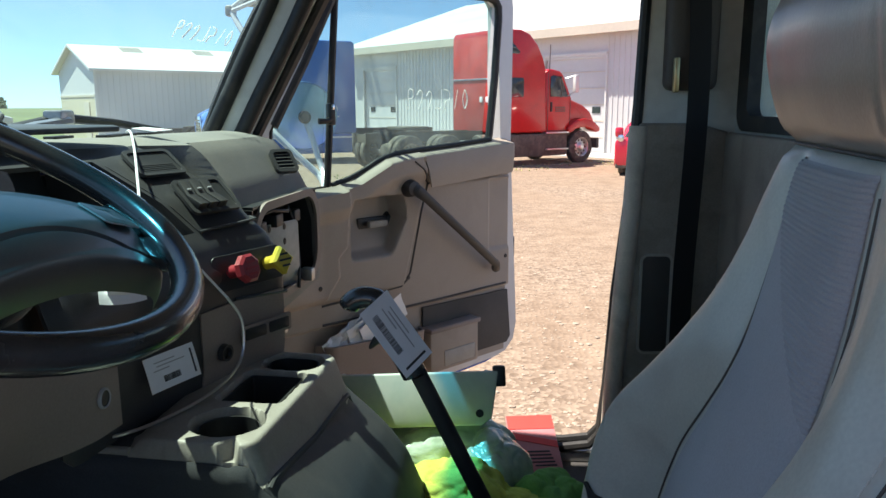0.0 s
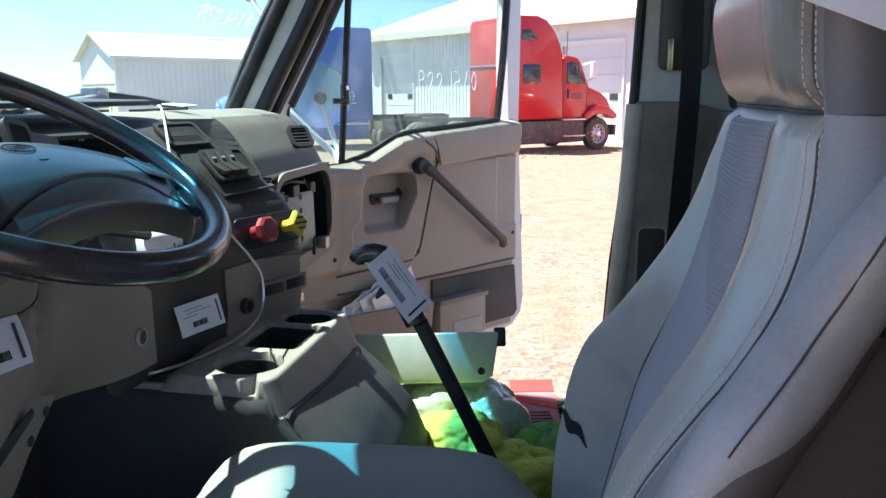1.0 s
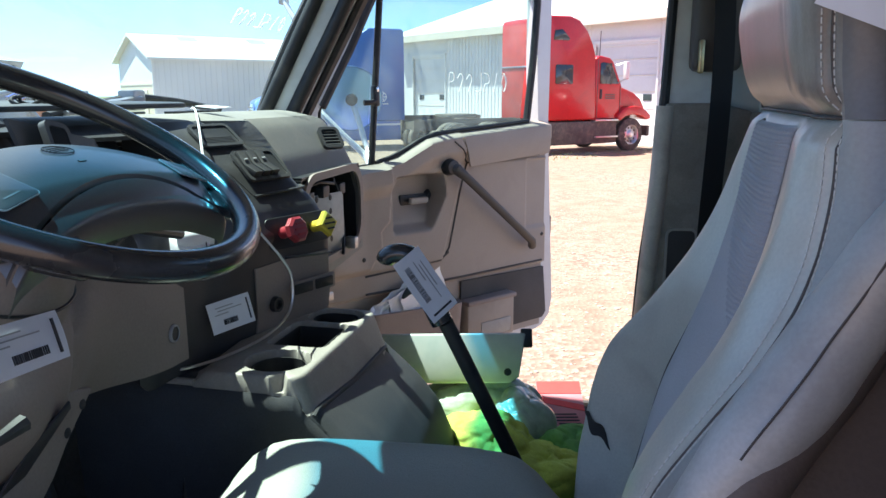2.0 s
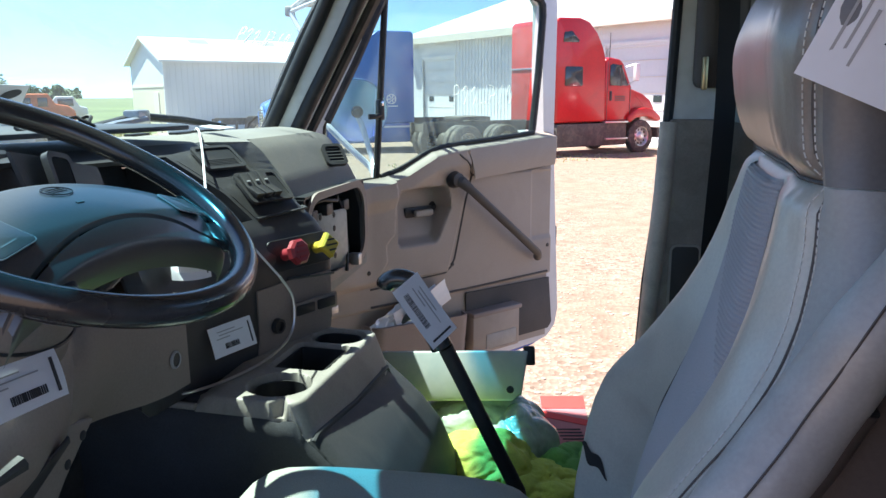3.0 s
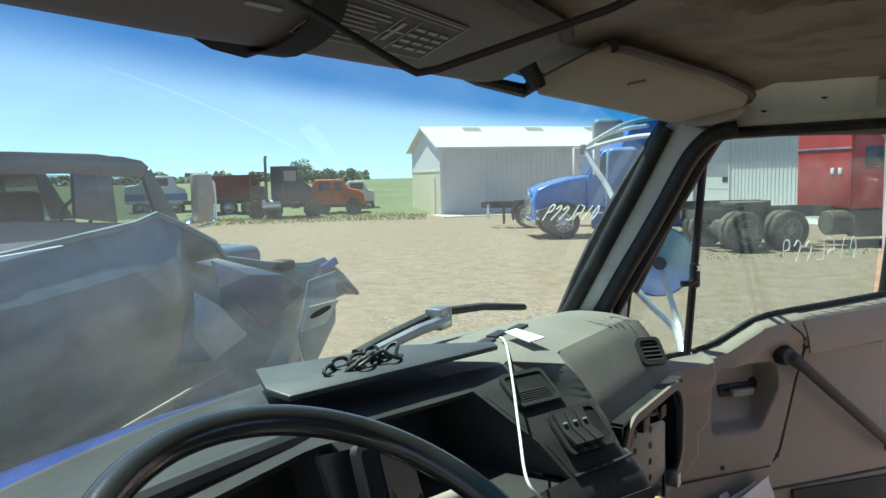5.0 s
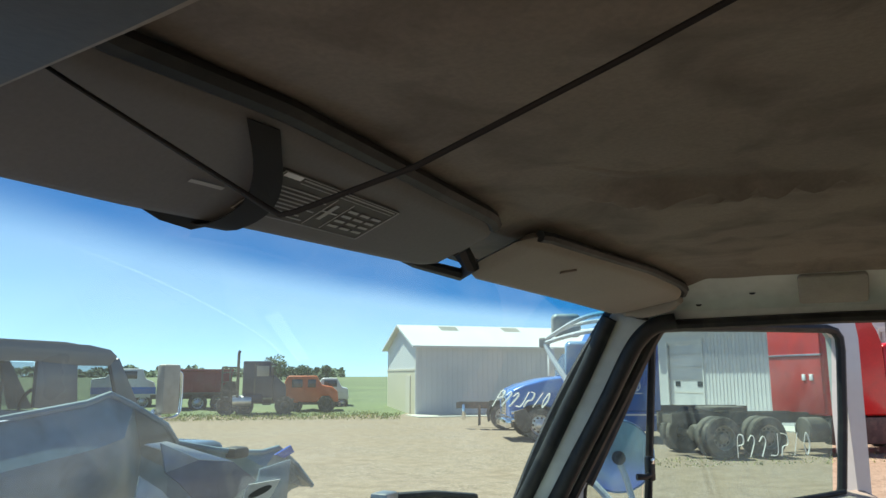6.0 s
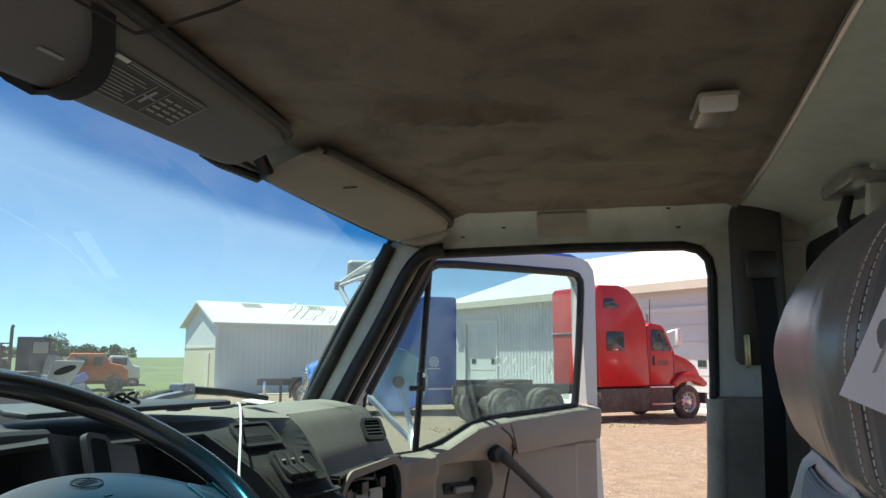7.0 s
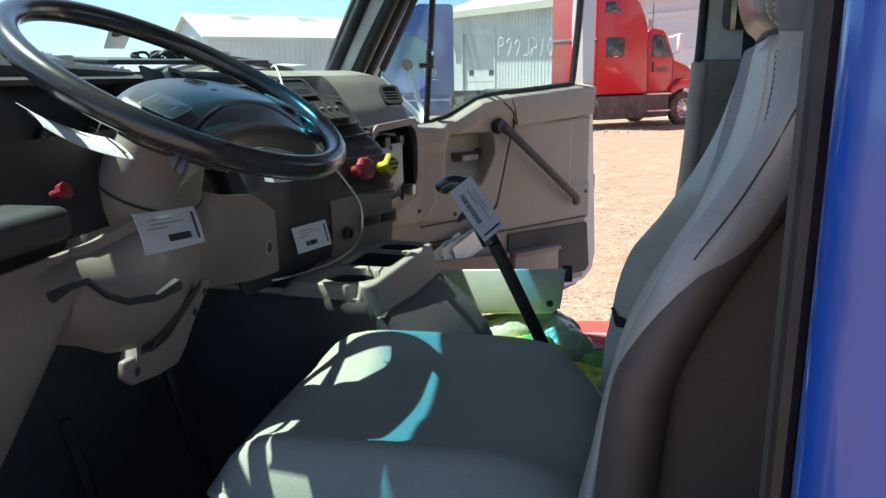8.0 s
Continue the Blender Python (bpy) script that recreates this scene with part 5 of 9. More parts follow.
RZ = [1.26, 1.36, 1.46, 1.52, 1.565, 1.62, 1.66, 1.72, 1.78, 1.822, 1.86, 1.92, 1.98, 2.02, 2.045]
# lines across the backrest from the far edge to the near rear edge: (x at each height, y at each height)
LINES = {
    "far_rear": ([0.34, 0.35, 0.36, 0.37, 0.39, 0.41, 0.43, 0.45, 0.46, 0.465, 0.47, 0.47, 0.475, 0.48, 0.485], [0.945, 0.975, 0.985, 0.985, 0.98, 0.97, 0.955, 0.925, 0.89, 0.86, 0.88, 0.895, 0.88, 0.84, 0.79]),
    "far_edge": ([0.262, 0.272, 0.287, 0.305, 0.340, 0.370, 0.392, 0.418, 0.425, 0.422, 0.415, 0.410, 0.420, 0.440, 0.462], [0.960, 0.990, 0.997, 0.996, 0.993, 0.983, 0.972, 0.945, 0.905, 0.876, 0.900, 0.918, 0.902, 0.862, 0.805]),
    "far_peak": ([0.196, 0.2015, 0.217, 0.236, 0.268, 0.298, 0.322, 0.348, 0.362, 0.372, 0.357, 0.350, 0.372, 0.405, 0.445], [0.925, 0.950, 0.955, 0.945, 0.930, 0.900, 0.890, 0.878, 0.858, 0.845, 0.855, 0.865, 0.850, 0.815, 0.770]),
    "insert_far": ([0.240, 0.262, 0.282, 0.289, 0.296, 0.307, 0.322, 0.340, 0.351, 0.357, 0.340, 0.334, 0.352, 0.386, 0.430], [0.890, 0.895, 0.885, 0.855, 0.820, 0.785, 0.785, 0.792, 0.790, 0.780, 0.780, 0.785, 0.775, 0.750, 0.730]),
    "insert_mid": ([0.218, 0.236, 0.254, 0.264, 0.277, 0.293, 0.306, 0.323, 0.336, 0.343, 0.325, 0.318, 0.338, 0.374, 0.424], [0.735, 0.735, 0.73, 0.72, 0.70, 0.685, 0.68, 0.685, 0.688, 0.688, 0.69, 0.69, 0.69, 0.69, 0.69]),
    "insert_near": ([0.200, 0.216, 0.232, 0.248, 0.262, 0.277, 0.291, 0.308, 0.322, 0.330, 0.314, 0.307, 0.328, 0.366, 0.418], [0.600, 0.598, 0.594, 0.586, 0.579, 0.572, 0.570, 0.578, 0.592, 0.600, 0.60, 0.60, 0.60, 0.61, 0.63]),
    "near_ridge": ([0.158, 0.176, 0.193, 0.208, 0.224, 0.252, 0.274, 0.297, 0.310, 0.318, 0.309, 0.300, 0.322, 0.362, 0.416], [0.545, 0.545, 0.548, 0.550, 0.550, 0.545, 0.538, 0.530, 0.535, 0.548, 0.550, 0.545, 0.550, 0.565, 0.600]),
    "stitch": ([0.160, 0.178, 0.194, 0.206, 0.218, 0.252, 0.276, 0.309, 0.321, 0.319, 0.314, 0.306, 0.328, 0.368, 0.424], [0.490, 0.490, 0.490, 0.490, 0.488, 0.484, 0.478, 0.486, 0.494, 0.500, 0.505, 0.492, 0.500, 0.520, 0.560]),
    "near_side": ([0.190, 0.205, 0.222, 0.236, 0.250, 0.285, 0.310, 0.342, 0.356, 0.356, 0.350, 0.345, 0.362, 0.395, 0.442], [0.462, 0.460, 0.458, 0.456, 0.452, 0.444, 0.438, 0.446, 0.460, 0.476, 0.482, 0.470, 0.478, 0.500, 0.545]),
    "near_rear": ([0.36, 0.37, 0.38, 0.39, 0.40, 0.42, 0.44, 0.455, 0.465, 0.47, 0.472, 0.472, 0.476, 0.48, 0.487], [0.490, 0.488, 0.486, 0.484, 0.480, 0.465, 0.452, 0.440, 0.450, 0.490, 0.495, 0.486, 0.492, 0.512, 0.552]),
}
ORDER = ["far_rear", "far_edge", "far_peak", "insert_far", "insert_mid", "insert_near", "near_ridge", "stitch", "near_side", "near_rear"]
PER = 12


def row_points(z):
    """The backrest's outline at one height, smoothed across its lines."""
    pts = []
    for name in ORDER:
        xs, ys = LINES[name]
        zz = [z + d for d in (-0.018, -0.009, 0.0, 0.009, 0.018)]
        pts.append(Vector((sum(lerp(q, RZ, xs) for q in zz) / 5, sum(lerp(q, RZ, ys) for q in zz) / 5, z)))
    line = curve_through(pts, PER)
    for i, p in enumerate(line):
        k = i / PER
        if 0.9 < k < 8.5:
            # sewn grooves, the pinch at the neck, creases of worn vinyl
            if z < 1.815:
                for seam_k in (3.0, 5.0):
                    p.x += 0.006 * math.exp(-((k - seam_k) / 0.16) ** 2)
            p.x += 0.005 * math.exp(-((k - 7.0) / 0.10) ** 2)
            if k < 7.2:
                p.x += 0.013 * math.exp(-((z - 1.822) / 0.009) ** 2)
            if 2.5 > k or k > 5.2:
                p.x += 0.0016 * noise.noise((k * 1.7, z * 11, 1.0)) + 0.0009 * noise.noise((k * 5, z * 34, 5.0))
    return line


ROWS = [1.26 + 0.785 * j / 130 for j in range(131)]
GRID = [row_points(z) for z in ROWS]
NC = len(GRID[0])


def back_at(k, z):
    """A place on the backrest: k counts along its lines, z is the height."""
    i = min(NC - 1.001, max(0.0, k * PER))
    j = min(129.999, max(0.0, (z - 1.26) / 0.785 * 130))
    i0, j0 = int(i), int(j)
    a = GRID[j0][i0].lerp(GRID[j0][i0 + 1], i - i0)
    b = GRID[j0 + 1][i0].lerp(GRID[j0 + 1][i0 + 1], i - i0)
    return a.lerp(b, j - j0)


def back_shell(j0, j1):
    b = bmesh.new()
    vs = [[b.verts.new(p) for p in line] for line in GRID[j0:j1 + 1]]
    for j in range(j1 - j0):
        for i in range(NC - 1):
            b.faces.new((vs[j][i], vs[j][i + 1], vs[j + 1][i + 1], vs[j + 1][i]))
        b.faces.new((vs[j][0], vs[j + 1][0], vs[j + 1][-1], vs[j][-1]))
    b.faces.new(vs[0][::-1])
    b.faces.new(vs[-1])
    return b


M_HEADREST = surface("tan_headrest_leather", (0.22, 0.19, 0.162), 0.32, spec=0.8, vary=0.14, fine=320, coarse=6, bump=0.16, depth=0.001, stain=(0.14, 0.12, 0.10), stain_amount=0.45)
# headrest side: shade of a person at the doorway is put into this colour
M_HEADSIDE = surface("shade_toned_headrest_side", (0.135, 0.132, 0.128), 0.40, spec=0.6, vary=0.12, fine=320, coarse=5, bump=0.14, depth=0.001)
part("backrest", back_shell(0, 93), M_VINYL, seat, "grey vinyl backrest", sharp=70)
part("headrest", back_shell(93, 130), M_HEADREST, seat, "worn brown-grey leather headrest", sharp=70)


def insert_point(u, v):
    p = back_at(3.06 + 1.88 * u, 1.275 + 0.538 * v)
    p.x -= 0.0035 - 0.005 * abs(2 * u - 1) ** 8 + 0.003 * math.sin(math.pi * u)
    return p


part("back_insert", sheet(insert_point, 44, 110), M_CLOTH, seat, "smooth blue-grey cloth centre panel")
M_STITCH = surface("pale_thread", (0.62, 0.62, 0.58), 0.8, vary=0.1, fine=900, coarse=20, bump=0.1)
M_RIB = surface("ribbed_seat_cloth", (0.37, 0.368, 0.385), 0.95, vary=0.10, fine=700, coarse=6, bump=0.6, depth=0.001)


def rib_point(u, v):
    left = lerp(v, [0, 0.25, 0.55, 0.8, 1], [0.97, 0.66, 0.30, 0.06, 0.015])
    p = insert_point(left + (0.985 - left) * u, 0.705 + 0.292 * v)
    p.x -= 0.0016 + 0.00045 * math.sin(2 * math.pi * v * 40)
    return p


part("ribbed_strip", sheet(rib_point, 16, 260), M_RIB, seat, "ribbed darker cloth strip", sharp=60)
M_NEARVINYL = surface("side_seat_vinyl", (0.33, 0.33, 0.31), 0.38, spec=0.7, vary=0.10, fine=320, coarse=5, bump=0.14, depth=0.0010, stain=(0.24, 0.225, 0.20), stain_amount=0.35)
M_SIDEVINYL = surface("brown_side_vinyl", (0.105, 0.082, 0.071), 0.5, vary=0.12, fine=320, coarse=4, bump=0.3, depth=0.001, stain=(0.06, 0.055, 0.05), stain_amount=0.35)
part("headrest_side", sheet(lambda u, v: back_at(7.30 + 1.68 * u, 1.822 + 0.216 * v) + Vector((-0.0012 * (1 - u), -0.0030, 0)), 24, 40), M_HEADSIDE, seat, "vinyl side of the headrest, shade put into its colour", sharp=60)
part("near_side", sheet(lambda u, v: back_at(7.17 + 1.81 * u, 1.29 + 0.531 * v) + Vector((-0.0006 * (1 - u), -0.0010 - 0.0015 * smooth(u * 6), 0)), 24, 90), M_NEARVINYL, seat, "grey vinyl side of the backrest", sharp=60)
part("far_shell", sheet(lambda u, v: back_at(0.04 + 0.86 * u, 1.30 + 0.72 * v) + Vector((0.0, 0.0025, 0)), 12, 60), M_SIDEVINYL, seat, "dark far side of the backrest", sharp=60)
for k in (3.0, 5.0):
    part("seam", tube([back_at(k, 1.275 + 0.525 * j / 60) + Vector((-0.0008, 0, 0)) for j in range(61)], 0.0012, 6), M_SHELLBACK, seat)
part("corner_seam", tube([back_at(7.0, 1.275 + 0.755 * j / 80) + Vector((-0.0008, -0.0005, 0)) for j in range(81)], 0.0010, 6), M_SHELLBACK, seat)
part("neck_seam", tube([back_at(1.6 + 5.5 * i / 60, 1.822) + Vector((-0.0012, 0, 0)) for i in range(61)], 0.0015, 6), M_SHELLBACK, seat)
# pale stitches beside the corner seam and down the bolster
for off, z0, z1 in ((-0.11, 1.28, 2.02), (0.12, 1.28, 2.02)):
    n = int((z1 - z0) / 0.0052)
    row = bmesh.new()
    for j in range(n):
        z = z0 + (z1 - z0) * j / n
        merge(row, tube([back_at(7.0 + off, z) + Vector((-0.0006, -0.0006 if off > 0 else 0, 0)), back_at(7.0 + off, z + 0.0036) + Vector((-0.0006, -0.0006 if off > 0 else 0, 0))], 0.00055, 4))
    part("stitching", row, M_STITCH, seat, "row of pale stitches")
# outer wing pad beside the hip, with its dark side panel
RIDGE = [(0.372, 0.425, 1.838, 0.008), (0.342, 0.400, 1.800, 0.016), (0.321, 0.396, 1.764, 0.021), (0.310, 0.403, 1.734, 0.023), (0.299, 0.406, 1.711, 0.024), (0.287, 0.405, 1.689, 0.025), (0.273, 0.402, 1.668, 0.025), (0.258, 0.398, 1.647, 0.026), (0.242, 0.393, 1.622, 0.026), (0.221, 0.390, 1.584, 0.027), (0.208, 0.390, 1.554, 0.028), (0.200, 0.390, 1.528, 0.029), (0.195, 0.392, 1.485, 0.030), (0.190, 0.394, 1.42, 0.031), (0.190, 0.396, 1.35, 0.030), (0.200, 0.400, 1.28, 0.022)]
wl = curve_through([(x + 0.35 * r, y + 0.85 * r, z - 0.35 * r) for x, y, z, r in RIDGE], 4)
wr = [lerp(i / 4, range(len(RIDGE)), [q[3] for q in RIDGE]) for i in range(len(wl))]
sink = [smooth((i - 22) / 24) for i in range(len(wl))]
part("side_wing", tube([p + Vector((-0.010 * k, 0.006 * k, 0)) for p, k in zip(wl[:50], sink)], [r * (1 - 0.75 * k) for r, k in zip(wr[:50], sink)], 32), M_WINGVINYL, seat, "padded side wing")
part("wing_foot", tube([p + Vector((0.010, 0.004, 0)) for p in wl[14:]], [0.92 * r for r in wr[14:]], 32), M_SIDEVINYL, seat, "dark brown lower end of the wing")
part("wing_seam", tube([p + Vector((-0.38 * r, -0.93 * r, 0.38 * r)) for p, r in zip(wl[:30], wr[:30])], 0.0008, 6), M_SHELLBACK, seat)
WY = 0.436
WZ = [p.z for p in wl][::-1]
WX = [p.x + 0.2 * r for p, r in zip(wl, wr)][::-1]


def side_point(u, v):
    z = 1.26 + 0.525 * v
    x0 = lerp(z, WZ, WX)
    return Vector((x0 * (1 - u) + lerp(z, [1.26, 1.5, 1.785], [0.40, 0.43, 0.47]) * u, WY - 0.006 * math.sin(math.pi * min(1, u * 1.15)) + 0.012 * u * v, z))


part("side_panel", sheet(side_point, 20, 24, 0.004), M_SIDEVINYL, seat, "dark brown vinyl side panel")
part("panel_welt", tube([side_point(0.55 + 0.25 * v, v) + Vector((0, -0.002, 0)) for v in [i / 24 for i in range(20)]], 0.0022, 6), M_SHELLBACK, seat)
part("tear", sheet(lambda u, v: back_at(2.10 + 0.55 * u, 1.418 + 0.018 * math.sin(math.pi * u) * (v - 0.3) - 0.036 * u + 0.004 * math.sin(11 * u)) + Vector((-0.004, 0, 0)), 14, 4, 0.001), M_RUBBER, seat, "dark tear in the bolster")


def cush_point(u, v):
    """Round the cushion: u along its outline, v from the top middle to its lower edge."""
    a = 2 * math.pi * u
    c, s = math.cos(a), math.sin(a)
    p = 3.6
    k = 1 / (abs(c) ** p + abs(s) ** p) ** (1 / p)
    if v < 0.72:
        r = v / 0.72
        z = 1.350 - 0.073 * r ** 9 + 0.030 * math.exp(-((abs(s * k * r) - 0.76) / 0.17) ** 2) * smooth((1 - abs(c * k * r + 0.05)) / 0.35)
        z -= 0.030 * smooth((-c * k * r - 0.55) / 0.45)
        z -= 0.012 * math.exp(-(c * k * r) ** 2 * 4 - (s * k * r) ** 2 * 5)
    else:
        r = 1.0
        w = (v - 0.72) / 0.28
        z = 1.277 - 0.030 * smooth(-c) - 0.12 * w
        r = 1.0 + 0.02 * math.sin(math.pi * w)
    return Vector((-0.050 + 0.270 * c * k * r, SY + 0.255 * s * k * r, z))


part("cushion", sheet(cush_point, 72, 30), M_CUSHION, seat, "grey cloth seat cushion", sharp=60)
part("piping", tube([cush_point(i / 72, 0.70) for i in range(72)], 0.005, 6, closed=True), M_VINYL, seat)
part("cushion_pan", box(-0.28, 0.22, SY - 0.22, SY + 0.22, 1.10, 1.17, 0.02), M_SHELLBACK, seat)
part("pedestal", box(-0.20, 0.18, SY - 0.17, SY + 0.17, 0.90, 1.11, 0.03), M_SHELLBACK, seat, "black seat pedestal")
tag("paper_tag", axes((0.342, 0.4665, 1.925), (0.035, -0.015, 0.085), (-0.045, 0.022, 0.011)), 0.104, 0.056, "white barcode tag stuck to the seat headrest", 0.002)


# ---- passenger door, standing open ----
DM = axes((-0.60, 2.12, 0), (0.692, 0.722, 0), (0, 0, 1))    # local x along the door, y up, z into the cab
door = thing("door_1", "open white truck door with taupe inner panel, vent window and grab bar", "door", kind="structure")


def dp(x, y, z=0.0):
    return DM @ Vector((x, y, z))


OUT = [(0.045, 0.90), (0.035, 1.30), (0.040, 1.66), (0.070, 1.765), (0.185, 1.975), (0.300, 2.178), (0.325, 2.245), (0.375, 2.272), (0.45, 2.280), (0.70, 2.285), (1.03, 2.287), (1.075, 2.275), (1.102, 2.245), (1.110, 2.20),
       (1.108, 1.95), (1.105, 1.72), (1.122, 1.45), (1.142, 1.15), (1.150, 1.02), (1.135, 0.955), (1.09, 0.915), (1.03, 0.902), (0.60, 0.885), (0.20, 0.88)]
WIN = [(0.108, 1.60), (0.105, 1.66), (0.105, 1.71), (0.118, 1.80), (0.222, 1.972), (0.325, 2.160), (0.342, 2.198), (0.375, 2.215), (0.45, 2.220), (0.70, 2.224), (0.985, 2.226), (1.018, 2.218), (1.034, 2.198), (1.036, 2.16),
       (1.018, 1.95), (0.992, 1.75), (0.985, 1.73), (0.96, 1.715), (0.90, 1.705), (0.80, 1.70), (0.62, 1.69), (0.48, 1.66), (0.36, 1.62), (0.20, 1.595)]
IN = [(0.095, 0.96), (0.085, 1.30), (0.088, 1.62), (0.102, 1.785), (0.212, 1.965), (0.325, 2.165), (0.355, 2.205), (0.385, 2.220), (0.45, 2.224), (0.70, 2.228), (0.99, 2.230), (1.020, 2.222), (1.038, 2.200), (1.040, 2.16),
      (1.040, 1.95), (1.050, 1.72), (1.066, 1.45), (1.085, 1.15), (1.092, 1.04), (1.080, 1.0), (1.05, 0.975), (1.0, 0.965), (0.60, 0.95), (0.20, 0.945)]
part("door_frame", prism(OUT, 0.06, 0.010, m=DM @ Matrix.Translation((0, 0, -0.055)), hole=IN), M_WHITE, door, "white painted door shell")
SKIN = [(x + (0.016 if x > 0.9 else 0), y + (0.022 if y > 2.2 else (-0.042 if y < 1.0 else 0))) for x, y in OUT]
part("outer_frame", prism(SKIN, 0.010, 0.003, m=DM @ Matrix.Translation((0, 0, -0.068)), hole=[(x + (0.03 if x > 0.9 else 0), y) for x, y in IN]), M_BLUEPAINT, door, "blue outer door skin edge")
part("outer_skin", prism([(0.03, 0.88), (0.03, 1.58), (1.06, 1.62), (1.10, 1.2), (1.10, 0.92)], 0.006, 0.001, m=DM @ Matrix.Translation((0, 0, -0.067))), M_BLUEPAINT, door, "blue outer door panel")
part("window_channel", tube([dp(x, y, 0.002) for x, y in WIN[3:17]], 0.014, 8), M_RUBBER, door, "black window channel")
part("pane", prism([(0.345, 2.215), (0.295, 1.60), (0.36, 1.62), (0.48, 1.66), (0.62, 1.69), (0.80, 1.70), (0.985, 1.73), (1.034, 2.198), (1.0, 2.222)], 0.004, m=DM @ Matrix.Translation((0, 0, -0.032))), M_DOORGLASS, door, "dusty door glass with chalk marks")
part("vent_pane", prism([(0.335, 2.18), (0.218, 1.965), (0.112, 1.79), (0.105, 1.62), (0.20, 1.605), (0.285, 1.61)], 0.004, m=DM @ Matrix.Translation((0, 0, -0.024))), M_DOORGLASS, door, "triangular vent window")
part("divider_bar", tube([dp(0.352, 2.21, -0.012), dp(0.325, 1.92, -0.010), dp(0.296, 1.60, -0.008)], 0.011, 8), M_RUBBER, door, "black vent window post")
part("vent_seal", tube([dp(x, y, -0.016) for x, y in ((0.338, 2.185), (0.222, 1.965), (0.118, 1.795), (0.108, 1.72), (0.110, 1.63), (0.20, 1.605), (0.29, 1.61))], 0.008, 6), M_RUBBER, door)
la = part("vent_latch", tube([dp(0.262, 1.812, 0.012), dp(0.285, 1.812, 0.018), dp(0.305, 1.818, 0.014)], [0.009, 0.008, 0.009], 8), M_BLACK, door, "black vent window latch")
part("latch_body", box(0.296, 0.318, 1.800, 1.865, -0.004, 0.022, 0.006, m=DM), M_BLACK, la)
part("latch_bolt", box(0.300, 0.312, 1.845, 1.862, 0.020, 0.026, 0.003, m=DM), M_CHROME, la)

# inner panel: raised skin following the belt line
BX = [0.06, 0.16, 0.22, 0.30, 0.38, 0.44, 0.50, 0.56, 0.64, 0.80, 0.98, 1.06, 1.10]
BZ = [1.60, 1.605, 1.615, 1.620, 1.640, 1.668, 1.695, 1.705, 1.712, 1.722, 1.736, 1.74, 1.735]


def panel_point(u, v):
    x = 0.055 + 1.05 * u
    top = lerp(x, BX, BZ)
    y = 0.925 + (top - 0.925) * v
    z = 0.028
    # rolled top edge
    z += 0.022 * smooth((y - (top - 0.11)) / 0.05) - 0.05 * smooth((y - (top - 0.018)) / 0.018)
    # swelling by the hinge, with a soft vertical fold
    z += 0.030 * smooth((0.24 - x) / 0.16) * smooth((y - 1.22) / 0.10)
    hinge_x = lerp(y, [1.27, 1.297, 1.346, 1.403, 1.434, 1.525, 1.60], [0.25, 0.264, 0.302, 0.300, 0.333, 0.341, 0.331])
    z += 0.020 * smooth((hinge_x - x) / 0.014) * smooth((y - 1.27) / 0.02)
    # recess round the inner handle
    right = lerp(y, [1.36, 1.40, 1.50, 1.55, 1.60], [0.495, 0.520, 0.572, 0.566, 0.545])
    rx, rz = smooth((x - 0.345) / 0.016) * smooth((right - x) / 0.016), smooth((y - 1.378) / 0.030) * smooth((1.577 - y) / 0.014)
    z -= 0.080 * rx * rz * (0.55 + 0.45 * smooth((y - 1.40) / 0.10))
    # shallow step along the rear edge
    z -= 0.007 * smooth((x - 0.966) / 0.010) * smooth((1.600 - y) / 0.01) * smooth((y - 1.325) / 0.02)
    # step below the pocket line
    z -= 0.020 * smooth((1.19 - y) / 0.012)
    # raised moulding round the handle field, line down to the front screw
    edge = 0.66 - 0.30 * max(0, 1.60 - y) if y < 1.60 else 0.66 - 0.1 * (y - 1.6)
    z += 0.012 * smooth((edge - x) / 0.010) * smooth((y - 1.262) / 0.012)
    # seam under the top pad
    z -= 0.010 * math.exp(-((y - 1.605) / 0.006) ** 2) * smooth((x - 0.68) / 0.02)
    z -= 0.006 * math.exp(-((y - (1.605 + (0.697 - x) * 1.15)) / 0.008) ** 2) * (1 if 0.625 < x < 0.70 else 0)
    z -= 0.03 * smooth((x - 1.075) / 0.03)
    return dp(x, y, z)


part("inner_panel", sheet(panel_point, 210, 160, 0.006), M_DOORPAD, door, "taupe moulded door panel", sharp=50)
part("top_pad", sheet(lambda u, v: dp(0.665 + 0.395 * u - 0.03 * (1 - v) * (1 - u), lerp(0.665 + 0.395 * u, BX, BZ) - 0.022 - v * 0.100, 0.052 + 0.006 * math.sin(math.pi * v)), 20, 8, 0.006), M_DOORPAD, door, "smooth padded top strip")
part("carpet_insert", prism([(0.655, 1.172), (0.655, 0.99), (0.70, 0.952), (1.085, 0.952), (1.105, 0.975), (1.085, 1.165)], 0.008, 0.003, m=DM @ Matrix.Translation((0, 0, 0.010))), M_DOORDARK, door, "dark grey carpeted lower insert")
part("map_pocket", sheet(lambda u, v: dp(0.215 + 0.425 * u, lerp(u, [0, 1], [0.925, 0.925]) + (lerp(u, [0, 1], [1.135, 1.110]) - 0.925) * v, 0.020 + 0.055 * smooth(u / 0.06) * smooth((1 - u) / 0.06) * (0.5 + 0.5 * v)), 24, 8, 0.008), M_TANDARK, door, "brown moulded map pocket")
ash = part("ashtray_box", box(0.652, 0.885, 0.940, 1.100, 0.012, 0.062, 0.010, m=DM), M_TAN, door, "taupe box with a pull slot")
part("pull_slot", box(0.715, 0.865, 0.955, 1.012, 0.060, 0.0645, 0.004, m=DM), M_CONSOLE, ash)
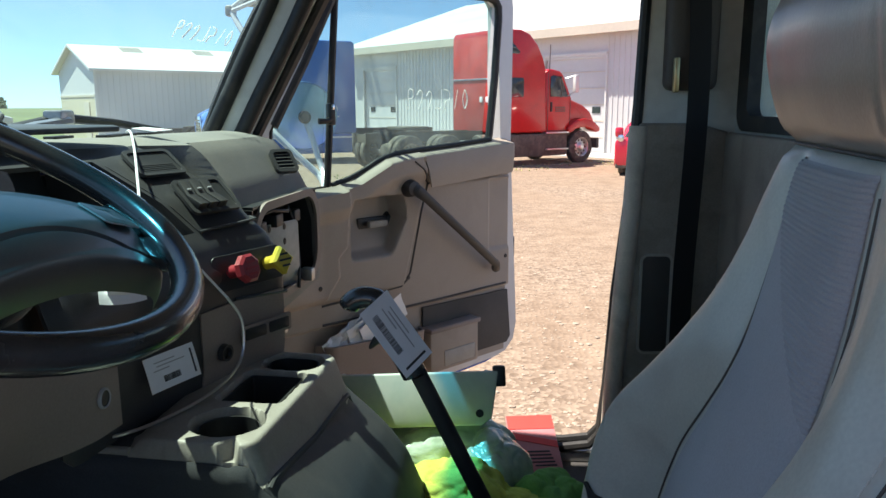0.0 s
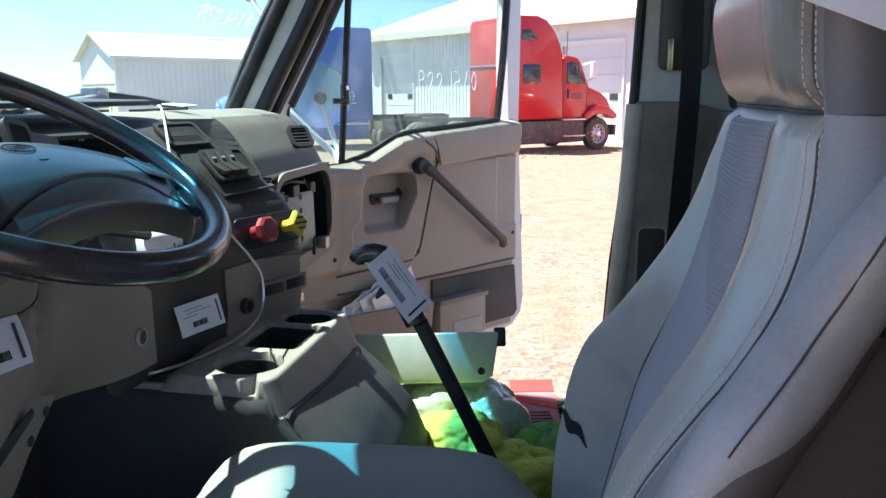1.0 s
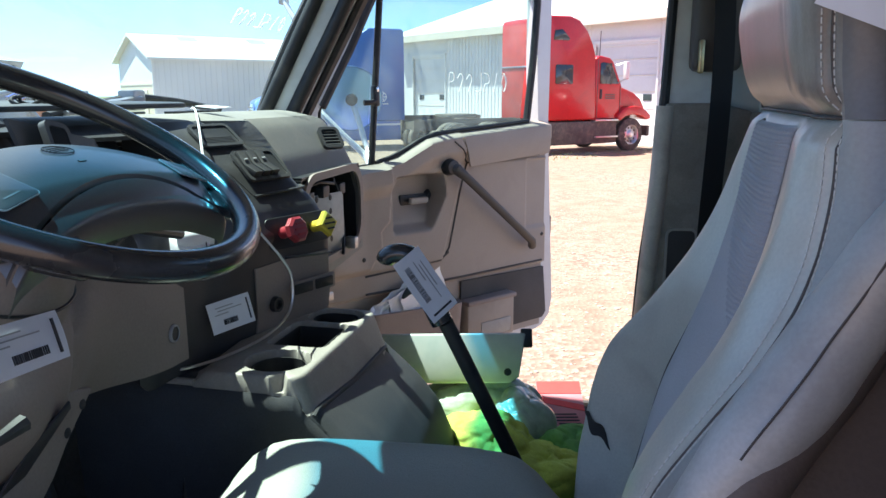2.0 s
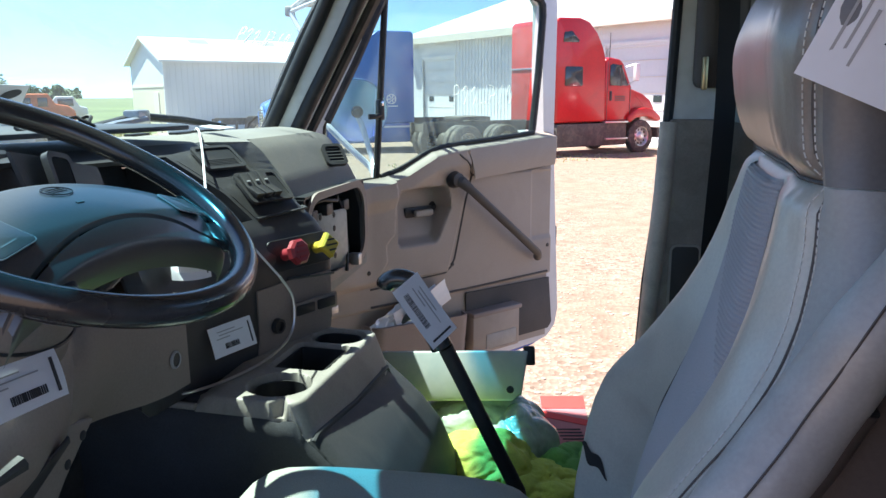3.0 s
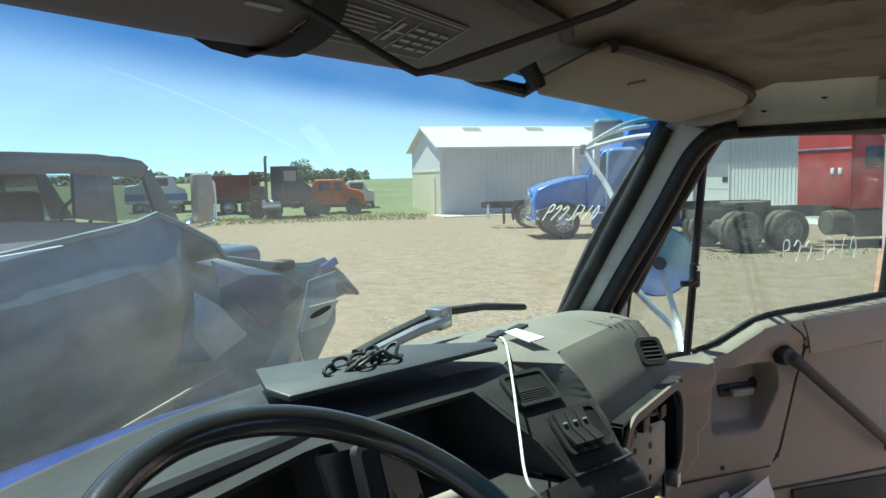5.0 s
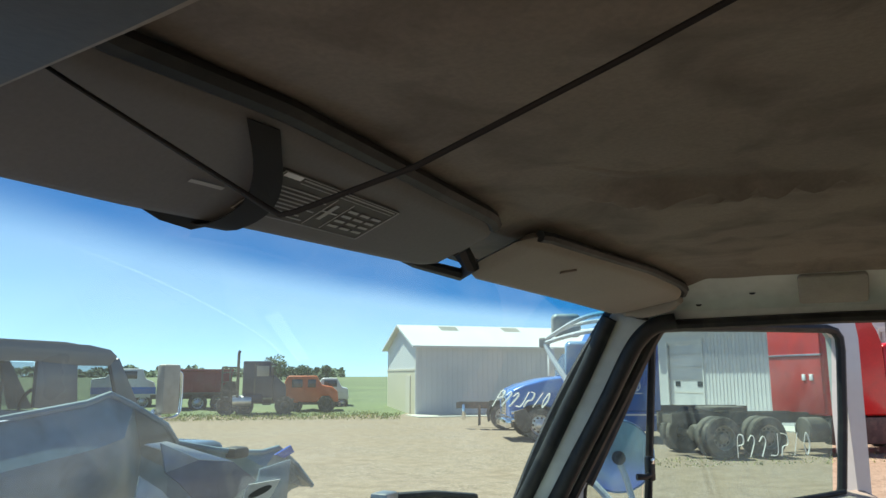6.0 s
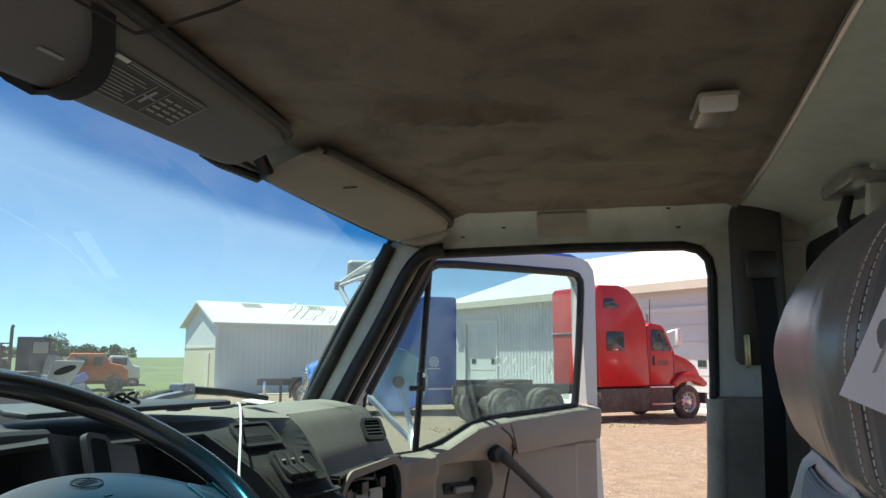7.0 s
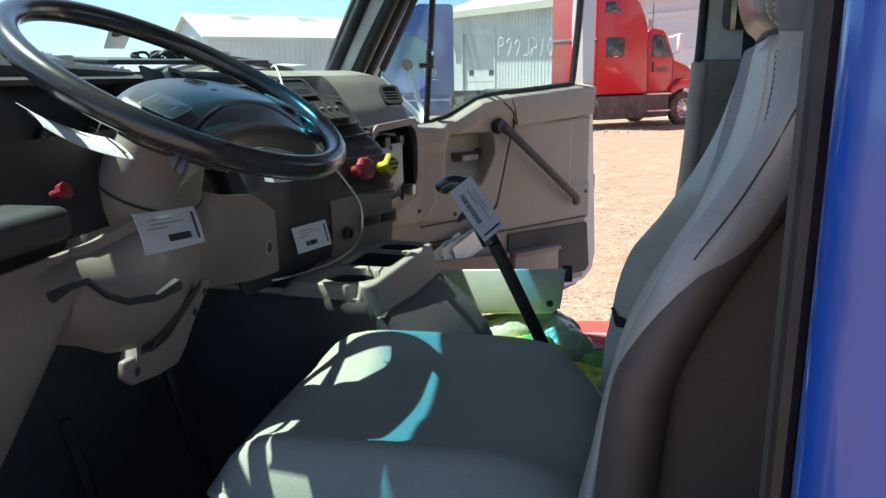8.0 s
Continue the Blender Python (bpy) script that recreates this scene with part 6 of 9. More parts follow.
part("box_lid", box(0.648, 0.890, 1.085, 1.104, 0.014, 0.070, 0.006, m=DM), M_TANDARK, ash)
bar = part("grab_bar", tube([dp(0.575, 1.600, 0.040), dp(0.590, 1.586, 0.075), dp(0.62, 1.560, 0.085), dp(0.80, 1.415, 0.085), dp(0.955, 1.292, 0.080), dp(0.985, 1.268, 0.050)], [0.022, 0.020, 0.0155, 0.0145, 0.015, 0.017], 12), M_SHELLBACK, door, "dark brown diagonal grab bar")
part("bar_socket", lathe([(0.030, 0), (0.030, 0.02), (0.024, 0.045), (0, 0.05)], 18, m=DM @ Matrix.Translation((0.578, 1.594, 0.028))), M_BLACK, bar)
def groove(points, r=0.0034):
    out = []
    for (xa, ya), (xb, yb) in zip(points, points[1:]):
        k = max(2, int(math.hypot(xb - xa, yb - ya) / 0.012))
        out += [(xa + (xb - xa) * i / k, ya + (yb - ya) * i / k) for i in range(k)]
    out.append(points[-1])
    pts = []
    for x, y in out:
        p = panel_point((x - 0.055) / 1.05, min(0.985, (y - 0.925) / (lerp(x, BX, BZ) - 0.925)))
        pts.append(p + DM.to_3x3() @ Vector((0, 0, 0.0005)))
    part("panel_groove", tube(pts, r, 6), M_DOORDARK, door)


groove([(0.672, 1.60), (0.655, 1.55), (0.640, 1.50), (0.605, 1.36), (0.592, 1.31), (0.575, 1.283), (0.545, 1.270), (0.42, 1.262), (0.24, 1.256)])
groove([(0.672, 1.600), (0.70, 1.604), (0.80, 1.607), (1.04, 1.612)])
groove([(0.590, 1.680), (0.625, 1.655), (0.672, 1.603)], 0.003)
groove([(0.24, 1.196), (0.45, 1.193), (0.70, 1.193), (1.06, 1.196)], 0.0042)
part("belt_seal", tube(curve_through([dp(x, lerp(x, BX, BZ) + 0.002, 0.014) for x in (0.30, 0.36, 0.42, 0.48, 0.54, 0.62, 0.72, 0.85, 0.985)], 4), 0.008, 8), M_RUBBER, door, "black rubber belt seal under the glass")
part("handle_pivot", lathe([(0, 0.026), (0.016, 0.024), (0.026, 0.012), (0.030, 0.0)], 20, m=DM @ Matrix.Translation((0.548, 1.480, -0.052)) @ Matrix.Diagonal((0.8, 1.25, 1.0, 1.0))), M_INK, door, "black handle pivot housing")
hd = part("inner_handle", box(0.450, 0.525, 1.470, 1.492, -0.020, 0.000, 0.006, m=DM), M_CONSOLE, door, "grey inner door lever")
part("handle_cup", box(0.425, 0.545, 1.462, 1.500, -0.060, -0.030, 0.004, m=DM), M_BLACK, hd)
for x, y in ((0.583, 1.292), (0.384, 1.288), (0.215, 1.322), (1.06, 1.30)):
    part("screw", lathe([(0, 0.004), (0.006, 0.003), (0.008, 0.0)], 10, m=Matrix.Translation(panel_point((x - 0.055) / 1.05, (y - 0.925) / (lerp(x, BX, BZ) - 0.925))) @ DM.to_3x3().to_4x4()), M_BLACK, door)
part("check_strap", box(0.06, 0.12, 1.20, 1.23, -0.01, 0.03, 0.004, m=DM), M_STEEL, door)
for z in (1.05, 1.50):
    part("hinge", box(-0.03, 0.06, z, z + 0.09, -0.06, -0.02, 0.008, m=DM), M_WHITE, door)
part("latch_hole", box(1.13, 1.148, 1.28, 1.36, -0.035, -0.005, 0.004, m=DM), M_BLACK, door)
part("latch_hole", box(1.122, 1.130, 1.66, 1.70, -0.035, -0.010, 0.004, m=DM), M_BLACK, door)

# papers in the pocket
for i, (x, a, h) in enumerate(((0.32, 10, 0.070), (0.41, 6, 0.10), (0.45, 12, 0.095))):
    m = DM @ Matrix.Translation((x, 1.150 + 0.012 * i, 0.050 + 0.006 * i)) @ Matrix.Rotation(radians(a + 16), 4, "Z")
    pp = part("crumpled_paper", sheet(lambda u, v: m @ Vector(((u - 0.5) * 0.19, (v - 0.5) * h, (0.020 if i == 0 else 0.006) * noise.noise((u * (7 if i == 0 else 2.5) + i * 3, v * 4, i)) + 0.012 * (v - 0.5) * i)), 18, 12, 0.001), M_PAPER)
    tagged(pp, "crumpled white paper sticking out of the door pocket", "paper", group="papers in the door pocket")

# chalk marks on the glass: plain strokes
def chalk(points, parent, name="chalk_stroke"):
    part(name, tube(points, 0.0026, 6, flat=0.4), M_CHALK, parent)


# mirror on the outside of the door
# pale blue base stands in for the reflection in the spot mirror
M_SPOT = surface("convex_mirror", (0.62, 0.78, 0.92), 0.42, 1.0, vary=0.05, bump=0)
mir = thing("truck_mirror", "door mirror on chrome tube brackets with a round lower spot mirror", "mirror")


mm = axes((-0.735, 2.93, 2.075), (0.93, 0.36, 0), (0.05, -0.1, 1))
# blue of the mirror head is a painted reflection of the cab paint
M_MIRRORBACK = surface("mirror_blue_with_reflection", (0.10, 0.26, 0.50), 0.3, vary=0.1, fine=60, coarse=6, bump=0.05, coat=0.4, stain=(0.32, 0.36, 0.38), stain_amount=0.4)
M_BRIGHTTUBE = surface("bright_steel_tube", (0.72, 0.73, 0.74), 0.38, 0.25, vary=0.1, fine=60, coarse=8, bump=0.05)
part("mirror_head", prism(rounded(-0.055, 0.055, -0.19, 0.13, 0.02), 0.07, 0.014, 3, m=mm @ Matrix.Translation((0, 0, -0.055))), M_MIRRORBACK, mir, "mirror head with a blue reflection put into its colour")
part("mirror_cap", prism(rounded(-0.058, 0.052, -0.045, 0.045, 0.02), 0.09, 0.016, 3, m=axes((-0.805, 3.00, 2.272), (0.93, 0.36, 0), (0.03, -0.1, 1)) @ Matrix.Translation((0, 0, -0.06))), M_PLATE, mir, "grey-brown mirror motor cap")
sm = axes((-0.560, 2.715, 1.822), (0.93, 0.36, 0), (0.05, -0.1, 1))
spot = part("spot_mirror", lathe([(0.112, -0.02), (0.118, 0.0), (0.113, 0.007), (0.104, 0.009), (0.06, 0.020), (0, 0.027)], 40, m=sm), M_SPOT, mir, "round spot mirror, pale blue reflection put into its colour")
part("rim_ring", lathe([(0.112, 0.004), (0.119, 0.008), (0.119, -0.004), (0.112, -0.004)], 40, m=sm), M_MIRRORBACK, spot, "blue rim ring")
part("hub", lathe([(0.022, 0.022), (0.022, 0.034), (0.014, 0.040), (0, 0.040)], 18, m=sm), M_BLACK, spot, "black centre boss")
for pts, r in ((((-0.876, 2.936, 2.212), (-0.80, 2.88, 2.245), (-0.69, 2.79, 2.280), (-0.56, 2.66, 2.288), (-0.40, 2.50, 2.275)), 0.0085),
               (((-0.870, 2.93, 2.204), (-0.76, 2.84, 2.222), (-0.62, 2.70, 2.232), (-0.42, 2.50, 2.225)), 0.0085),
               (((-0.79, 2.89, 2.250), (-0.72, 2.84, 2.264), (-0.60, 2.73, 2.268)), 0.007),
               (((-0.872, 2.93, 2.20), (-0.825, 2.90, 2.13), (-0.765, 2.87, 2.05), (-0.70, 2.80, 1.94), (-0.62, 2.72, 1.82)), 0.0105),
               (((-0.62, 2.72, 1.86), (-0.545, 2.70, 1.79), (-0.50, 2.66, 1.68), (-0.475, 2.63, 1.628), (-0.44, 2.52, 1.56)), 0.0105),
               (((-0.69, 2.68, 1.80), (-0.646, 2.64, 1.767), (-0.56, 2.63, 1.685), (-0.485, 2.63, 1.612), (-0.44, 2.52, 1.55)), 0.0115)):
    part("bracket_tube", tube(curve_through(pts, 4), r, 8), M_BRIGHTTUBE, mir)
part("arm_joint", box(-0.895, -0.858, 2.92, 2.955, 2.185, 2.225, 0.008), M_PLATE, mir, "dull bracket joint")
part("bracket_bolt", lathe([(0.014, 0), (0.014, 0.012), (0, 0.014)], 10, m=axes((-0.462, 2.304, 1.974), (1, 0, 0), (0, 0, 1))), M_BLACK, mir)

# chalk lot mark on the door glass, as plain strokes
glass = [o for o in door.children if o.name.startswith("pane")][0]
STROKES = (((0.2, 0.0), (0.25, 0.9), (0.75, 0.95), (0.8, 0.6), (0.25, 0.5)), ((0.1, 0.7), (0.5, 0.95), (0.8, 0.7), (0.3, 0.0)), ((0.1, 0.65), (0.5, 0.9), (0.8, 0.65), (0.35, 0.0)), ((0.9, 1.0), (0.85, 0.1), (0.1, 0.05)),
           ((0.1, 1.0), (0.7, 0.9), (0.8, 0.5), (0.25, 0.4), (0.1, 0.0)), ((0.7, 1.0), (0.3, 0.0)), ((0.2, 0.5), (0.5, 1.0), (0.85, 0.5), (0.5, 0.0), (0.2, 0.5)))
for k, pts in enumerate(STROKES):
    chalk(curve_through([dp(0.630 + 0.0415 * (k + 0.85 * a), 1.845 + 0.066 * b, -0.0265) for a, b in pts], 4), glass)


# ---- big white building behind the red truck ----
BM_ = axes((-6.4, 39.6, 0), (0.716, -0.698, 0), (0.698, 0.716, 0))    # local x along its front, y into it
bld = thing("metal_building", "large white corrugated steel shop with overhead doors", "building", BM_)
EAVE, LEN, X0 = 4.75, 34.0, -1.5


def door_gap(x, z):
    return (-0.40 < x < 2.33 or 12.1 < x < 15.1) and z < 3.75


for x0, x1, z0, z1 in ((X0, -0.40, 0, EAVE), (-0.40, 2.33, 3.75, EAVE), (2.33, 12.1, 0, EAVE), (12.1, 15.1, 3.75, EAVE), (15.1, LEN, 0, EAVE)):
    part("wall", box(x0, x1, 0.0, 0.2, z0 - 0.1, z1), M_SIDING, bld)
part("end_wall", prism([(0, -0.1), (18, -0.1), (18, EAVE), (9, EAVE + 3.0), (0, EAVE)], 0.2, m=axes((X0, 0, 0), (0, 1, 0), (0, 0, 1))), M_SIDING, bld)
ribs = bmesh.new()
x = 2.42
while x < LEN:
    if not door_gap(x, 1) and not door_gap(x + 0.1, 1):
        box(x, x + 0.06, -0.018, 0.0, 0.0, EAVE - 0.05, bm=ribs)
    x += 0.24
tagged(part("siding_ribs", ribs, M_SIDING, bld), kind="stuff")
part("roof", prism([(-0.62, EAVE - 0.08), (-0.62, EAVE + 0.06), (9, EAVE + 3.15), (18.6, EAVE + 0.06), (18.6, EAVE - 0.08), (9, EAVE + 2.98)], LEN - X0 + 1.0, m=axes((X0 - 0.5, 0, 0), (0, 1, 0), (0, 0, 1))), M_ROOF, bld, "white steel roof")
part("eave_trim", box(X0 - 0.5, LEN, -0.66, -0.60, EAVE - 0.28, EAVE + 0.05), M_TRIM, bld, "beige eave fascia")
part("eave_soffit", box(X0 - 0.4, LEN, -0.60, 0.0, EAVE - 0.16, EAVE - 0.10), M_TRIM, bld)
for a, b in ((-0.40, 2.33), (12.1, 15.1)):
    d = part("overhead_door", box(a, b, 0.10, 0.16, 0, 3.75), M_SIDING, bld, "white sectional overhead door")
    for i in range(1, 6):
        part("panel_joint", box(a, b, 0.085, 0.11, 3.75 * i / 6 - 0.015, 3.75 * i / 6 + 0.015), M_TRIM, d)
    for k in (0.15, 0.78):
        part("window_light", box(a + (b - a) * k, a + (b - a) * k + 0.38, 0.08, 0.10, 1.55, 1.80), M_DARKGLASS, d)
    for p in (a - 0.07, b):
        part("door_jamb", box(p, p + 0.07, -0.06, 0.1, 0, 3.8), M_ROOF, d)
    part("door_head", box(a - 0.07, b + 0.07, -0.06, 0.1, 3.75, 3.85), M_ROOF, d)
part("concrete_apron", box(X0, LEN, -2.2, 0.0, -0.2, 0.035), surface("pale_concrete", (0.48, 0.46, 0.42), 0.9, vary=0.1, fine=20, coarse=0.6, bump=0.2), bld, "pale concrete apron")

# ---- white shed ----
SM_ = axes((-19.35, 35.85, 0), (0.707, 0.707, 0), (-0.707, 0.707, 0))
shed = thing("steel_shed", "white metal shed with tan lower gable and grey roof skylights", "shed", SM_)
SW, SL, SE, SR = 6.2, 24.0, 3.70, 4.92
part("wall_long", box(0, SL, 0, 0.15, -0.1, SE), M_SIDING, shed)
part("gable_lower", box(-0.02, 0.15, 0.15, SW, -0.1, 2.4), M_SHEDTAN, shed, "tan lower gable siding")
part("gable_upper", prism([(0.0, 2.4), (SW, 2.4), (SW, SE), (SW / 2, SR), (0.0, SE)], 0.15, m=axes((0.15, 0, 0), (0, 1, 0), (0, 0, 1)) @ Matrix.Translation((0, 0, -0.15))), M_SIDING, shed)
part("gable_band", box(-0.05, 0.0, 0, SW, 2.36, 2.46), M_TRIM, shed)
part("wall_rear", box(0, SL, SW - 0.15, SW, -0.1, SE), M_SIDING, shed)
rf = part("roof", prism([(-0.35, SE - 0.12), (-0.35, SE), (SW / 2, SR + 0.12), (SW + 0.35, SE), (SW + 0.35, SE - 0.12), (SW / 2, SR)], SL + 0.6, m=axes((-0.3, 0, 0), (0, 1, 0), (0, 0, 1))), M_ROOF, shed, "white ribbed roof")
part("corner_trim", box(-0.04, 0.10, -0.04, 0.06, 0, SE), M_ROOF, shed)
part("side_door", box(-0.06, 0.02, 1.0, 1.9, 0, 2.1), M_TRIM, shed, "tan walk door")
slope_ = math.atan2(SR - SE, SW / 2)
for x in (2.2, 6.2, 10.2, 14.2, 18.2):
    part("skylight", box(x, x + 1.1, 0.0, 2.6, 0.0, 0.05, m=Matrix.Translation((0, 0.55, SE + 0.13 + 0.40 * math.tan(slope_))) @ Matrix.Rotation(slope_, 4, "X")), M_SKYLIGHT, shed, "grey translucent roof panel")
sr = bmesh.new()
x = 0.3
while x < SL:
    box(x, x + 0.05, -0.02, 0.0, 0, SE - 0.05, bm=sr)
    x += 0.3
tagged(part("siding_ribs", sr, M_SIDING, shed), kind="stuff")
part("shed_pad", box(-0.6, SL, -2.5, 0, -0.2, 0.03), surface("pale_gravel_pad", (0.5, 0.48, 0.42), 0.95, vary=0.15, fine=30, coarse=1, bump=0.3), shed, "pale worn ground along the shed")


# ---- wheels for the trucks ----
def truck_wheel(parent, m, r=0.52, w=0.27, dual=False, rim=M_ALU, label="dusty truck wheel"):
    """Axle along local Z, outer face at z = 0."""
    wh = part("wheel", lathe([(r * 0.60, 0.0), (r * 0.80, -0.008), (r * 0.95, -0.02), (r, -0.05), (r, -w + 0.05), (r * 0.95, -w + 0.01), (r * 0.60, -w)], 40, m=m), M_TYRE, parent, label)
    part("rim", lathe([(r * 0.61, -0.005), (r * 0.56, -0.02), (r * 0.54, -0.05), (r * 0.50, -0.09 if not dual else -0.13), (r * 0.30, -0.06 if not dual else -0.15), (r * 0.24, -0.02), (r * 0.13, 0.0), (0, 0.01)], 32, m=m), rim, wh)
    for i in range(10):
        a = 2 * math.pi * i / 10
        part("hand_hole", lathe([(0, 0.002), (0.036, 0.002), (0.04, 0.0)], 10, m=m @ Matrix.Translation((r * 0.42 * math.cos(a), r * 0.42 * math.sin(a), -0.072 if not dual else -0.138))), M_CHASSIS, wh)
    treads = bmesh.new()
    for i in range(44):
        a = 2 * math.pi * i / 44
        for zz in (-w * 0.3, -w * 0.72):
            box(r - 0.004, r + 0.008, -0.022, 0.022, zz - w * 0.13, zz + w * 0.13, bm=treads, m=m @ Matrix.Rotation(a, 4, "Z"))
    part("tread", treads, M_TYRE, wh)
    if dual:
        part("inner_tyre", lathe([(r * 0.60, -w - 0.05), (r * 0.95, -w - 0.07), (r, -w - 0.10), (r, -2 * w - 0.02), (r * 0.95, -2 * w - 0.05), (r * 0.6, -2 * w - 0.06)], 36, m=m), M_TYRE, wh)
    return wh


NEAR = Matrix.Rotation(radians(90), 4, "X")     # local z towards -y


# ---- red sleeper truck ----
RT = axes((3.05, 24.7, 0), (0.78, 0.62, 0), (-0.62, 0.78, 0))
rt = thing("semi_truck", "bright red sleeper semi truck with a bare rear frame", "truck", RT)
W = 2.42
part("sleeper", prism([(-3.50, 1.02), (-3.50, 3.98), (-3.42, 4.08), (-2.60, 4.10), (-2.25, 3.98), (-1.92, 3.68), (-1.70, 3.30), (-1.58, 2.98), (-1.52, 1.02)], W - 0.1, 0.07, 3, m=axes((0, W - 0.05, 0), (1, 0, 0), (0, 0, 1))), M_RED, rt, "red tall sleeper box")
part("sleeper_back", prism(rounded(0.12, W - 0.12, 1.08, 3.9, 0.08), 0.02, 0.006, m=axes((-3.505, 0, 0), (0, 1, 0), (0, 0, 1)) @ Matrix.Translation((0, 0, -0.02))), M_REDDULL, rt, "scuffed faded red rear wall")
part("back_rail", box(-3.56, -3.51, 0.1, W - 0.1, 2.62, 2.67, 0.01), M_ALU, rt)
for yy in (0.45, 0.75):
    part("back_lamp", box(-3.56, -3.52, yy, yy + 0.13, 1.95, 2.12, 0.01), M_PAPER, rt)
part("cab", prism([(-1.55, 1.02), (-1.55, 2.90), (-1.35, 2.98), (-0.95, 2.92), (-0.80, 2.80), (-0.42, 2.06), (-0.40, 1.02)], W - 0.16, 0.06, 3, m=axes((0, W - 0.08, 0), (1, 0, 0), (0, 0, 1))), M_RED, rt, "red cab")
part("hood", prism([(-0.42, 1.10), (-0.42, 2.06), (-0.20, 2.02), (0.30, 1.86), (0.62, 1.66), (0.80, 1.40), (0.84, 1.05), (0.74, 1.02), (0.66, 1.06), (0.50, 1.15), (0.30, 1.19), (0.0, 1.20), (-0.30, 1.18), (-0.40, 1.12)], W - 0.50, 0.10, 4, m=axes((0, W - 0.25, 0), (1, 0, 0), (0, 0, 1))), M_RED, rt, "red sloping hood")
for y0, y1 in ((-0.02, 0.55), (W - 0.55, W + 0.02)):
    part("fender", prism([(-0.62, 1.02), (-0.62, 1.16), (-0.40, 1.32), (-0.20, 1.40), (0.10, 1.44), (0.40, 1.40), (0.62, 1.28), (0.82, 1.14), (0.84, 1.02), (0.70, 0.98), (0.60, 1.00), (0.42, 1.08), (0.20, 1.14), (0.0, 1.15), (-0.30, 1.10), (-0.45, 1.00), (-0.55, 0.98)], y1 - y0, 0.05, 3, m=axes((0, y1, 0), (1, 0, 0), (0, 0, 1))), M_RED, rt, "red front fender")
part("bumper", prism(rounded(-0.06, 0.06, 0.0, 0.34, 0.04), W - 0.1, 0.02, m=axes((0.80, W - 0.05, 0.45), (1, 0, 0), (0, 0, 1))), M_CHASSIS, rt, "dark bumper")


def side_pane(name, pts, label="", mat=M_DARKGLASS, out=0.012):
    return part(name, prism(pts, 0.02, 0.004, m=axes((0, 0.085 - out, 0), (1, 0, 0), (0, 0, 1))), mat, rt, label)


part("sleeper_window", prism(rounded(-3.18, -2.50, 2.10, 2.68, 0.06), 0.02, 0.005, m=axes((0, 0.050, 0), (1, 0, 0), (0, 0, 1))), M_DARKGLASS, rt, "dark square sleeper window")
part("upper_window", prism([(-3.28, 3.38), (-3.24, 3.66), (-2.95, 3.70), (-2.66, 3.44), (-2.70, 3.38)], 0.02, 0.005, m=axes((0, 0.050, 0), (1, 0, 0), (0, 0, 1))), M_DARKGLASS, rt, "dark wedge-shaped upper window")
dw_ = side_pane("door_window", [(-1.38, 2.12), (-1.38, 2.74), (-1.28, 2.78), (-0.92, 2.74), (-0.60, 2.12)], "cab door window")
part("window_post", box(-0.93, -0.90, 0.045, 0.085, 2.10, 2.76), M_CHASSIS, dw_)
for x0, x1, z0, z1 in ((-1.47, -1.455, 1.08, 2.86), (-0.50, -0.485, 1.10, 2.06), (-1.47, -0.49, 1.06, 1.075)):
    part("door_gap", box(x0, x1, 0.066, 0.09, z0, z1), M_CHASSIS, rt)
part("door_handle", box(-1.36, -1.28, 0.05, 0.085, 1.66, 1.96, 0.01), M_BLACK, rt, "black door handle")
for z in (1.78, 1.72, 1.66):
    part("door_sign", box(-1.14, -0.72, 0.062, 0.085, z, z + 0.03), M_CHASSIS, rt)
part("windscreen", prism([(-0.83, 2.78), (-0.45, 2.10), (-0.43, 2.12), (-0.80, 2.81)], W - 0.4, m=axes((0, W - 0.2, 0), (1, 0, 0), (0, 0, 1))), M_DARKGLASS, rt)
part("mirror_arm", tube([(-0.72, 0.06, 2.70), (-0.55, -0.16, 2.78), (-0.52, -0.18, 2.30), (-0.62, 0.06, 2.15)], 0.02, 6), M_ALU, rt)
part("mirror_head", box(-0.60, -0.44, -0.26, -0.12, 2.26, 2.80, 0.03), M_ROOF, rt, "white door mirror")
part("antenna", tube([(-1.45, 0.05, 2.9), (-1.47, 0.0, 3.7)], 0.012, 6), M_BLACK, rt)
part("fairing", prism(rounded(-3.45, -0.62, 0.28, 0.98, 0.08), 0.30, 0.03, m=axes((0, 0.34, 0), (1, 0, 0), (0, 0, 1))), M_CHASSIS, rt, "black lower side fairing")
for x0, x1, z in ((-1.60, -0.62, 0.98), (-1.55, -0.62, 0.46)):
    part("step_plate", box(x0, x1, -0.04, 0.20, z, z + 0.05, 0.01), M_ALU, rt, "bright step plate")
part("fuel_tank", lathe([(0.0, 0), (0.30, 0.0), (0.33, 0.03), (0.33, 1.1), (0.30, 1.13), (0, 1.13)], 24, m=axes((-2.9, 0.40, 0.66), (0, 0, 1), (0, 1, 0)).to_4x4()), M_CHASSIS, rt)
for y in (0.80, W - 0.90):
    part("frame_rail", box(-7.6, 0.7, y, y + 0.09, 0.82, 1.10), M_CHASSIS, rt, "dusty frame rail")
for x in (-7.5, -6.0, -4.4):
    part("cross_member", box(x, x + 0.12, 0.85, W - 0.85, 0.84, 1.06), M_CHASSIS, rt)
part("fifth_wheel", prism(rounded(-6.45, -5.45, 0.70, W - 0.70, 0.2), 0.10, 0.02, m=Matrix.Translation((0, 0, 1.16))), M_CHASSIS, rt, "dusty fifth wheel plate")
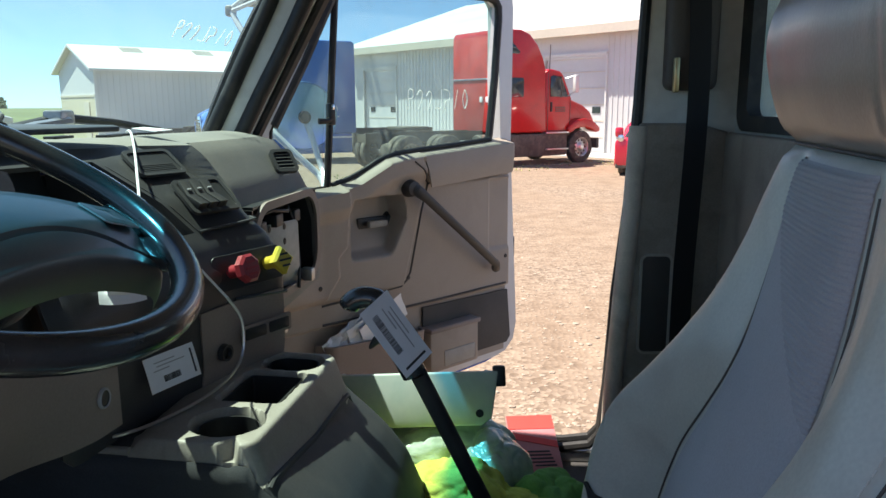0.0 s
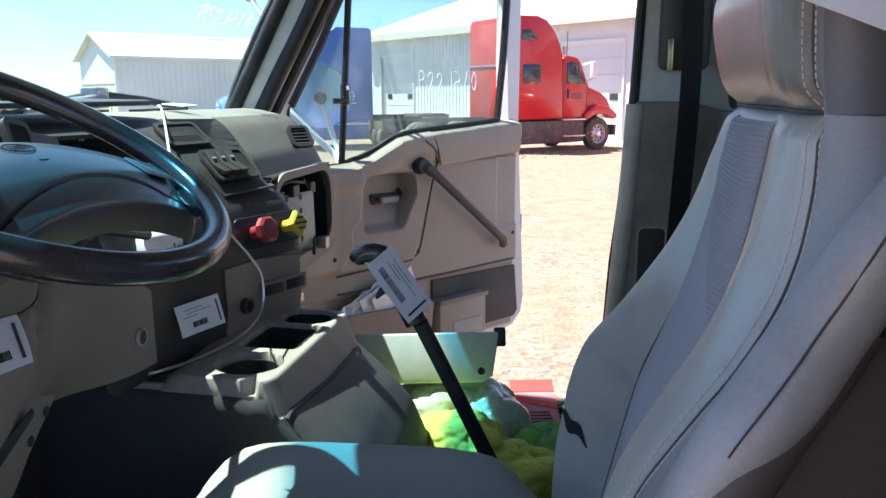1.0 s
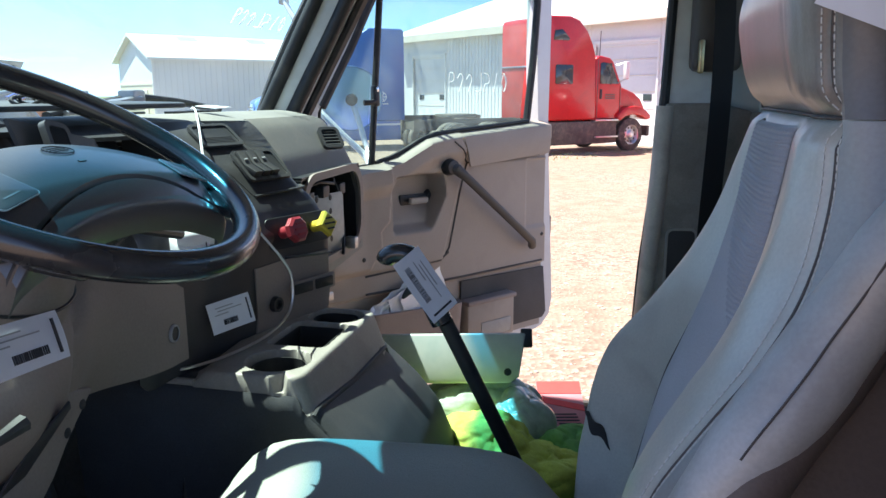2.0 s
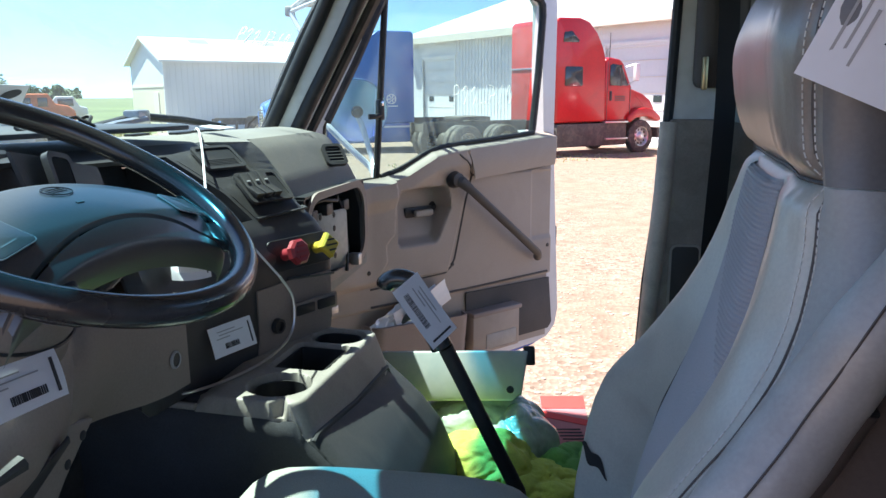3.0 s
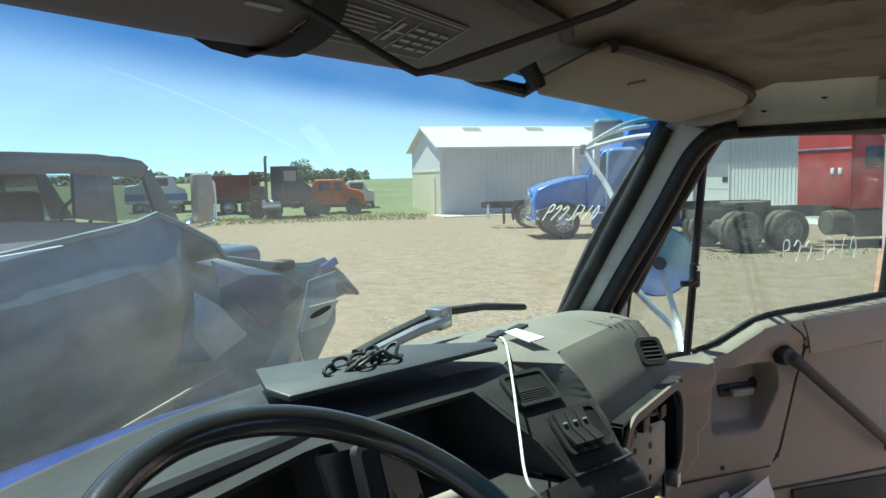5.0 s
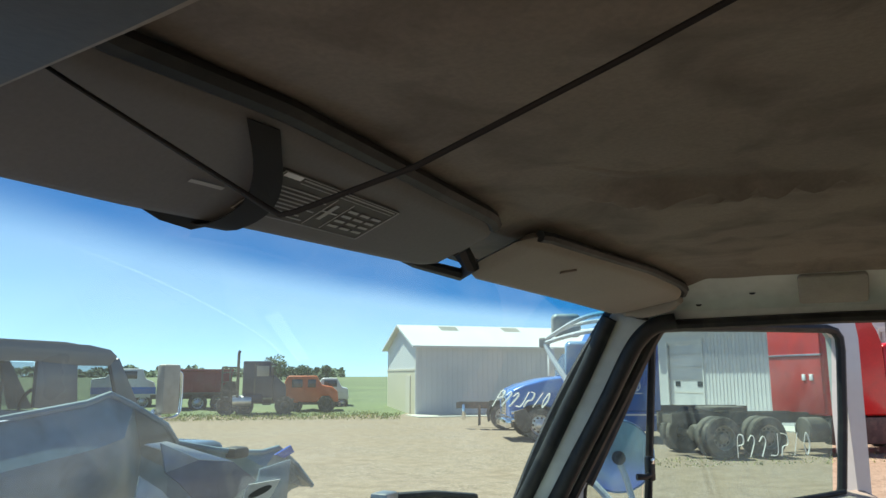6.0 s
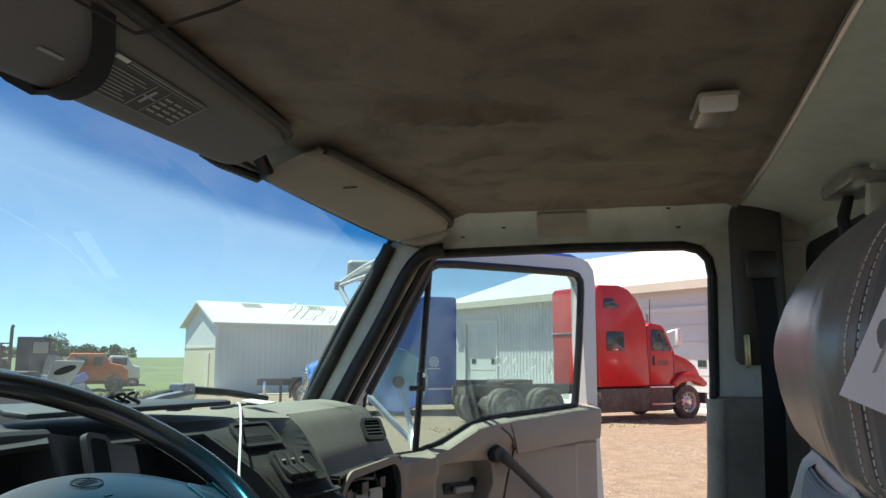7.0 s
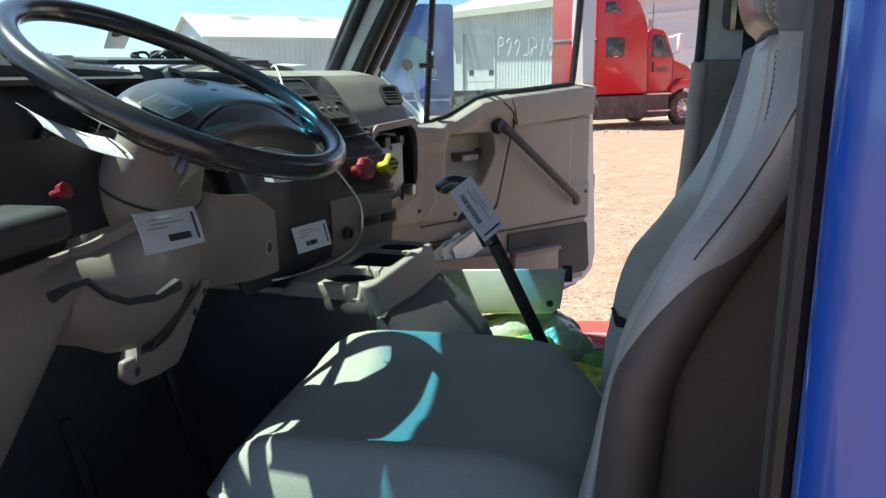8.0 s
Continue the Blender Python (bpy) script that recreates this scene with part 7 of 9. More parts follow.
for x in (-5.3, -6.6):
    part("axle", tube([(x, 0.2, 0.52), (x, W - 0.2, 0.52)], 0.10, 12), M_CHASSIS, rt)
    part("differential", lathe([(0, -0.28), (0.2, -0.2), (0.27, 0), (0.2, 0.2), (0, 0.28)], 18, m=Matrix.Translation((x, W / 2, 0.56)) @ Matrix.Rotation(radians(90), 4, "Y")), M_CHASSIS, rt)
    truck_wheel(rt, Matrix.Translation((x, 0.0, 0.52)) @ NEAR, dual=True, rim=M_DUSTRIM)
    truck_wheel(rt, Matrix.Translation((x, W, 0.52)) @ NEAR.inverted(), dual=True, rim=M_DUSTRIM)
    pass
part("front_axle", tube([(0, 0.2, 0.50), (0, W - 0.2, 0.50)], 0.08, 10), M_CHASSIS, rt)
truck_wheel(rt, Matrix.Translation((0, 0.0, 0.52)) @ NEAR, rim=M_ALU, label="front wheel with a bright alloy rim")
truck_wheel(rt, Matrix.Translation((0, W, 0.52)) @ NEAR.inverted())


# ---- sun visors, strap, cord and dome lamp ----
def visor(name, y0, y1, front, rear, label, end_roll=0.0):
    """Padded board: front and rear edges given as (y list, x list, z list)."""
    th = thing(name, label, "sun visor")

    def pt(u, v, side):
        y = y0 + (y1 - y0) * u
        f = Vector((lerp(y, *front[:2]), y, lerp(y, front[0], front[2])))
        r = Vector((lerp(y, *rear[:2]), y, lerp(y, rear[0], rear[2])))
        k = max(0.0, (u - 0.90) / 0.10, (0.06 - u) / 0.06)
        p = f.lerp(r, 0.5 + (v - 0.5) * (1 - 0.45 * k ** 2.5))
        edge = min(1.0, min(v, 1 - v) * 9, min(u, 1 - u) * 16)
        t = 0.012 * math.sqrt(max(0, 1 - (1 - edge) ** 2))
        p.z += side * t + (0.02 * smooth((u - 0.9) / 0.1) if end_roll else 0)
        return p
    b = bmesh.new()
    sheet(lambda u, v: pt(u, v, -1), 40, 18, bm=b)
    sheet(lambda u, v: pt(u, v, 1), 40, 18, bm=b)
    bmesh.ops.remove_doubles(b, verts=b.verts, dist=0.0008)
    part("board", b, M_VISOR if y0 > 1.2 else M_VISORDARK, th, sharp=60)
    return th, pt


vr, vr_pt = visor("sun_visor", 1.225, 1.965, ([1.2, 1.6, 1.97], [-0.428, -0.415, -0.372], [2.236, 2.238, 2.228]), ([1.2, 1.43, 1.69, 1.88, 1.97], [-0.315, -0.280, -0.236, -0.210, -0.196], [2.284, 2.284, 2.284, 2.276, 2.258]), "taupe vinyl passenger sun visor with rolled end")
vl, vl_pt = visor("sun_visor", 0.34, 1.190, ([0.3, 0.67, 0.79, 1.19], [-0.500, -0.493, -0.483, -0.455], [2.230, 2.233, 2.237, 2.244]), ([0.3, 0.54, 0.70, 1.19], [-0.352, -0.356, -0.346, -0.338], [2.292, 2.294, 2.299, 2.290]), "darker vinyl driver sun visor with a dark notice label")
part("stitch_mark", tube([vr_pt(0.30, 0.75, -1.1), vr_pt(0.27, 0.62, -1.1)], 0.003, 5), M_TANDARK, vr)
part("piping", tube([vr_pt(i / 30, 1.02, 0.2) for i in range(1, 30)], 0.009, 8), M_RUBBER, vr, "black rear edge strip")
part("piping", tube([vl_pt(i / 30, 1.03, 0.2) for i in range(1, 30)], 0.011, 8), M_RUBBER, vl, "black rear edge strip")


def vlp(y, v, d=0.0145):
    u = (y - 0.34) / 0.85
    p = vl_pt(u, v, -1)
    return p + Vector((0.2, 0, -0.98)) * (d - 0.012)


lab = part("notice_label", sheet(lambda a, b: vlp(0.752 + 0.198 * a, 0.28 + 0.46 * b, 0.0135), 6, 4, 0.0006), surface("label_grey_print", (0.075, 0.07, 0.065), 0.6, vary=0.1, bump=0.05), vl, "dark printed notice label")


def label_bar(a0, a1, b0, b1, mat=M_GREYINK):
    part("print", sheet(lambda a, b: vlp(0.752 + 0.198 * (a0 + (a1 - a0) * a), 0.28 + 0.46 * (b0 + (b1 - b0) * b), 0.0152), 2, 1, 0.0004), mat, lab)


label_bar(0.02, 0.14, 0.90, 0.99, M_PAPER)
label_bar(0.16, 0.97, 0.93, 0.955)
label_bar(0.16, 0.97, 0.86, 0.875)
for k in range(8):
    label_bar(0.03, 0.46 - 0.05 * (k % 3), 0.10 + 0.085 * k, 0.125 + 0.085 * k)
for k in range(4):
    for j in range(3):
        label_bar(0.66 + 0.11 * j, 0.74 + 0.11 * j, 0.16 + 0.15 * k, 0.22 + 0.15 * k)
label_bar(0.50, 0.62, 0.45, 0.49)
label_bar(0.53, 0.56, 0.25, 0.68)
for b0, b1, a0, a1 in ((0.0, 0.012, 0, 1), (0.988, 1.0, 0, 1), (0, 1, 0, 0.008), (0, 1, 0.992, 1.0), (0.05, 0.80, 0.49, 0.496), (0.05, 0.80, 0.635, 0.641)):
    label_bar(a0, a1, b0, b1)
label_bar(-0.35, -0.16, 0.30, 0.36)
part("rolled_end", tube(curve_through([(-0.352, 1.945, 2.229), (-0.320, 1.957, 2.229), (-0.280, 1.962, 2.234), (-0.240, 1.957, 2.246), (-0.218, 1.945, 2.257)], 4), [0.006] + [0.013] * 3 + [0.017] * 9 + [0.014] * 3 + [0.006], 14), M_VISOR, vr, "rolled visor end")
clip = tagged(part("visor_clip", tube([(-0.415, 1.205, 2.262), (-0.405, 1.215, 2.240), (-0.43, 1.23, 2.232), (-0.47, 1.16, 2.243), (-0.48, 1.12, 2.250)], [0.014, 0.013, 0.010, 0.008, 0.006], 8), M_BLACK), "black visor pivot clip", "clip")
strap = thing("visor_strap", "loose black elastic strap round the driver visor", "strap")
part("band", sheet(lambda a, b: vlp(0.757 + 0.038 * (b - 0.5) - 0.074 * a ** 1.5 + 0.030 * math.sin(math.pi * a), -0.03 + 1.0 * a, 0.0155 + 0.006 * math.sin(math.pi * a)), 14, 3, 0.0015), M_BELT, strap)
loop_ = [(-0.487, 0.672, 2.240), (-0.490, 0.685, 2.230), (-0.493, 0.71, 2.224), (-0.494, 0.75, 2.222), (-0.49, 0.785, 2.234), (-0.485, 0.81, 2.247), (-0.47, 0.815, 2.254)]
part("loop", sheet(lambda a, b: Vector((lerp(a * 6, range(7), [p[0] for p in loop_]) + 0.022 * b, lerp(a * 6, range(7), [p[1] for p in loop_]), lerp(a * 6, range(7), [p[2] for p in loop_]) + 0.012 * b)), 24, 2, 0.0015), M_BELT, strap)
cord = tagged(part("hanging_cord", tube([(-0.40, 0.49, 2.290), (-0.315, 0.49, 2.238), (-0.178, 0.49, 2.1555), (-0.172, 0.49, 2.1525), (-0.164, 0.49, 2.1530), (-0.103, 0.49, 2.166), (-0.013, 0.49, 2.197), (0.10, 0.488, 2.238), (0.25, 0.485, 2.296), (0.29, 0.485, 2.312)], 0.0014, 8), M_BELT), "thin black cord strung below the headliner", "cord")
tagged(part("visor_clip", tube([(-0.47, 0.40, 2.262), (-0.478, 0.44, 2.240), (-0.485, 0.49, 2.228)], [0.012, 0.013, 0.010], 8), M_BLACK), "black visor hinge by the driver pillar", "clip")
dome = thing("dome_lamp", "small clear dome lamp with a white lens on the headliner", "lamp")
part("base", prism(rounded(-0.030, 0.030, -0.062, 0.062, 0.008), 0.006, 0.003, m=axes((0.355, 1.185, 2.300), (1, 0, 0), (0.12, 0.99, 0)) @ Matrix.Translation((0, 0, -0.004))), M_CONSOLE, dome)
part("lens", prism(rounded(-0.026, 0.026, -0.056, 0.056, 0.008), 0.020, 0.006, m=axes((0.355, 1.185, 2.279), (1, 0, 0), (0.12, 0.99, 0))), surface("frosted_lens", (0.30, 0.29, 0.27), 0.25, vary=0.05, fine=400, bump=0.4), dome)
lensr = part("lens_end", prism(rounded(-0.027, 0.027, -0.014, 0.014, 0.006), 0.022, 0.005, m=axes((0.355, 1.185, 2.277), (1, 0, 0), (0.12, 0.99, 0)) @ Matrix.Translation((0, -0.044, 0))), M_PAPER, dome, "white lens end")

# ---- rear pillar trim, belt and back wall fittings ----
ptrim = thing("pillar_trim", "grey-brown moulded lower pillar trim, scuffed", "trim")
part("panel", prism([(0.462, 1.812), (0.60, 1.812), (0.68, 1.79), (0.68, 0.93), (0.42, 0.93), (0.422, 1.10), (0.436, 1.36), (0.455, 1.62)], 0.022, 0.008, 3, m=axes((0, 2.024, 0), (1, 0, 0), (0, 0, 1))), M_PILLARTRIM, ptrim)
part("edge_roll", tube([(0.462, 2.016, 1.805), (0.455, 2.014, 1.62), (0.438, 2.014, 1.36), (0.424, 2.014, 1.10), (0.420, 2.014, 0.95)], 0.024, 12), M_LITTRIM, ptrim, "rolled edge, lightened in colour for outside light")
part("speaker_door", prism(rounded(0.478, 0.56, 1.22, 1.485, 0.018), 0.010, 0.003, m=axes((0, 2.004, 0), (1, 0, 0), (0, 0, 1)), hole=rounded(0.484, 0.554, 1.226, 1.479, 0.014)), M_CONSOLE, ptrim)
part("speaker_panel", prism(rounded(0.482, 0.556, 1.224, 1.481, 0.015), 0.004, 0.001, m=axes((0, 2.003, 0), (1, 0, 0), (0, 0, 1))), M_SHELLBACK, ptrim)
upper = tagged(part("belt_cover", box(0.512, 0.632, 1.955, 2.03, 1.89, 2.315, 0.02, 3), M_SHELLBACK), "dark grey upper belt anchor cover", "trim")
belt = thing("seat_belt", "black seat belt webbing hanging down the pillar", "seat belt")
part("webbing", sheet(lambda u, v: Vector((0.548 + 0.05 * u + 0.006 * math.sin(7 * v), 1.948 - 0.05 * math.sin(math.pi * v) * 0.6 + 0.004 * u, 2.16 - 1.10 * v)), 4, 40, 0.002), M_BELT, belt)
part("anchor_loop", box(0.535, 0.61, 1.925, 1.96, 2.10, 2.17, 0.012), M_BLACK, belt, "black belt anchor loop")
part("tongue", box(0.523, 0.535, 1.935, 1.955, 1.885, 1.965, 0.003), surface("brass_latch", (0.55, 0.45, 0.25), 0.35, 0.9, vary=0.1), belt, "brass-coloured belt slide")
part("retractor", box(0.53, 0.62, 1.90, 1.99, 1.02, 1.16, 0.015), M_CHROME, belt, "bright steel belt retractor")
bracket = thing("wall_bracket", "bare steel bracket and hook high on the back wall", "bracket")
part("plate", box(0.62, 0.695, 1.42, 1.60, 2.222, 2.250, 0.006), M_STEEL, bracket)
part("hook", tube([(0.66, 1.56, 2.225), (0.645, 1.555, 2.18), (0.648, 1.545, 2.13), (0.66, 1.535, 2.11)], [0.010, 0.012, 0.016, 0.010], 8), M_BLACK, bracket)
part("rib", tube([(0.67, 1.30, 2.30), (0.672, 1.44, 2.24), (0.675, 1.47, 2.17)], 0.02, 8, flat=0.5), M_CABPAINT, bracket)
for yy in (1.66, 1.30):
    part("bolt", lathe([(0.007, 0), (0.006, 0.005), (0, 0.006)], 8, m=axes((0.60, yy, 2.292), (0, 1, 0), (-0.3, 0, -1))), M_BLACK, bracket)

# ---- clutter on the dash ----
board_m = axes((-0.66, 1.24, 1.816), (0.35, 0.94, 0.0), (-0.94, 0.35, 0.06))
tray = tagged(part("dash_tray", prism([(-0.22, -0.05), (0.19, -0.045), (0.20, -0.02), (0.06, 0.06), (-0.20, 0.09), (-0.23, 0.0)], 0.010, 0.004, m=board_m), M_RAIL), "loose dark grey plastic tray lying on the dash", "tray")
rng = random.Random(5)
for i in range(5):
    c = board_m @ Vector((-0.10 + 0.022 * i, 0.005 + 0.01 * (i % 2), 0.010 + 0.002 * i))
    pts = []
    for k in range(26):
        a = 2 * math.pi * k / 26
        r = 0.020 + 0.007 * math.sin(3 * a + i * 2)
        pts.append(c + Vector((r * math.cos(a) * 0.8, r * math.sin(a) * 1.5, 0.008 * math.sin(2 * a + i) + 0.002)))
    tagged(part("tangled_wire", tube(pts, 0.0032, 6, closed=True), M_RUBBER), "tangled black wiring loom on the loose panel", "wiring", group="wiring on the dash")
wip = thing("wiper_motor_cover", "grey bracket and linkage at the foot of the windshield", "bracket")
part("arm", tube([(-0.80, 1.33, 1.80), (-0.79, 1.45, 1.815), (-0.765, 1.58, 1.835), (-0.74, 1.74, 1.822), (-0.70, 1.88, 1.80)], [0.012, 0.014, 0.014, 0.013, 0.012], 8, flat=0.7), M_RUBBER, wip)
part("rail", tube([(-0.78, 1.36, 1.80), (-0.755, 1.48, 1.818), (-0.735, 1.56, 1.826)], [0.010, 0.012, 0.012], 8), M_ALU, wip)
part("block", box(-0.775, -0.735, 1.535, 1.585, 1.805, 1.850, 0.006), M_STEEL, wip)
sheet_p = tagged(part("white_card", prism([(-0.020, -0.045), (0.024, -0.036), (0.018, 0.045), (-0.016, 0.036)], 0.002, m=axes((-0.56, 1.535, 1.812), (0.5, 0.86, 0.02), (-0.86, 0.5, 0.05))), M_PAPER), "white paper card lying on the dash", "paper")

# ---- passenger footwell ----
def cloth(name, c, s, mat, label, seed, cat="clothing", lump=0.35, group=""):
    """A heap of crumpled cloth or film."""
    b = bmesh.new()
    bmesh.ops.create_icosphere(b, subdivisions=6, radius=1.0)
    for v in b.verts:
        d = v.co.normalized()
        f = 1 + lump * noise.noise(d * 1.6 + Vector((seed, 0, 0))) + 0.15 * lump * noise.noise(d * 3.0 + Vector((0, seed, 0))) + 0.03 * lump * noise.noise(d * 11 + Vector((seed, seed, 0)))
        q = d * 3.1 + Vector((seed * 2, seed, 0)) + 0.8 * Vector((noise.noise(d * 2.2 + Vector((seed, 1, 2))), noise.noise(d * 2.2 + Vector((3, seed, 1))), noise.noise(d * 2.2 + Vector((5, 4, seed)))))
        f -= 0.30 * lump * (1 - abs(noise.noise(q * 0.8))) ** 5 + 0.12 * lump * (1 - abs(noise.noise(q * 1.7 + Vector((7, 0, 0))))) ** 5
        p = Vector((d.x * s[0] * f, d.y * s[1] * f, max(-0.4, d.z) * s[2] * f))
        v.co = Vector(c) + p
    return tagged(part(name, b, mat, sharp=70), label, cat, group)


M_LIME = surface("hi_vis_cloth", (0.50, 0.57, 0.09), 0.85, vary=0.15, fine=300, coarse=10, bump=0.4, stain=(0.30, 0.35, 0.06), stain_amount=0.4)
M_GREEN = surface("green_cloth", (0.14, 0.36, 0.08), 0.85, vary=0.15, fine=300, coarse=10, bump=0.4)
M_TEAL = surface("pale_teal_cloth", (0.30, 0.50, 0.46), 0.85, vary=0.15, fine=300, coarse=10, bump=0.4)
M_FILM = surface("cloudy_plastic_film", (0.52, 0.62, 0.51), 0.18, vary=0.25, fine=40, coarse=9, bump=0.5, depth=0.005, stain=(0.30, 0.42, 0.28), stain_amount=0.6)
M_REDCARD = surface("red_card", (0.75, 0.06, 0.05), 0.5, vary=0.06, fine=60, coarse=6, bump=0.05)
M_PINK = surface("faded_pink_print", (0.55, 0.22, 0.24), 0.6, vary=0.06, bump=0.02)
M_TUB = surface("white_plastic", (0.66, 0.68, 0.62), 0.4, vary=0.05, fine=60, coarse=5, bump=0.05, stain=(0.35, 0.5, 0.48), stain_amount=0.3)
cloth("plastic_bag", (0.00, 1.70, 1.04), (0.19, 0.12, 0.125), M_FILM, "cloudy clear plastic bag of green clothing on the floor", 3.1, "bag", 0.16)
cloth("plastic_bag", (0.105, 1.66, 1.035), (0.095, 0.10, 0.115), M_FILM, "crinkled clear plastic bag beside the tub", 8.7, "bag", 0.13)
cloth("work_vest", (0.03, 1.50, 1.05), (0.135, 0.11, 0.105), M_LIME, "crumpled lime yellow safety vest", 5.3, lump=0.22)
cloth("work_vest", (0.165, 1.45, 1.02), (0.115, 0.11, 0.095), M_LIME, "bright lime safety vest bundled on the floor", 1.9, lump=0.24)
cloth("green_shirt", (0.225, 1.57, 1.00), (0.10, 0.11, 0.095), M_GREEN, "crumpled green work shirt", 6.1, lump=0.22)
cloth("green_shirt", (0.30, 1.42, 0.96), (0.10, 0.12, 0.085), M_TEAL, "pale teal shirt by the seat", 4.4, lump=0.22)
tub = thing("plastic_tub", "white plastic storage drawer lying on the bags", "drawer")
TM = axes((-0.07, 1.655, 1.225), (0.995, 0.06, 0.03), (-0.04, 0.30, 0.95))
part("front", prism([(-0.185, 0.055), (-0.175, -0.045), (-0.155, -0.062), (0.15, -0.062), (0.172, -0.045), (0.19, 0.055)], 0.012, 0.005, 3, m=TM), M_TUB, tub)
part("tub_base", prism([(-0.165, -0.055), (0.16, -0.055), (0.16, -0.045), (-0.165, -0.045)], 0.11, 0.003, m=TM @ Matrix.Translation((0, 0, -0.11))), M_TUB, tub)
for xx in (-0.172, 0.162):
    part("tub_side", box(xx, xx + 0.010, -0.05, 0.052, -0.11, 0.002, 0.003, m=TM), M_TUB, tub)
part("tub_hole", lathe([(0, 0.002), (0.007, 0.002), (0.009, 0.0)], 12, m=TM @ Matrix.Translation((0.145, -0.036, 0.012))), M_BLACK, tub)
part("corner_bracket", box(0.178, 0.205, 0.02, 0.065, -0.03, 0.01, 0.004, m=TM), M_BLACK, tub)
fold = thing("red_folder", "red and pink printed folder standing by the sill", "folder")
FM = axes((0.216, 1.985, 0.972), (0.97, 0.13, 0.0), (-0.03, 0.17, 0.085)) @ Matrix.Diagonal((0.75, 0.85, 1.0, 1.0))
part("cover", box(-0.085, 0.085, -0.12, 0.10, -0.004, 0.004, 0.001, m=FM), M_PINK, fold)
part("band", box(-0.084, 0.084, 0.045, 0.099, 0.0035, 0.0055, m=FM), M_REDCARD, fold, "red band")
part("band", prism([(-0.084, 0.01), (0.084, -0.03), (0.084, -0.005), (-0.084, 0.035)], 0.002, m=FM @ Matrix.Translation((0, 0, 0.0036))), M_REDCARD, fold)
for k in range(5):
    part("print", box(-0.05 + 0.01 * k, 0.05 + 0.004 * k, -0.045 - 0.013 * k, -0.040 - 0.013 * k, 0.004, 0.0052, m=FM), M_INK, fold)
jack = tagged(part("metal_flask", lathe([(0, 0), (0.028, 0.0), (0.032, 0.01), (0.032, 0.13), (0.026, 0.15), (0.014, 0.16), (0.014, 0.175), (0, 0.176)], 18, m=pose(0.47, 1.80, 0.902, 0, 0, 0)), M_CHROME), "small chrome flask beside the seat belt", "flask")


# ---- wrecked hood ahead of the windshield ----
M_WRECK = surface("crumpled_grey_paint", (0.185, 0.25, 0.275), 0.30, vary=0.14, fine=18, coarse=2.2, bump=0.08, coat=0.35, stain=(0.06, 0.088, 0.092), stain_amount=0.65)
HY = [0.35, 0.8, 1.2, 1.5, 1.72, 1.92, 2.03, 2.14, 2.28, 2.42, 2.56, 2.68, 2.80, 2.905, 3.02, 3.13]
HT = [1.825, 1.845, 1.88, 1.912, 1.942, 1.97, 1.998, 1.955, 1.88, 1.80, 1.765, 1.745, 1.735, 1.748, 1.66, 1.558]
HB = [0.75, 0.75, 0.75, 0.75, 0.75, 0.75, 0.75, 0.80, 0.86, 0.92, 1.00, 1.10, 1.22, 1.33, 1.45, 1.55]


def hood_pt(i, j):
    """Column i along the hood, row j from its top edge down; folded where it was struck."""
    y = HY[i]
    z = HT[i] + (HB[i] - HT[i]) * j / 9
    wild = smooth((y - 1.95) / 0.4)
    dent = (0.02 + 0.10 * wild) * noise.noise((y * 2.3, z * 2.8, 4.0)) + (0.008 + 0.05 * wild) * noise.noise((y * 6, z * 6, 9.0)) + 0.10 * math.exp(-((j - 1.2) / 1.3) ** 2) * smooth((2.4 - y) / 0.5)
    x = -2.12 - 0.10 * (j / 9) + dent * min(1, j) - 0.16 * smooth((1.5 - y) / 1.0)
    if 2.05 < y < 2.6 and 1.5 < z < 1.86:
        x -= 0.12 * (1 - abs(y - 2.33) / 0.28)
    if y > 2.6:
        x += 0.10 * (y - 2.6)
    return Vector((x, y + 0.03 * noise.noise((y * 5, z * 5, 2)) * (1 if 0 < i < 15 else 0), z))


hood = thing("wrecked_hood", "crumpled grey truck hood torn open by a crash", "truck hood")
hb = bmesh.new()
gv = [[hb.verts.new(hood_pt(i, j)) for j in range(10)] for i in range(16)]
for i in range(15):
    for j in range(9):
        q = (gv[i][j], gv[i + 1][j], gv[i + 1][j + 1], gv[i][j + 1])
        if (i + j) % 2:
            hb.faces.new((q[0], q[1], q[2]))
            hb.faces.new((q[0], q[2], q[3]))
        else:
            hb.faces.new((q[0], q[1], q[3]))
            hb.faces.new((q[1], q[2], q[3]))
bmesh.ops.recalc_face_normals(hb, faces=hb.faces)
bmesh.ops.solidify(hb, geom=hb.faces[:], thickness=0.012)
part("skin", hb, M_WRECK, hood, sharp=24)
part("top_edge", tube([hood_pt(i, 0) + Vector((0.0, 0, 0.006)) for i in range(16)], 0.012, 8), M_WRECK, hood, "rolled hood edge")
part("white_edge", prism([(0.40, 1.88), (1.2, 1.905), (1.62, 1.935), (1.2, 1.875), (0.40, 1.80)], 0.02, m=Matrix.Translation((-0.03, 0.26, 2.12)) @ Matrix.Scale(0.93, 4) @ Matrix.Translation((0.03, -0.26, -2.12)) @ axes((-2.06, 0, 0), (0, 1, 0), (0, 0, 1))), M_WHITE, hood, "bare white fender edge")
M_WRECKDARK = surface("dark_bent_metal", (0.06, 0.085, 0.13), 0.35, vary=0.2, fine=25, coarse=5, bump=0.08)


M_WRECKPALE = surface("torn_pale_paint", (0.36, 0.42, 0.42), 0.35, vary=0.12, fine=25, coarse=4, bump=0.08, stain=(0.15, 0.18, 0.18), stain_amount=0.4)


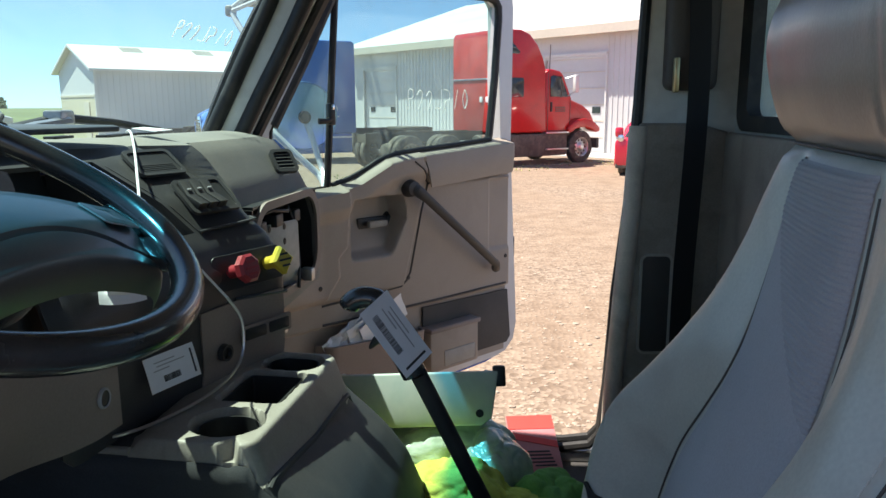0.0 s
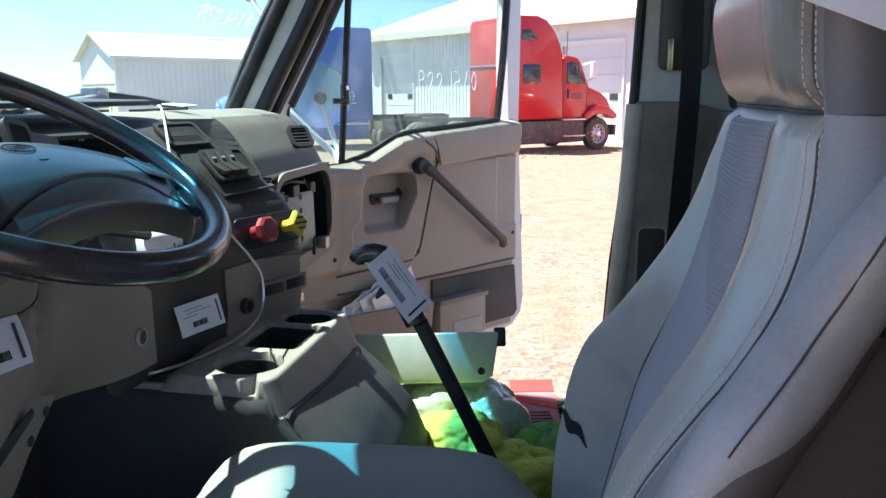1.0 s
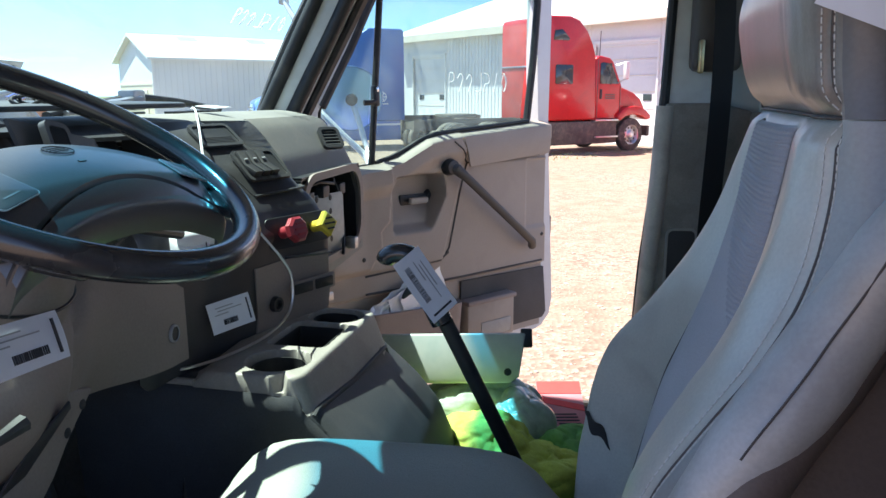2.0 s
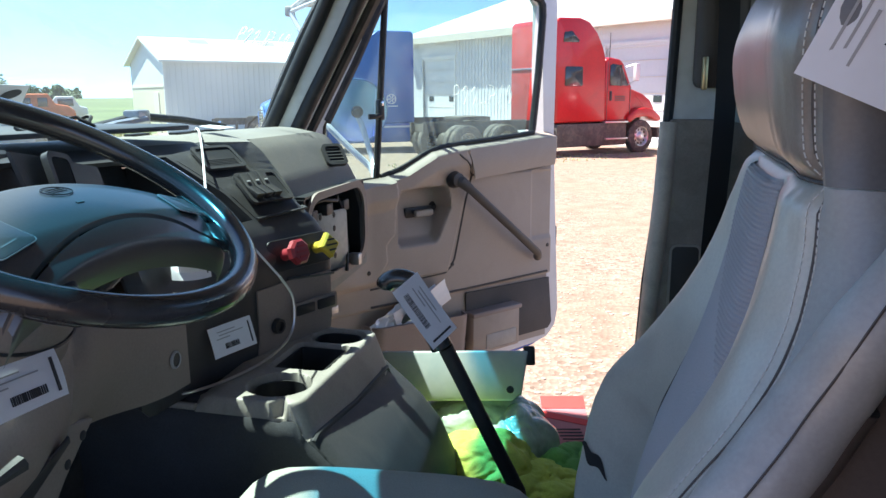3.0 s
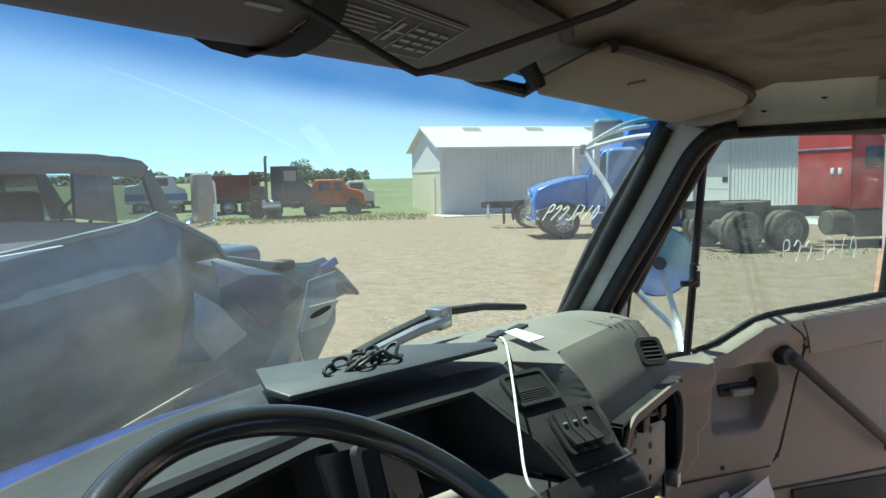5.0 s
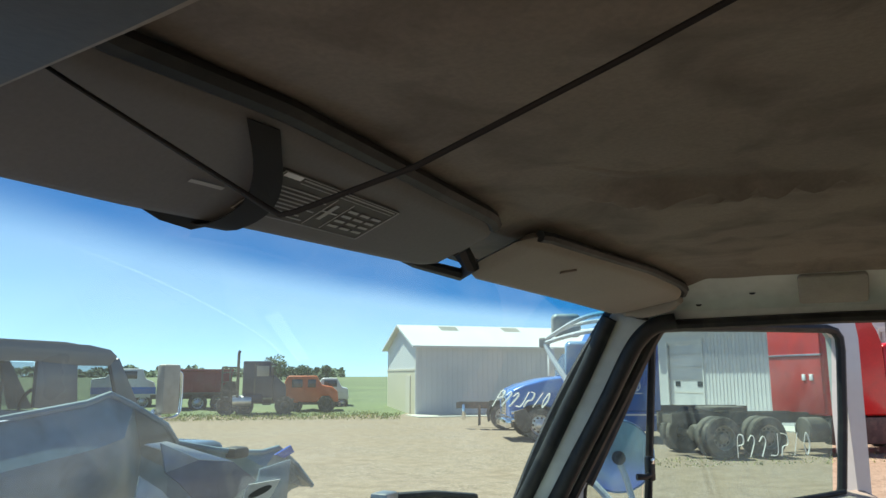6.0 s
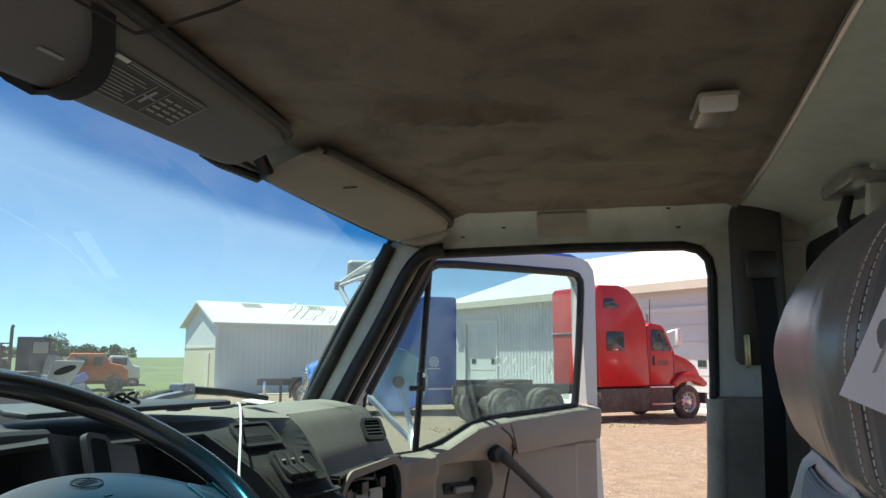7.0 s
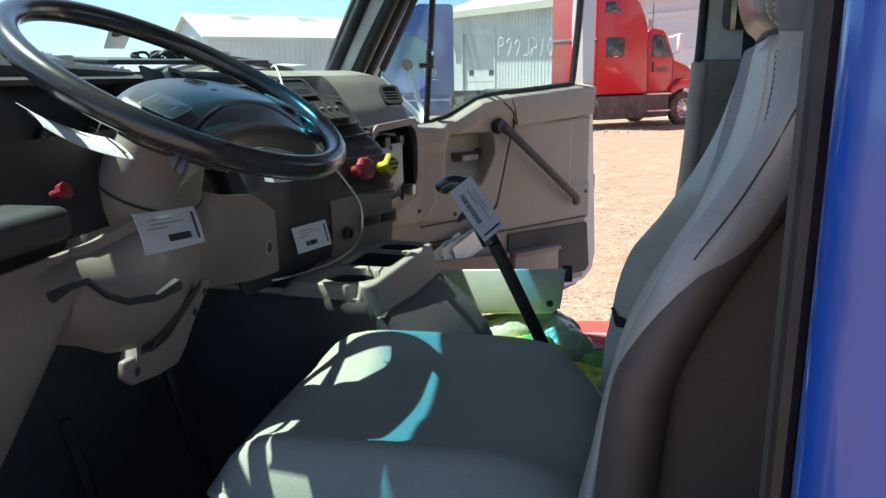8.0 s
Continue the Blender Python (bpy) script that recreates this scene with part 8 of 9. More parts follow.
def hood_plate(name, pts, x, lean, mat, label):
    m = axes((x, 2.3, 1.7), (0.05, 1, 0), (lean, 0, 1))
    part(name, prism([(a - 2.3, b - 1.7) for a, b in pts], 0.008, 0.001, m=m), mat, hood, label)


hood_plate("torn_flap", [(2.095, 1.847), (2.189, 1.850), (2.472, 1.745), (2.28, 1.773)], -1.95, -0.5, M_WHITE, "torn flap showing white paint")
hood_plate("bent_facet", [(2.10, 1.842), (2.28, 1.770), (2.136, 1.740)], -1.955, 0.1, M_WRECK, "grey bent facet")
hood_plate("torn_flap", [(2.025, 1.742), (2.13, 1.68), (2.276, 1.544), (2.119, 1.474), (2.021, 1.595)], -1.95, 0.15, M_WRECKPALE, "large pale torn flap")
hood_plate("bent_facet", [(2.15, 1.738), (2.28, 1.768), (2.47, 1.742), (2.60, 1.66), (2.36, 1.56), (2.22, 1.69)], -1.97, 0.0, M_WRECKDARK, "dark bent facet")
hood_plate("bent_facet", [(2.62, 1.70), (2.80, 1.72), (2.78, 1.50), (2.60, 1.30), (2.55, 1.48)], -1.97, 0.0, M_WRECK, "crumpled corner")
part("hinge_lump", box(-2.16, -2.08, 2.62, 2.71, 1.73, 1.775, 0.015), M_RUBBER, hood)
part("blue_scrap", prism([(2.80, 1.735), (2.905, 1.765), (2.93, 1.735), (2.86, 1.715)], 0.01, m=axes((-2.03, 0, 0), (0, 1, 0), (0, 0, 1))), M_BLUEPAINT, hood, "blue torn paint edge")
part("bumper_rest", box(-2.6, -2.1, 0.4, 2.6, 0.0, 0.80, 0.08, 3), M_CHASSIS, hood, "dark crushed front under the hood")

hood.matrix_world = Matrix.Translation((-0.03, 0.26, 2.12)) @ Matrix.Scale(0.74, 4) @ Matrix.Translation((0.03, -0.26, -2.12)) @ hood.matrix_world
part("front_stand", box(-2.3, -1.75, 0.5, 1.9, -0.9, 0.30, 0.05), M_CHASSIS, hood, "dark crushed front structure")

# sticker on the windshield
stk = tagged(part("windshield_sticker", prism([(-0.042, 0.028), (0.044, 0.026), (0.052, -0.034), (-0.022, -0.036)], 0.001, m=axes((-0.838, 1.270, 1.880), (-0.02, 1, 0), (0.60, 0, 0.8))), M_PAPER), "white sticker with a dark oval on the windshield", "sticker")
part("oval", prism([(0.004 + 0.026 * math.cos(a), 0.006 + 0.010 * math.sin(a) + 0.2 * 0.026 * math.cos(a)) for a in [2 * math.pi * k / 20 for k in range(20)]], 0.0008, m=axes((-0.838, 1.270, 1.880), (-0.02, 1, 0), (0.60, 0, 0.8)) @ Matrix.Translation((0, 0, 0.0012))), M_INK, stk)

# chalk lot mark on the windshield, as plain strokes
for k, pts in enumerate(STROKES):
    line = curve_through([Vector((1.818 + 0.0255 * (k + 0.85 * a), 0.525 + 0.066 * b, 0.0)) for a, b in pts], 4)
    part("chalk_stroke", tube([ws_point((p.x - 0.165) / 1.868, p.y) + Vector((0.004, 0, 0.002)) for p in line], 0.0021, 6, flat=0.5), M_CHALK, window)

# engine bay pieces beyond the cowl
bayt = thing("engine_bay_part", "cream bracket bar and loose wires in the stripped engine bay", "engine part")
part("bar", box(-1.30, -1.22, 0.55, 1.20, 1.44, 1.48, 0.01), M_SHEDTAN, bayt)
part("bracket", box(-1.34, -1.24, 1.12, 1.26, 1.46, 1.54, 0.012), M_CONSOLE, bayt)
for pts in ([(-1.15, 0.2, 1.60), (-1.25, 0.7, 1.60), (-1.35, 1.2, 1.56), (-1.3, 1.4, 1.58)], [(-1.1, 0.1, 1.48), (-1.2, 0.6, 1.53), (-1.3, 1.1, 1.60), (-1.4, 1.6, 1.64)], [(-1.2, 1.2, 1.56), (-1.25, 1.35, 1.60), (-1.22, 1.5, 1.55)]):
    part("wire", tube(pts, 0.004, 6), M_CONSOLE, bayt)
part("engine_block", box(-1.9, -1.05, 0.5, 1.75, 0.35, 1.36, 0.08, 3), M_CHASSIS, bayt, "dark dusty engine block")

# ---- dark cab truck behind the hood ----
dk = thing("pickup_truck", "dark grey-blue truck cab parked beyond the wreck", "truck")
M_SLATE = surface("slate_truck_paint", (0.075, 0.105, 0.14), 0.3, vary=0.1, fine=20, coarse=1.5, bump=0.03, coat=0.4)
M_CABGLASS = pane("cab_side_glass", (0.62, 0.66, 0.68), dust=0.05)
DKM = axes((-6.5, 0, 0), (0, 1, 0), (0, 0, 1))
for off in (0.0, -1.8):
    m = DKM @ Matrix.Translation((0, 0, off))
    part("cab_side", prism([(2.95, 1.0), (2.95, 1.80), (4.20, 1.80), (5.20, 1.72), (6.02, 1.68), (6.02, 1.0)], 0.06, 0.01, m=m), M_SLATE, dk)
    part("white_side", prism([(2.95, 1.0), (2.95, 1.615), (4.20, 1.615), (5.20, 1.60), (6.02, 1.58), (6.02, 1.0)], 0.066 if off == 0.0 else 0.05, 0.01, m=m), M_WHITE, dk, "white painted lower cab side")
    part("roof_rail", prism([(2.95, 2.21), (2.95, 2.30), (3.10, 2.38), (4.2, 2.40), (5.30, 2.385), (5.55, 2.345), (5.64, 2.28), (5.56, 2.18), (5.16, 2.18), (4.72, 2.215)], 0.06, 0.01, m=m), M_SLATE, dk)
    part("door_post", prism([(4.76, 1.79), (4.76, 2.215), (5.18, 2.185), (5.22, 1.72)], 0.06, 0.01, m=m), M_SLATE, dk)
    part("front_post", prism([(5.56, 2.20), (5.66, 2.27), (6.00, 1.70), (5.72, 1.70)], 0.06, 0.01, m=m), M_SLATE, dk)
    part("rear_post", prism([(2.95, 1.79), (2.95, 2.22), (3.30, 2.22), (3.25, 1.79)], 0.06, 0.01, m=m), M_SLATE, dk)
for y in (3.55, 4.45):
    seat_b = part("seat_back", box(-0.09, 0.09, -0.24, 0.24, 0.0, 0.52, 0.07, 3, m=pose(-7.35, y, 1.45, 0, 0, 0)), M_RUBBER, dk, "dark seat back seen through the glass")
    part("head_pad", box(-0.05, 0.05, -0.13, 0.13, 0.55, 0.72, 0.05, 3, m=pose(-7.35, y, 1.45, 0, 0, 0)), M_RUBBER, seat_b)
part("steering_wheel", tube([(-7.1 + 0.07 * math.sin(2 * math.pi * i / 24), 5.25 + 0.19 * math.cos(2 * math.pi * i / 24), 1.80 + 0.18 * math.sin(2 * math.pi * i / 24)) for i in range(24)], 0.018, 8, closed=True), M_RUBBER, dk)
ROOF = [(2.95, 2.30), (3.10, 2.385), (4.19, 2.412), (5.02, 2.404), (5.416, 2.360), (5.56, 2.315), (5.627, 2.285)]
part("cab_roof", sheet(lambda u, v: Vector((-8.30 + 1.86 * u, lerp(v, [k / 6 for k in range(7)], [r[0] for r in ROOF]), lerp(v, [k / 6 for k in range(7)], [r[1] for r in ROOF]) + 0.03 * math.sin(math.pi * u))), 14, 48, 0.03), M_SLATE, dk)
for off in (0.02, -1.78):
    for pts in ([(3.28, 1.80), (3.32, 2.22), (4.74, 2.205), (4.78, 1.76)], [(5.18, 1.74), (5.16, 2.19), (5.60, 2.19), (5.74, 1.74)]):
        part("side_glass", prism(pts, 0.005, m=DKM @ Matrix.Translation((0, 0, off))), M_CABGLASS, dk)
part("hood_box", box(-8.2, -6.5, 5.9, 7.4, 0.6, 1.30, 0.12, 3), M_SLATE, dk)
part("bed_box", box(-8.2, -6.5, 0.2, 2.9, 0.6, 1.55, 0.06), M_SLATE, dk)
part("seat_shape", box(-7.0, -6.7, 4.3, 4.65, 1.4, 2.06, 0.08, 3), M_RUBBER, dk)
part("wheel_inside", tube([Vector((-7.0 + 0.14 * math.sin(a), 5.35 + 0.06 * math.cos(a), 1.92 + 0.12 * math.cos(a))) for a in [2 * math.pi * k / 20 for k in range(20)]], 0.015, 6, closed=True), M_RUBBER, dk)
part("side_mirror", box(-6.1, -5.98, 5.85, 6.08, 1.69, 2.20, 0.03), M_CONSOLE, dk, "tall grey mirror head")
part("mirror_frame", tube(curve_through([(-6.4, 5.75, 1.60), (-6.05, 5.98, 1.64), (-6.05, 6.13, 1.68), (-6.05, 6.16, 1.80), (-6.05, 6.16, 2.02), (-6.05, 6.14, 2.11), (-6.05, 6.06, 2.14)], 5), 0.016, 8), M_CHROME, dk)
part("mirror_bulb", lathe([(0, -0.09), (0.07, -0.05), (0.08, 0.02), (0, 0.09)], 14, m=Matrix.Translation((-6.05, 5.80, 1.66))), M_CHROME, dk)
for y in (1.2, 6.4):
    truck_wheel(dk, axes((-6.5, y, 0.48), (0, 1, 0), (0, 0, 1)), r=0.48, w=0.25)

# ---- blue sleeper truck ----
BT = axes((-7.55, 23.45, 0), (-0.86, -0.51, 0), (0.51, -0.86, 0))
bt = thing("semi_truck", "blue sleeper semi truck with battered front", "truck", BT)
M_BLUET = surface("blue_truck_paint", (0.03, 0.17, 0.55), 0.3, vary=0.1, fine=15, coarse=1, bump=0.03, coat=0.5, stain=(0.16, 0.2, 0.28), stain_amount=0.3)
M_NAVY = surface("navy_sleeper_paint", (0.028, 0.14, 0.47), 0.35, vary=0.08, fine=15, coarse=1, bump=0.03, coat=0.3)
BW_ = 2.4


def bside(pts, y0, y1, name, mat, label="", bevel=0.05):
    return part(name, prism(pts, y1 - y0, bevel, 3, m=axes((0, y1, 0), (1, 0, 0), (0, 0, 1))), mat, bt, label)


bside([(-3.55, 0.95), (-3.55, 3.90), (-3.45, 3.98), (-2.3, 3.98), (-1.75, 3.60), (-1.45, 3.0), (-1.40, 0.95)], -BW_, 0.0, "sleeper", M_NAVY, "tall navy blue sleeper box")
bside([(-1.45, 1.0), (-1.45, 2.95), (-1.2, 2.98), (-0.85, 2.80), (-0.35, 2.05), (-0.35, 1.0)], -BW_ + 0.08, -0.08, "cab", M_BLUET, "blue cab")
bside([(-0.38, 1.1), (-0.38, 2.05), (0.2, 1.98), (0.9, 1.80), (1.30, 1.62), (1.42, 1.30), (1.40, 0.75), (1.15, 0.72), (0.85, 1.12), (0.40, 1.16), (0.0, 1.05)], -BW_ + 0.15, -0.15, "hood", M_BLUET, "blue hood with bent fender", 0.10)
part("grille", box(1.40, 1.46, -1.65, -0.75, 0.80, 1.55, 0.02), M_CHROME, bt, "chrome-edged grille")
for k in range(7):
    part("grille_bar", box(1.455, 1.475, -1.60, -0.80, 0.86 + 0.09 * k, 0.90 + 0.09 * k), M_CHASSIS, bt)
part("bumper", box(1.35, 1.55, -BW_ + 0.1, -0.1, 0.42, 0.72, 0.05), M_CHROME, bt, "scuffed chrome bumper")
part("torn_fender", prism([(0.75, 0.35), (0.70, 0.75), (0.95, 1.05), (1.30, 0.95), (1.25, 0.55), (1.05, 0.30)], 0.10, 0.03, m=axes((0, 0.06, 0), (1, 0, 0), (0, 0, 1))), M_CHASSIS, bt, "torn grey inner fender")
for z0 in (0.62, 0.86):
    part("head_lamp", box(1.0, 1.36, -0.16, -0.09, z0, z0 + 0.12, 0.02), M_CHROME, bt)
part("door_window", prism([(-1.25, 2.1), (-1.25, 2.72), (-0.9, 2.70), (-0.5, 2.1)], 0.02, m=axes((0, -0.065, 0), (1, 0, 0), (0, 0, 1))), M_DARKGLASS, bt)
for x in (0.10, -0.55):
    part("mirror_head", box(x - 0.10, x + 0.10, 0.12, 0.36, 2.05, 2.95, 0.04), M_ROOF, bt, "white side mirror")
    part("mirror_arm", tube([(x - 0.2, -0.05, 2.3), (x, 0.15, 2.3)], 0.025, 6), M_BLACK, bt)
part("windscreen", prism([(-0.86, 2.80), (-0.36, 2.06), (-0.34, 2.09), (-0.83, 2.83)], BW_ - 0.4, m=axes((0, -0.2, 0), (1, 0, 0), (0, 0, 1))), M_DARKGLASS, bt)
part("skirt", box(-3.4, -0.5, -0.30, -0.02, 0.30, 0.95, 0.04), M_NAVY, bt, "navy side skirt")
part("skirt_stripe", box(-3.5, -0.5, -0.02, 0.0, 0.80, 0.86), M_PAPER, bt, "pale stripe")
ems = part("round_badge", lathe([(0.17, 0), (0.17, 0.008), (0.145, 0.008), (0.145, 0)], 24, m=axes((-2.72, 0.005, 1.75), (-1, 0, 0), (0, 0, 1))), M_PAPER, bt, "white ring badge")
for k in range(6):
    part("spoke", box(0.03, 0.15, -0.015, 0.015, 0.0, 0.006, m=axes((-2.72, 0.004, 1.75), (-1, 0, 0), (0, 0, 1)) @ Matrix.Rotation(k * math.pi / 3, 4, "Z")), M_PAPER, ems)
part("badge_bar", box(-2.95, -2.48, 0.002, 0.008, 1.50, 1.53), M_PAPER, bt)
for x, d in ((0.45, False), (-4.6, True), (-5.9, True)):
    truck_wheel(bt, Matrix.Translation((x, 0.02, 0.52)) @ NEAR.inverted(), dual=d, rim=M_ALU)
    truck_wheel(bt, Matrix.Translation((x, -BW_, 0.52)) @ NEAR, dual=d, rim=M_ALU)
for y in (-0.85, -1.6):
    part("frame_rail", box(-6.8, 1.2, y, y + 0.09, 0.82, 1.08), M_CHASSIS, bt)

# bare chassis standing beyond the blue truck
ch = thing("truck_chassis", "bare black truck chassis with mud flaps", "chassis", axes((-11.9, 27.4, 0), (0.95, 0.30, 0), (-0.30, 0.95, 0)))
for y in (0.6, 1.5):
    part("frame_rail", box(-1.0, 5.0, y, y + 0.09, 0.78, 1.02), M_CHASSIS, ch)
truck_wheel(ch, Matrix.Translation((0.95, 0.0, 0.52)) @ NEAR, dual=True, rim=M_ALU)
truck_wheel(ch, Matrix.Translation((0.95, 2.1, 0.52)) @ NEAR.inverted(), dual=True)
part("fender_flap", box(-0.05, 0.0, 0.0, 0.5, 0.15, 0.9), M_CHASSIS, ch)
part("fender_arch", prism([(0.95 + r * math.cos(a), 0.52 + r * math.sin(a)) for r, order in ((0.66, range(9)), (0.60, range(8, -1, -1))) for a in [radians(200 - 27 * k) for k in order]], 0.55, 0.01, m=axes((0, 0.55, 0), (1, 0, 0), (0, 0, 1))), M_CHASSIS, ch, "black plastic quarter fender")
part("spring_hanger", prism([(0.2, 0.55), (0.35, 1.10), (1.6, 1.18), (1.9, 0.62)], 0.08, 0.02, m=axes((0, 0.62, 0), (1, 0, 0), (0, 0, 1))), M_CHASSIS, ch)
part("deck_plate", prism([(1.9, 1.02), (2.1, 1.22), (4.8, 1.30), (5.0, 1.02)], 0.9, 0.03, m=axes((0, 1.5, 0), (1, 0, 0), (0, 0, 1))), M_CHASSIS, ch)
part("tail_lamp", box(-0.72, -0.6, 0.2, 0.5, 0.35, 0.95, 0.03), M_CHROME, ch)

# ---- red hatchback seen from behind ----
car = thing("parked_car", "small bright red car parked tail towards the yard", "car", axes((3.35, 20.1, 0), (0.96, -0.28, 0), (0.28, 0.96, 0)))
M_CARRED = surface("red_car_paint", (0.70, 0.02, 0.05), 0.22, vary=0.04, fine=10, coarse=1, bump=0.01, coat=0.8)


def car_pt(u, v):
    y = -0.02 + 4.1 * v
    h = lerp(v, [0, 0.04, 0.12, 0.3, 0.55, 0.68, 0.8, 1.0], [0.80, 1.0, 1.02, 1.50, 1.52, 1.10, 0.98, 0.60])
    a = math.pi * u
    half = 0.86 * (0.94 if v < 0.05 else 1)
    top = smooth((h - 1.0) / 0.4)
    w = half * (1 - 0.22 * top * math.sin(a))
    return Vector((0.86 - w * math.copysign(abs(math.cos(a)) ** 0.45, math.cos(a)), y, 0.26 + (h - 0.26) * math.sin(a) ** 0.38))


cbm = sheet(car_pt, 30, 40)
part("body", cbm, M_CARRED, car)
part("tail", prism(rounded(0.03, 1.69, 0.28, 0.98, 0.14), 0.10, 0.04, 3, m=axes((0, 0.02, 0), (1, 0, 0), (0, 0, 1))), M_CARRED, car, "red tail panel")
part("rear_glass", prism([(0.22, 0.0), (1.50, 0.0), (1.34, 0.52), (0.40, 0.52)], 0.02, 0.005, m=axes((0, 0.46, 1.01), (1, 0, 0), (0, 0.78, 0.66))), M_DARKGLASS, car, "dark rear glass")
part("plate", box(0.62, 1.02, -0.10, -0.085, 0.52, 0.66), M_PAPER, car)
for k in range(5):
    part("badge_letter_bar", box(0.56 + 0.12 * k, 0.62 + 0.12 * k, -0.095, -0.08, 0.84, 0.88), M_CHROME, car)
part("lamp", lathe([(0, 0.05), (0.09, 0.04), (0.10, 0)], 16, m=axes((0.18, -0.06, 1.0), (1, 0, 0), (0, 0, 1))), M_CHROME, car, "round tail lamp")
part("bumper_lower", box(0.05, 1.67, -0.06, 0.2, 0.20, 0.34, 0.04), M_CHASSIS, car)
part("mirror_post", box(0.02, 0.22, -0.02, 0.2, 1.02, 1.28, 0.05), M_CARRED, car)
for x, y in ((0.16, 0.7), (1.56, 0.7), (0.16, 3.3), (1.56, 3.3)):
    part("wheel", lathe([(0.16, 0.0), (0.28, -0.01), (0.31, -0.04), (0.31, -0.17), (0.28, -0.2), (0.16, -0.2), (0, -0.1)], 24, m=axes((x - 0.1 if x < 1 else x + 0.1, y, 0.31), (0, 1, 0), (0, 0, 1)) @ Matrix.Rotation(0 if x > 1 else math.pi, 4, "Y")), M_TYRE, car)


# ---- row of old trucks along the field ----
def far_axes(cx, cy):
    d = Vector((cx, cy, 0)).normalized()
    return axes((cx, cy, 0), (d.y, -d.x, 0), (d.x, d.y, 0))


org = thing("old_truck", "faded orange old bonneted truck in the grass", "truck", far_axes(-25.5, 35.2))
M_ORANGE = surface("orange_truck_paint", (0.62, 0.13, 0.03), 0.5, vary=0.1, fine=10, coarse=1, bump=0.03, stain=(0.3, 0.08, 0.03), stain_amount=0.4)
part("cab", prism([(-1.75, 0.55), (-1.75, 1.75), (-1.55, 2.08), (0.05, 2.08), (0.35, 1.55), (0.95, 1.45), (1.25, 1.2), (1.3, 0.6), (1.0, 0.6), (0.75, 0.95), (0.35, 0.95), (0.1, 0.6)], 1.8, 0.08, 3, m=axes((0, 1.8, 0), (1, 0, 0), (0, 0, 1))), M_ORANGE, org, "orange crew cab and hood")
for x0, x1 in ((-1.35, -0.75), (-0.45, 0.0)):
    part("window", box(x0, x1, -0.02, 0.02, 1.42, 1.88, 0.01), M_DARKGLASS, org)
for x in (-1.2, 0.62):
    truck_wheel(org, Matrix.Translation((x, 0.0, 0.48)) @ NEAR, r=0.48, w=0.25, rim=M_CHASSIS)
part("frame_rail", box(-2.2, 1.3, 0.3, 0.5, 0.45, 0.62), M_CHASSIS, org)
wpk = thing("old_truck", "white pickup half hidden behind the orange truck", "truck", far_axes(-26.9, 38.8))
part("cab", prism([(-0.9, 0.6), (-0.9, 1.5), (-0.6, 1.95), (0.3, 1.95), (0.6, 1.4), (1.0, 1.3), (1.05, 0.6)], 1.7, 0.08, 3, m=axes((0, 1.7, 0), (1, 0, 0), (0, 0, 1))), M_WHITE, wpk)
part("window", box(-0.5, 0.3, -0.02, 0.02, 1.4, 1.8, 0.01), M_DARKGLASS, wpk)
truck_wheel(wpk, Matrix.Translation((0.6, 0.0, 0.4)) @ NEAR, r=0.4, w=0.22)
dkt = thing("old_truck", "dark blue winch truck with exhaust stack", "truck", far_axes(-26.7, 31.2))
M_DKBLUE = surface("dark_blue_truck_paint", (0.012, 0.02, 0.045), 0.4, vary=0.15, fine=10, coarse=1, bump=0.03, stain=(0.06, 0.06, 0.07), stain_amount=0.3)
part("cab", prism([(-0.5, 0.9), (-0.5, 2.85), (0.9, 2.85), (1.05, 2.2), (1.1, 0.9)], 2.0, 0.06, m=axes((0, 2.0, 0), (1, 0, 0), (0, 0, 1))), M_DKBLUE, dkt)
part("window", box(0.2, 0.85, -0.02, 0.02, 2.05, 2.6, 0.01), M_SKYLIGHT, dkt)
part("hood", prism([(1.05, 0.7), (1.05, 2.2), (1.75, 1.6), (1.8, 0.6)], 1.8, 0.06, m=axes((0, 1.9, 0), (1, 0, 0), (0, 0, 1))), M_DKBLUE, dkt)
for x in (-1.55, -1.15, -0.72):
    part("rack_post", box(x - 0.05, x + 0.05, 0.0, 0.10, 0.9, 2.55, 0.01), M_CHASSIS, dkt)
for z in (1.25, 1.75, 2.25, 2.52):
    part("rack_bar", box(-1.6, -0.68, 0.01, 0.08, z - 0.035, z + 0.035, 0.01), M_CHASSIS, dkt)
winch = part("winch_drum", lathe([(0, 0), (0.42, 0.02), (0.42, 0.10), (0.26, 0.12), (0.26, 1.1), (0.42, 1.12), (0.42, 1.2), (0, 1.22)], 18, m=axes((-1.15, 0.5, 1.35), (0, 0, 1), (1, 0, 0))), M_CHASSIS, dkt, "rusty winch drum")
part("cable_wrap", lathe([(0.27, 0.14), (0.33, 0.18), (0.33, 1.04), (0.27, 1.08)], 18, m=axes((-1.15, 0.5, 1.35), (0, 0, 1), (1, 0, 0))), M_STEEL, winch)
part("tool_box", box(-0.45, 0.55, -0.10, 0.35, 0.72, 1.12, 0.03, 2), M_DKBLUE, dkt)
part("step", box(0.55, 1.0, -0.12, 0.20, 0.55, 0.62, 0.01), M_CHASSIS, dkt)
part("step", box(0.55, 1.0, -0.12, 0.20, 0.88, 0.94, 0.01), M_CHASSIS, dkt)
part("door_seam", box(0.10, 0.13, -0.012, 0.01, 1.0, 2.7), M_CHASSIS, dkt)
part("mirror", box(0.95, 1.10, -0.22, -0.16, 2.1, 2.55, 0.02), M_CHASSIS, dkt)
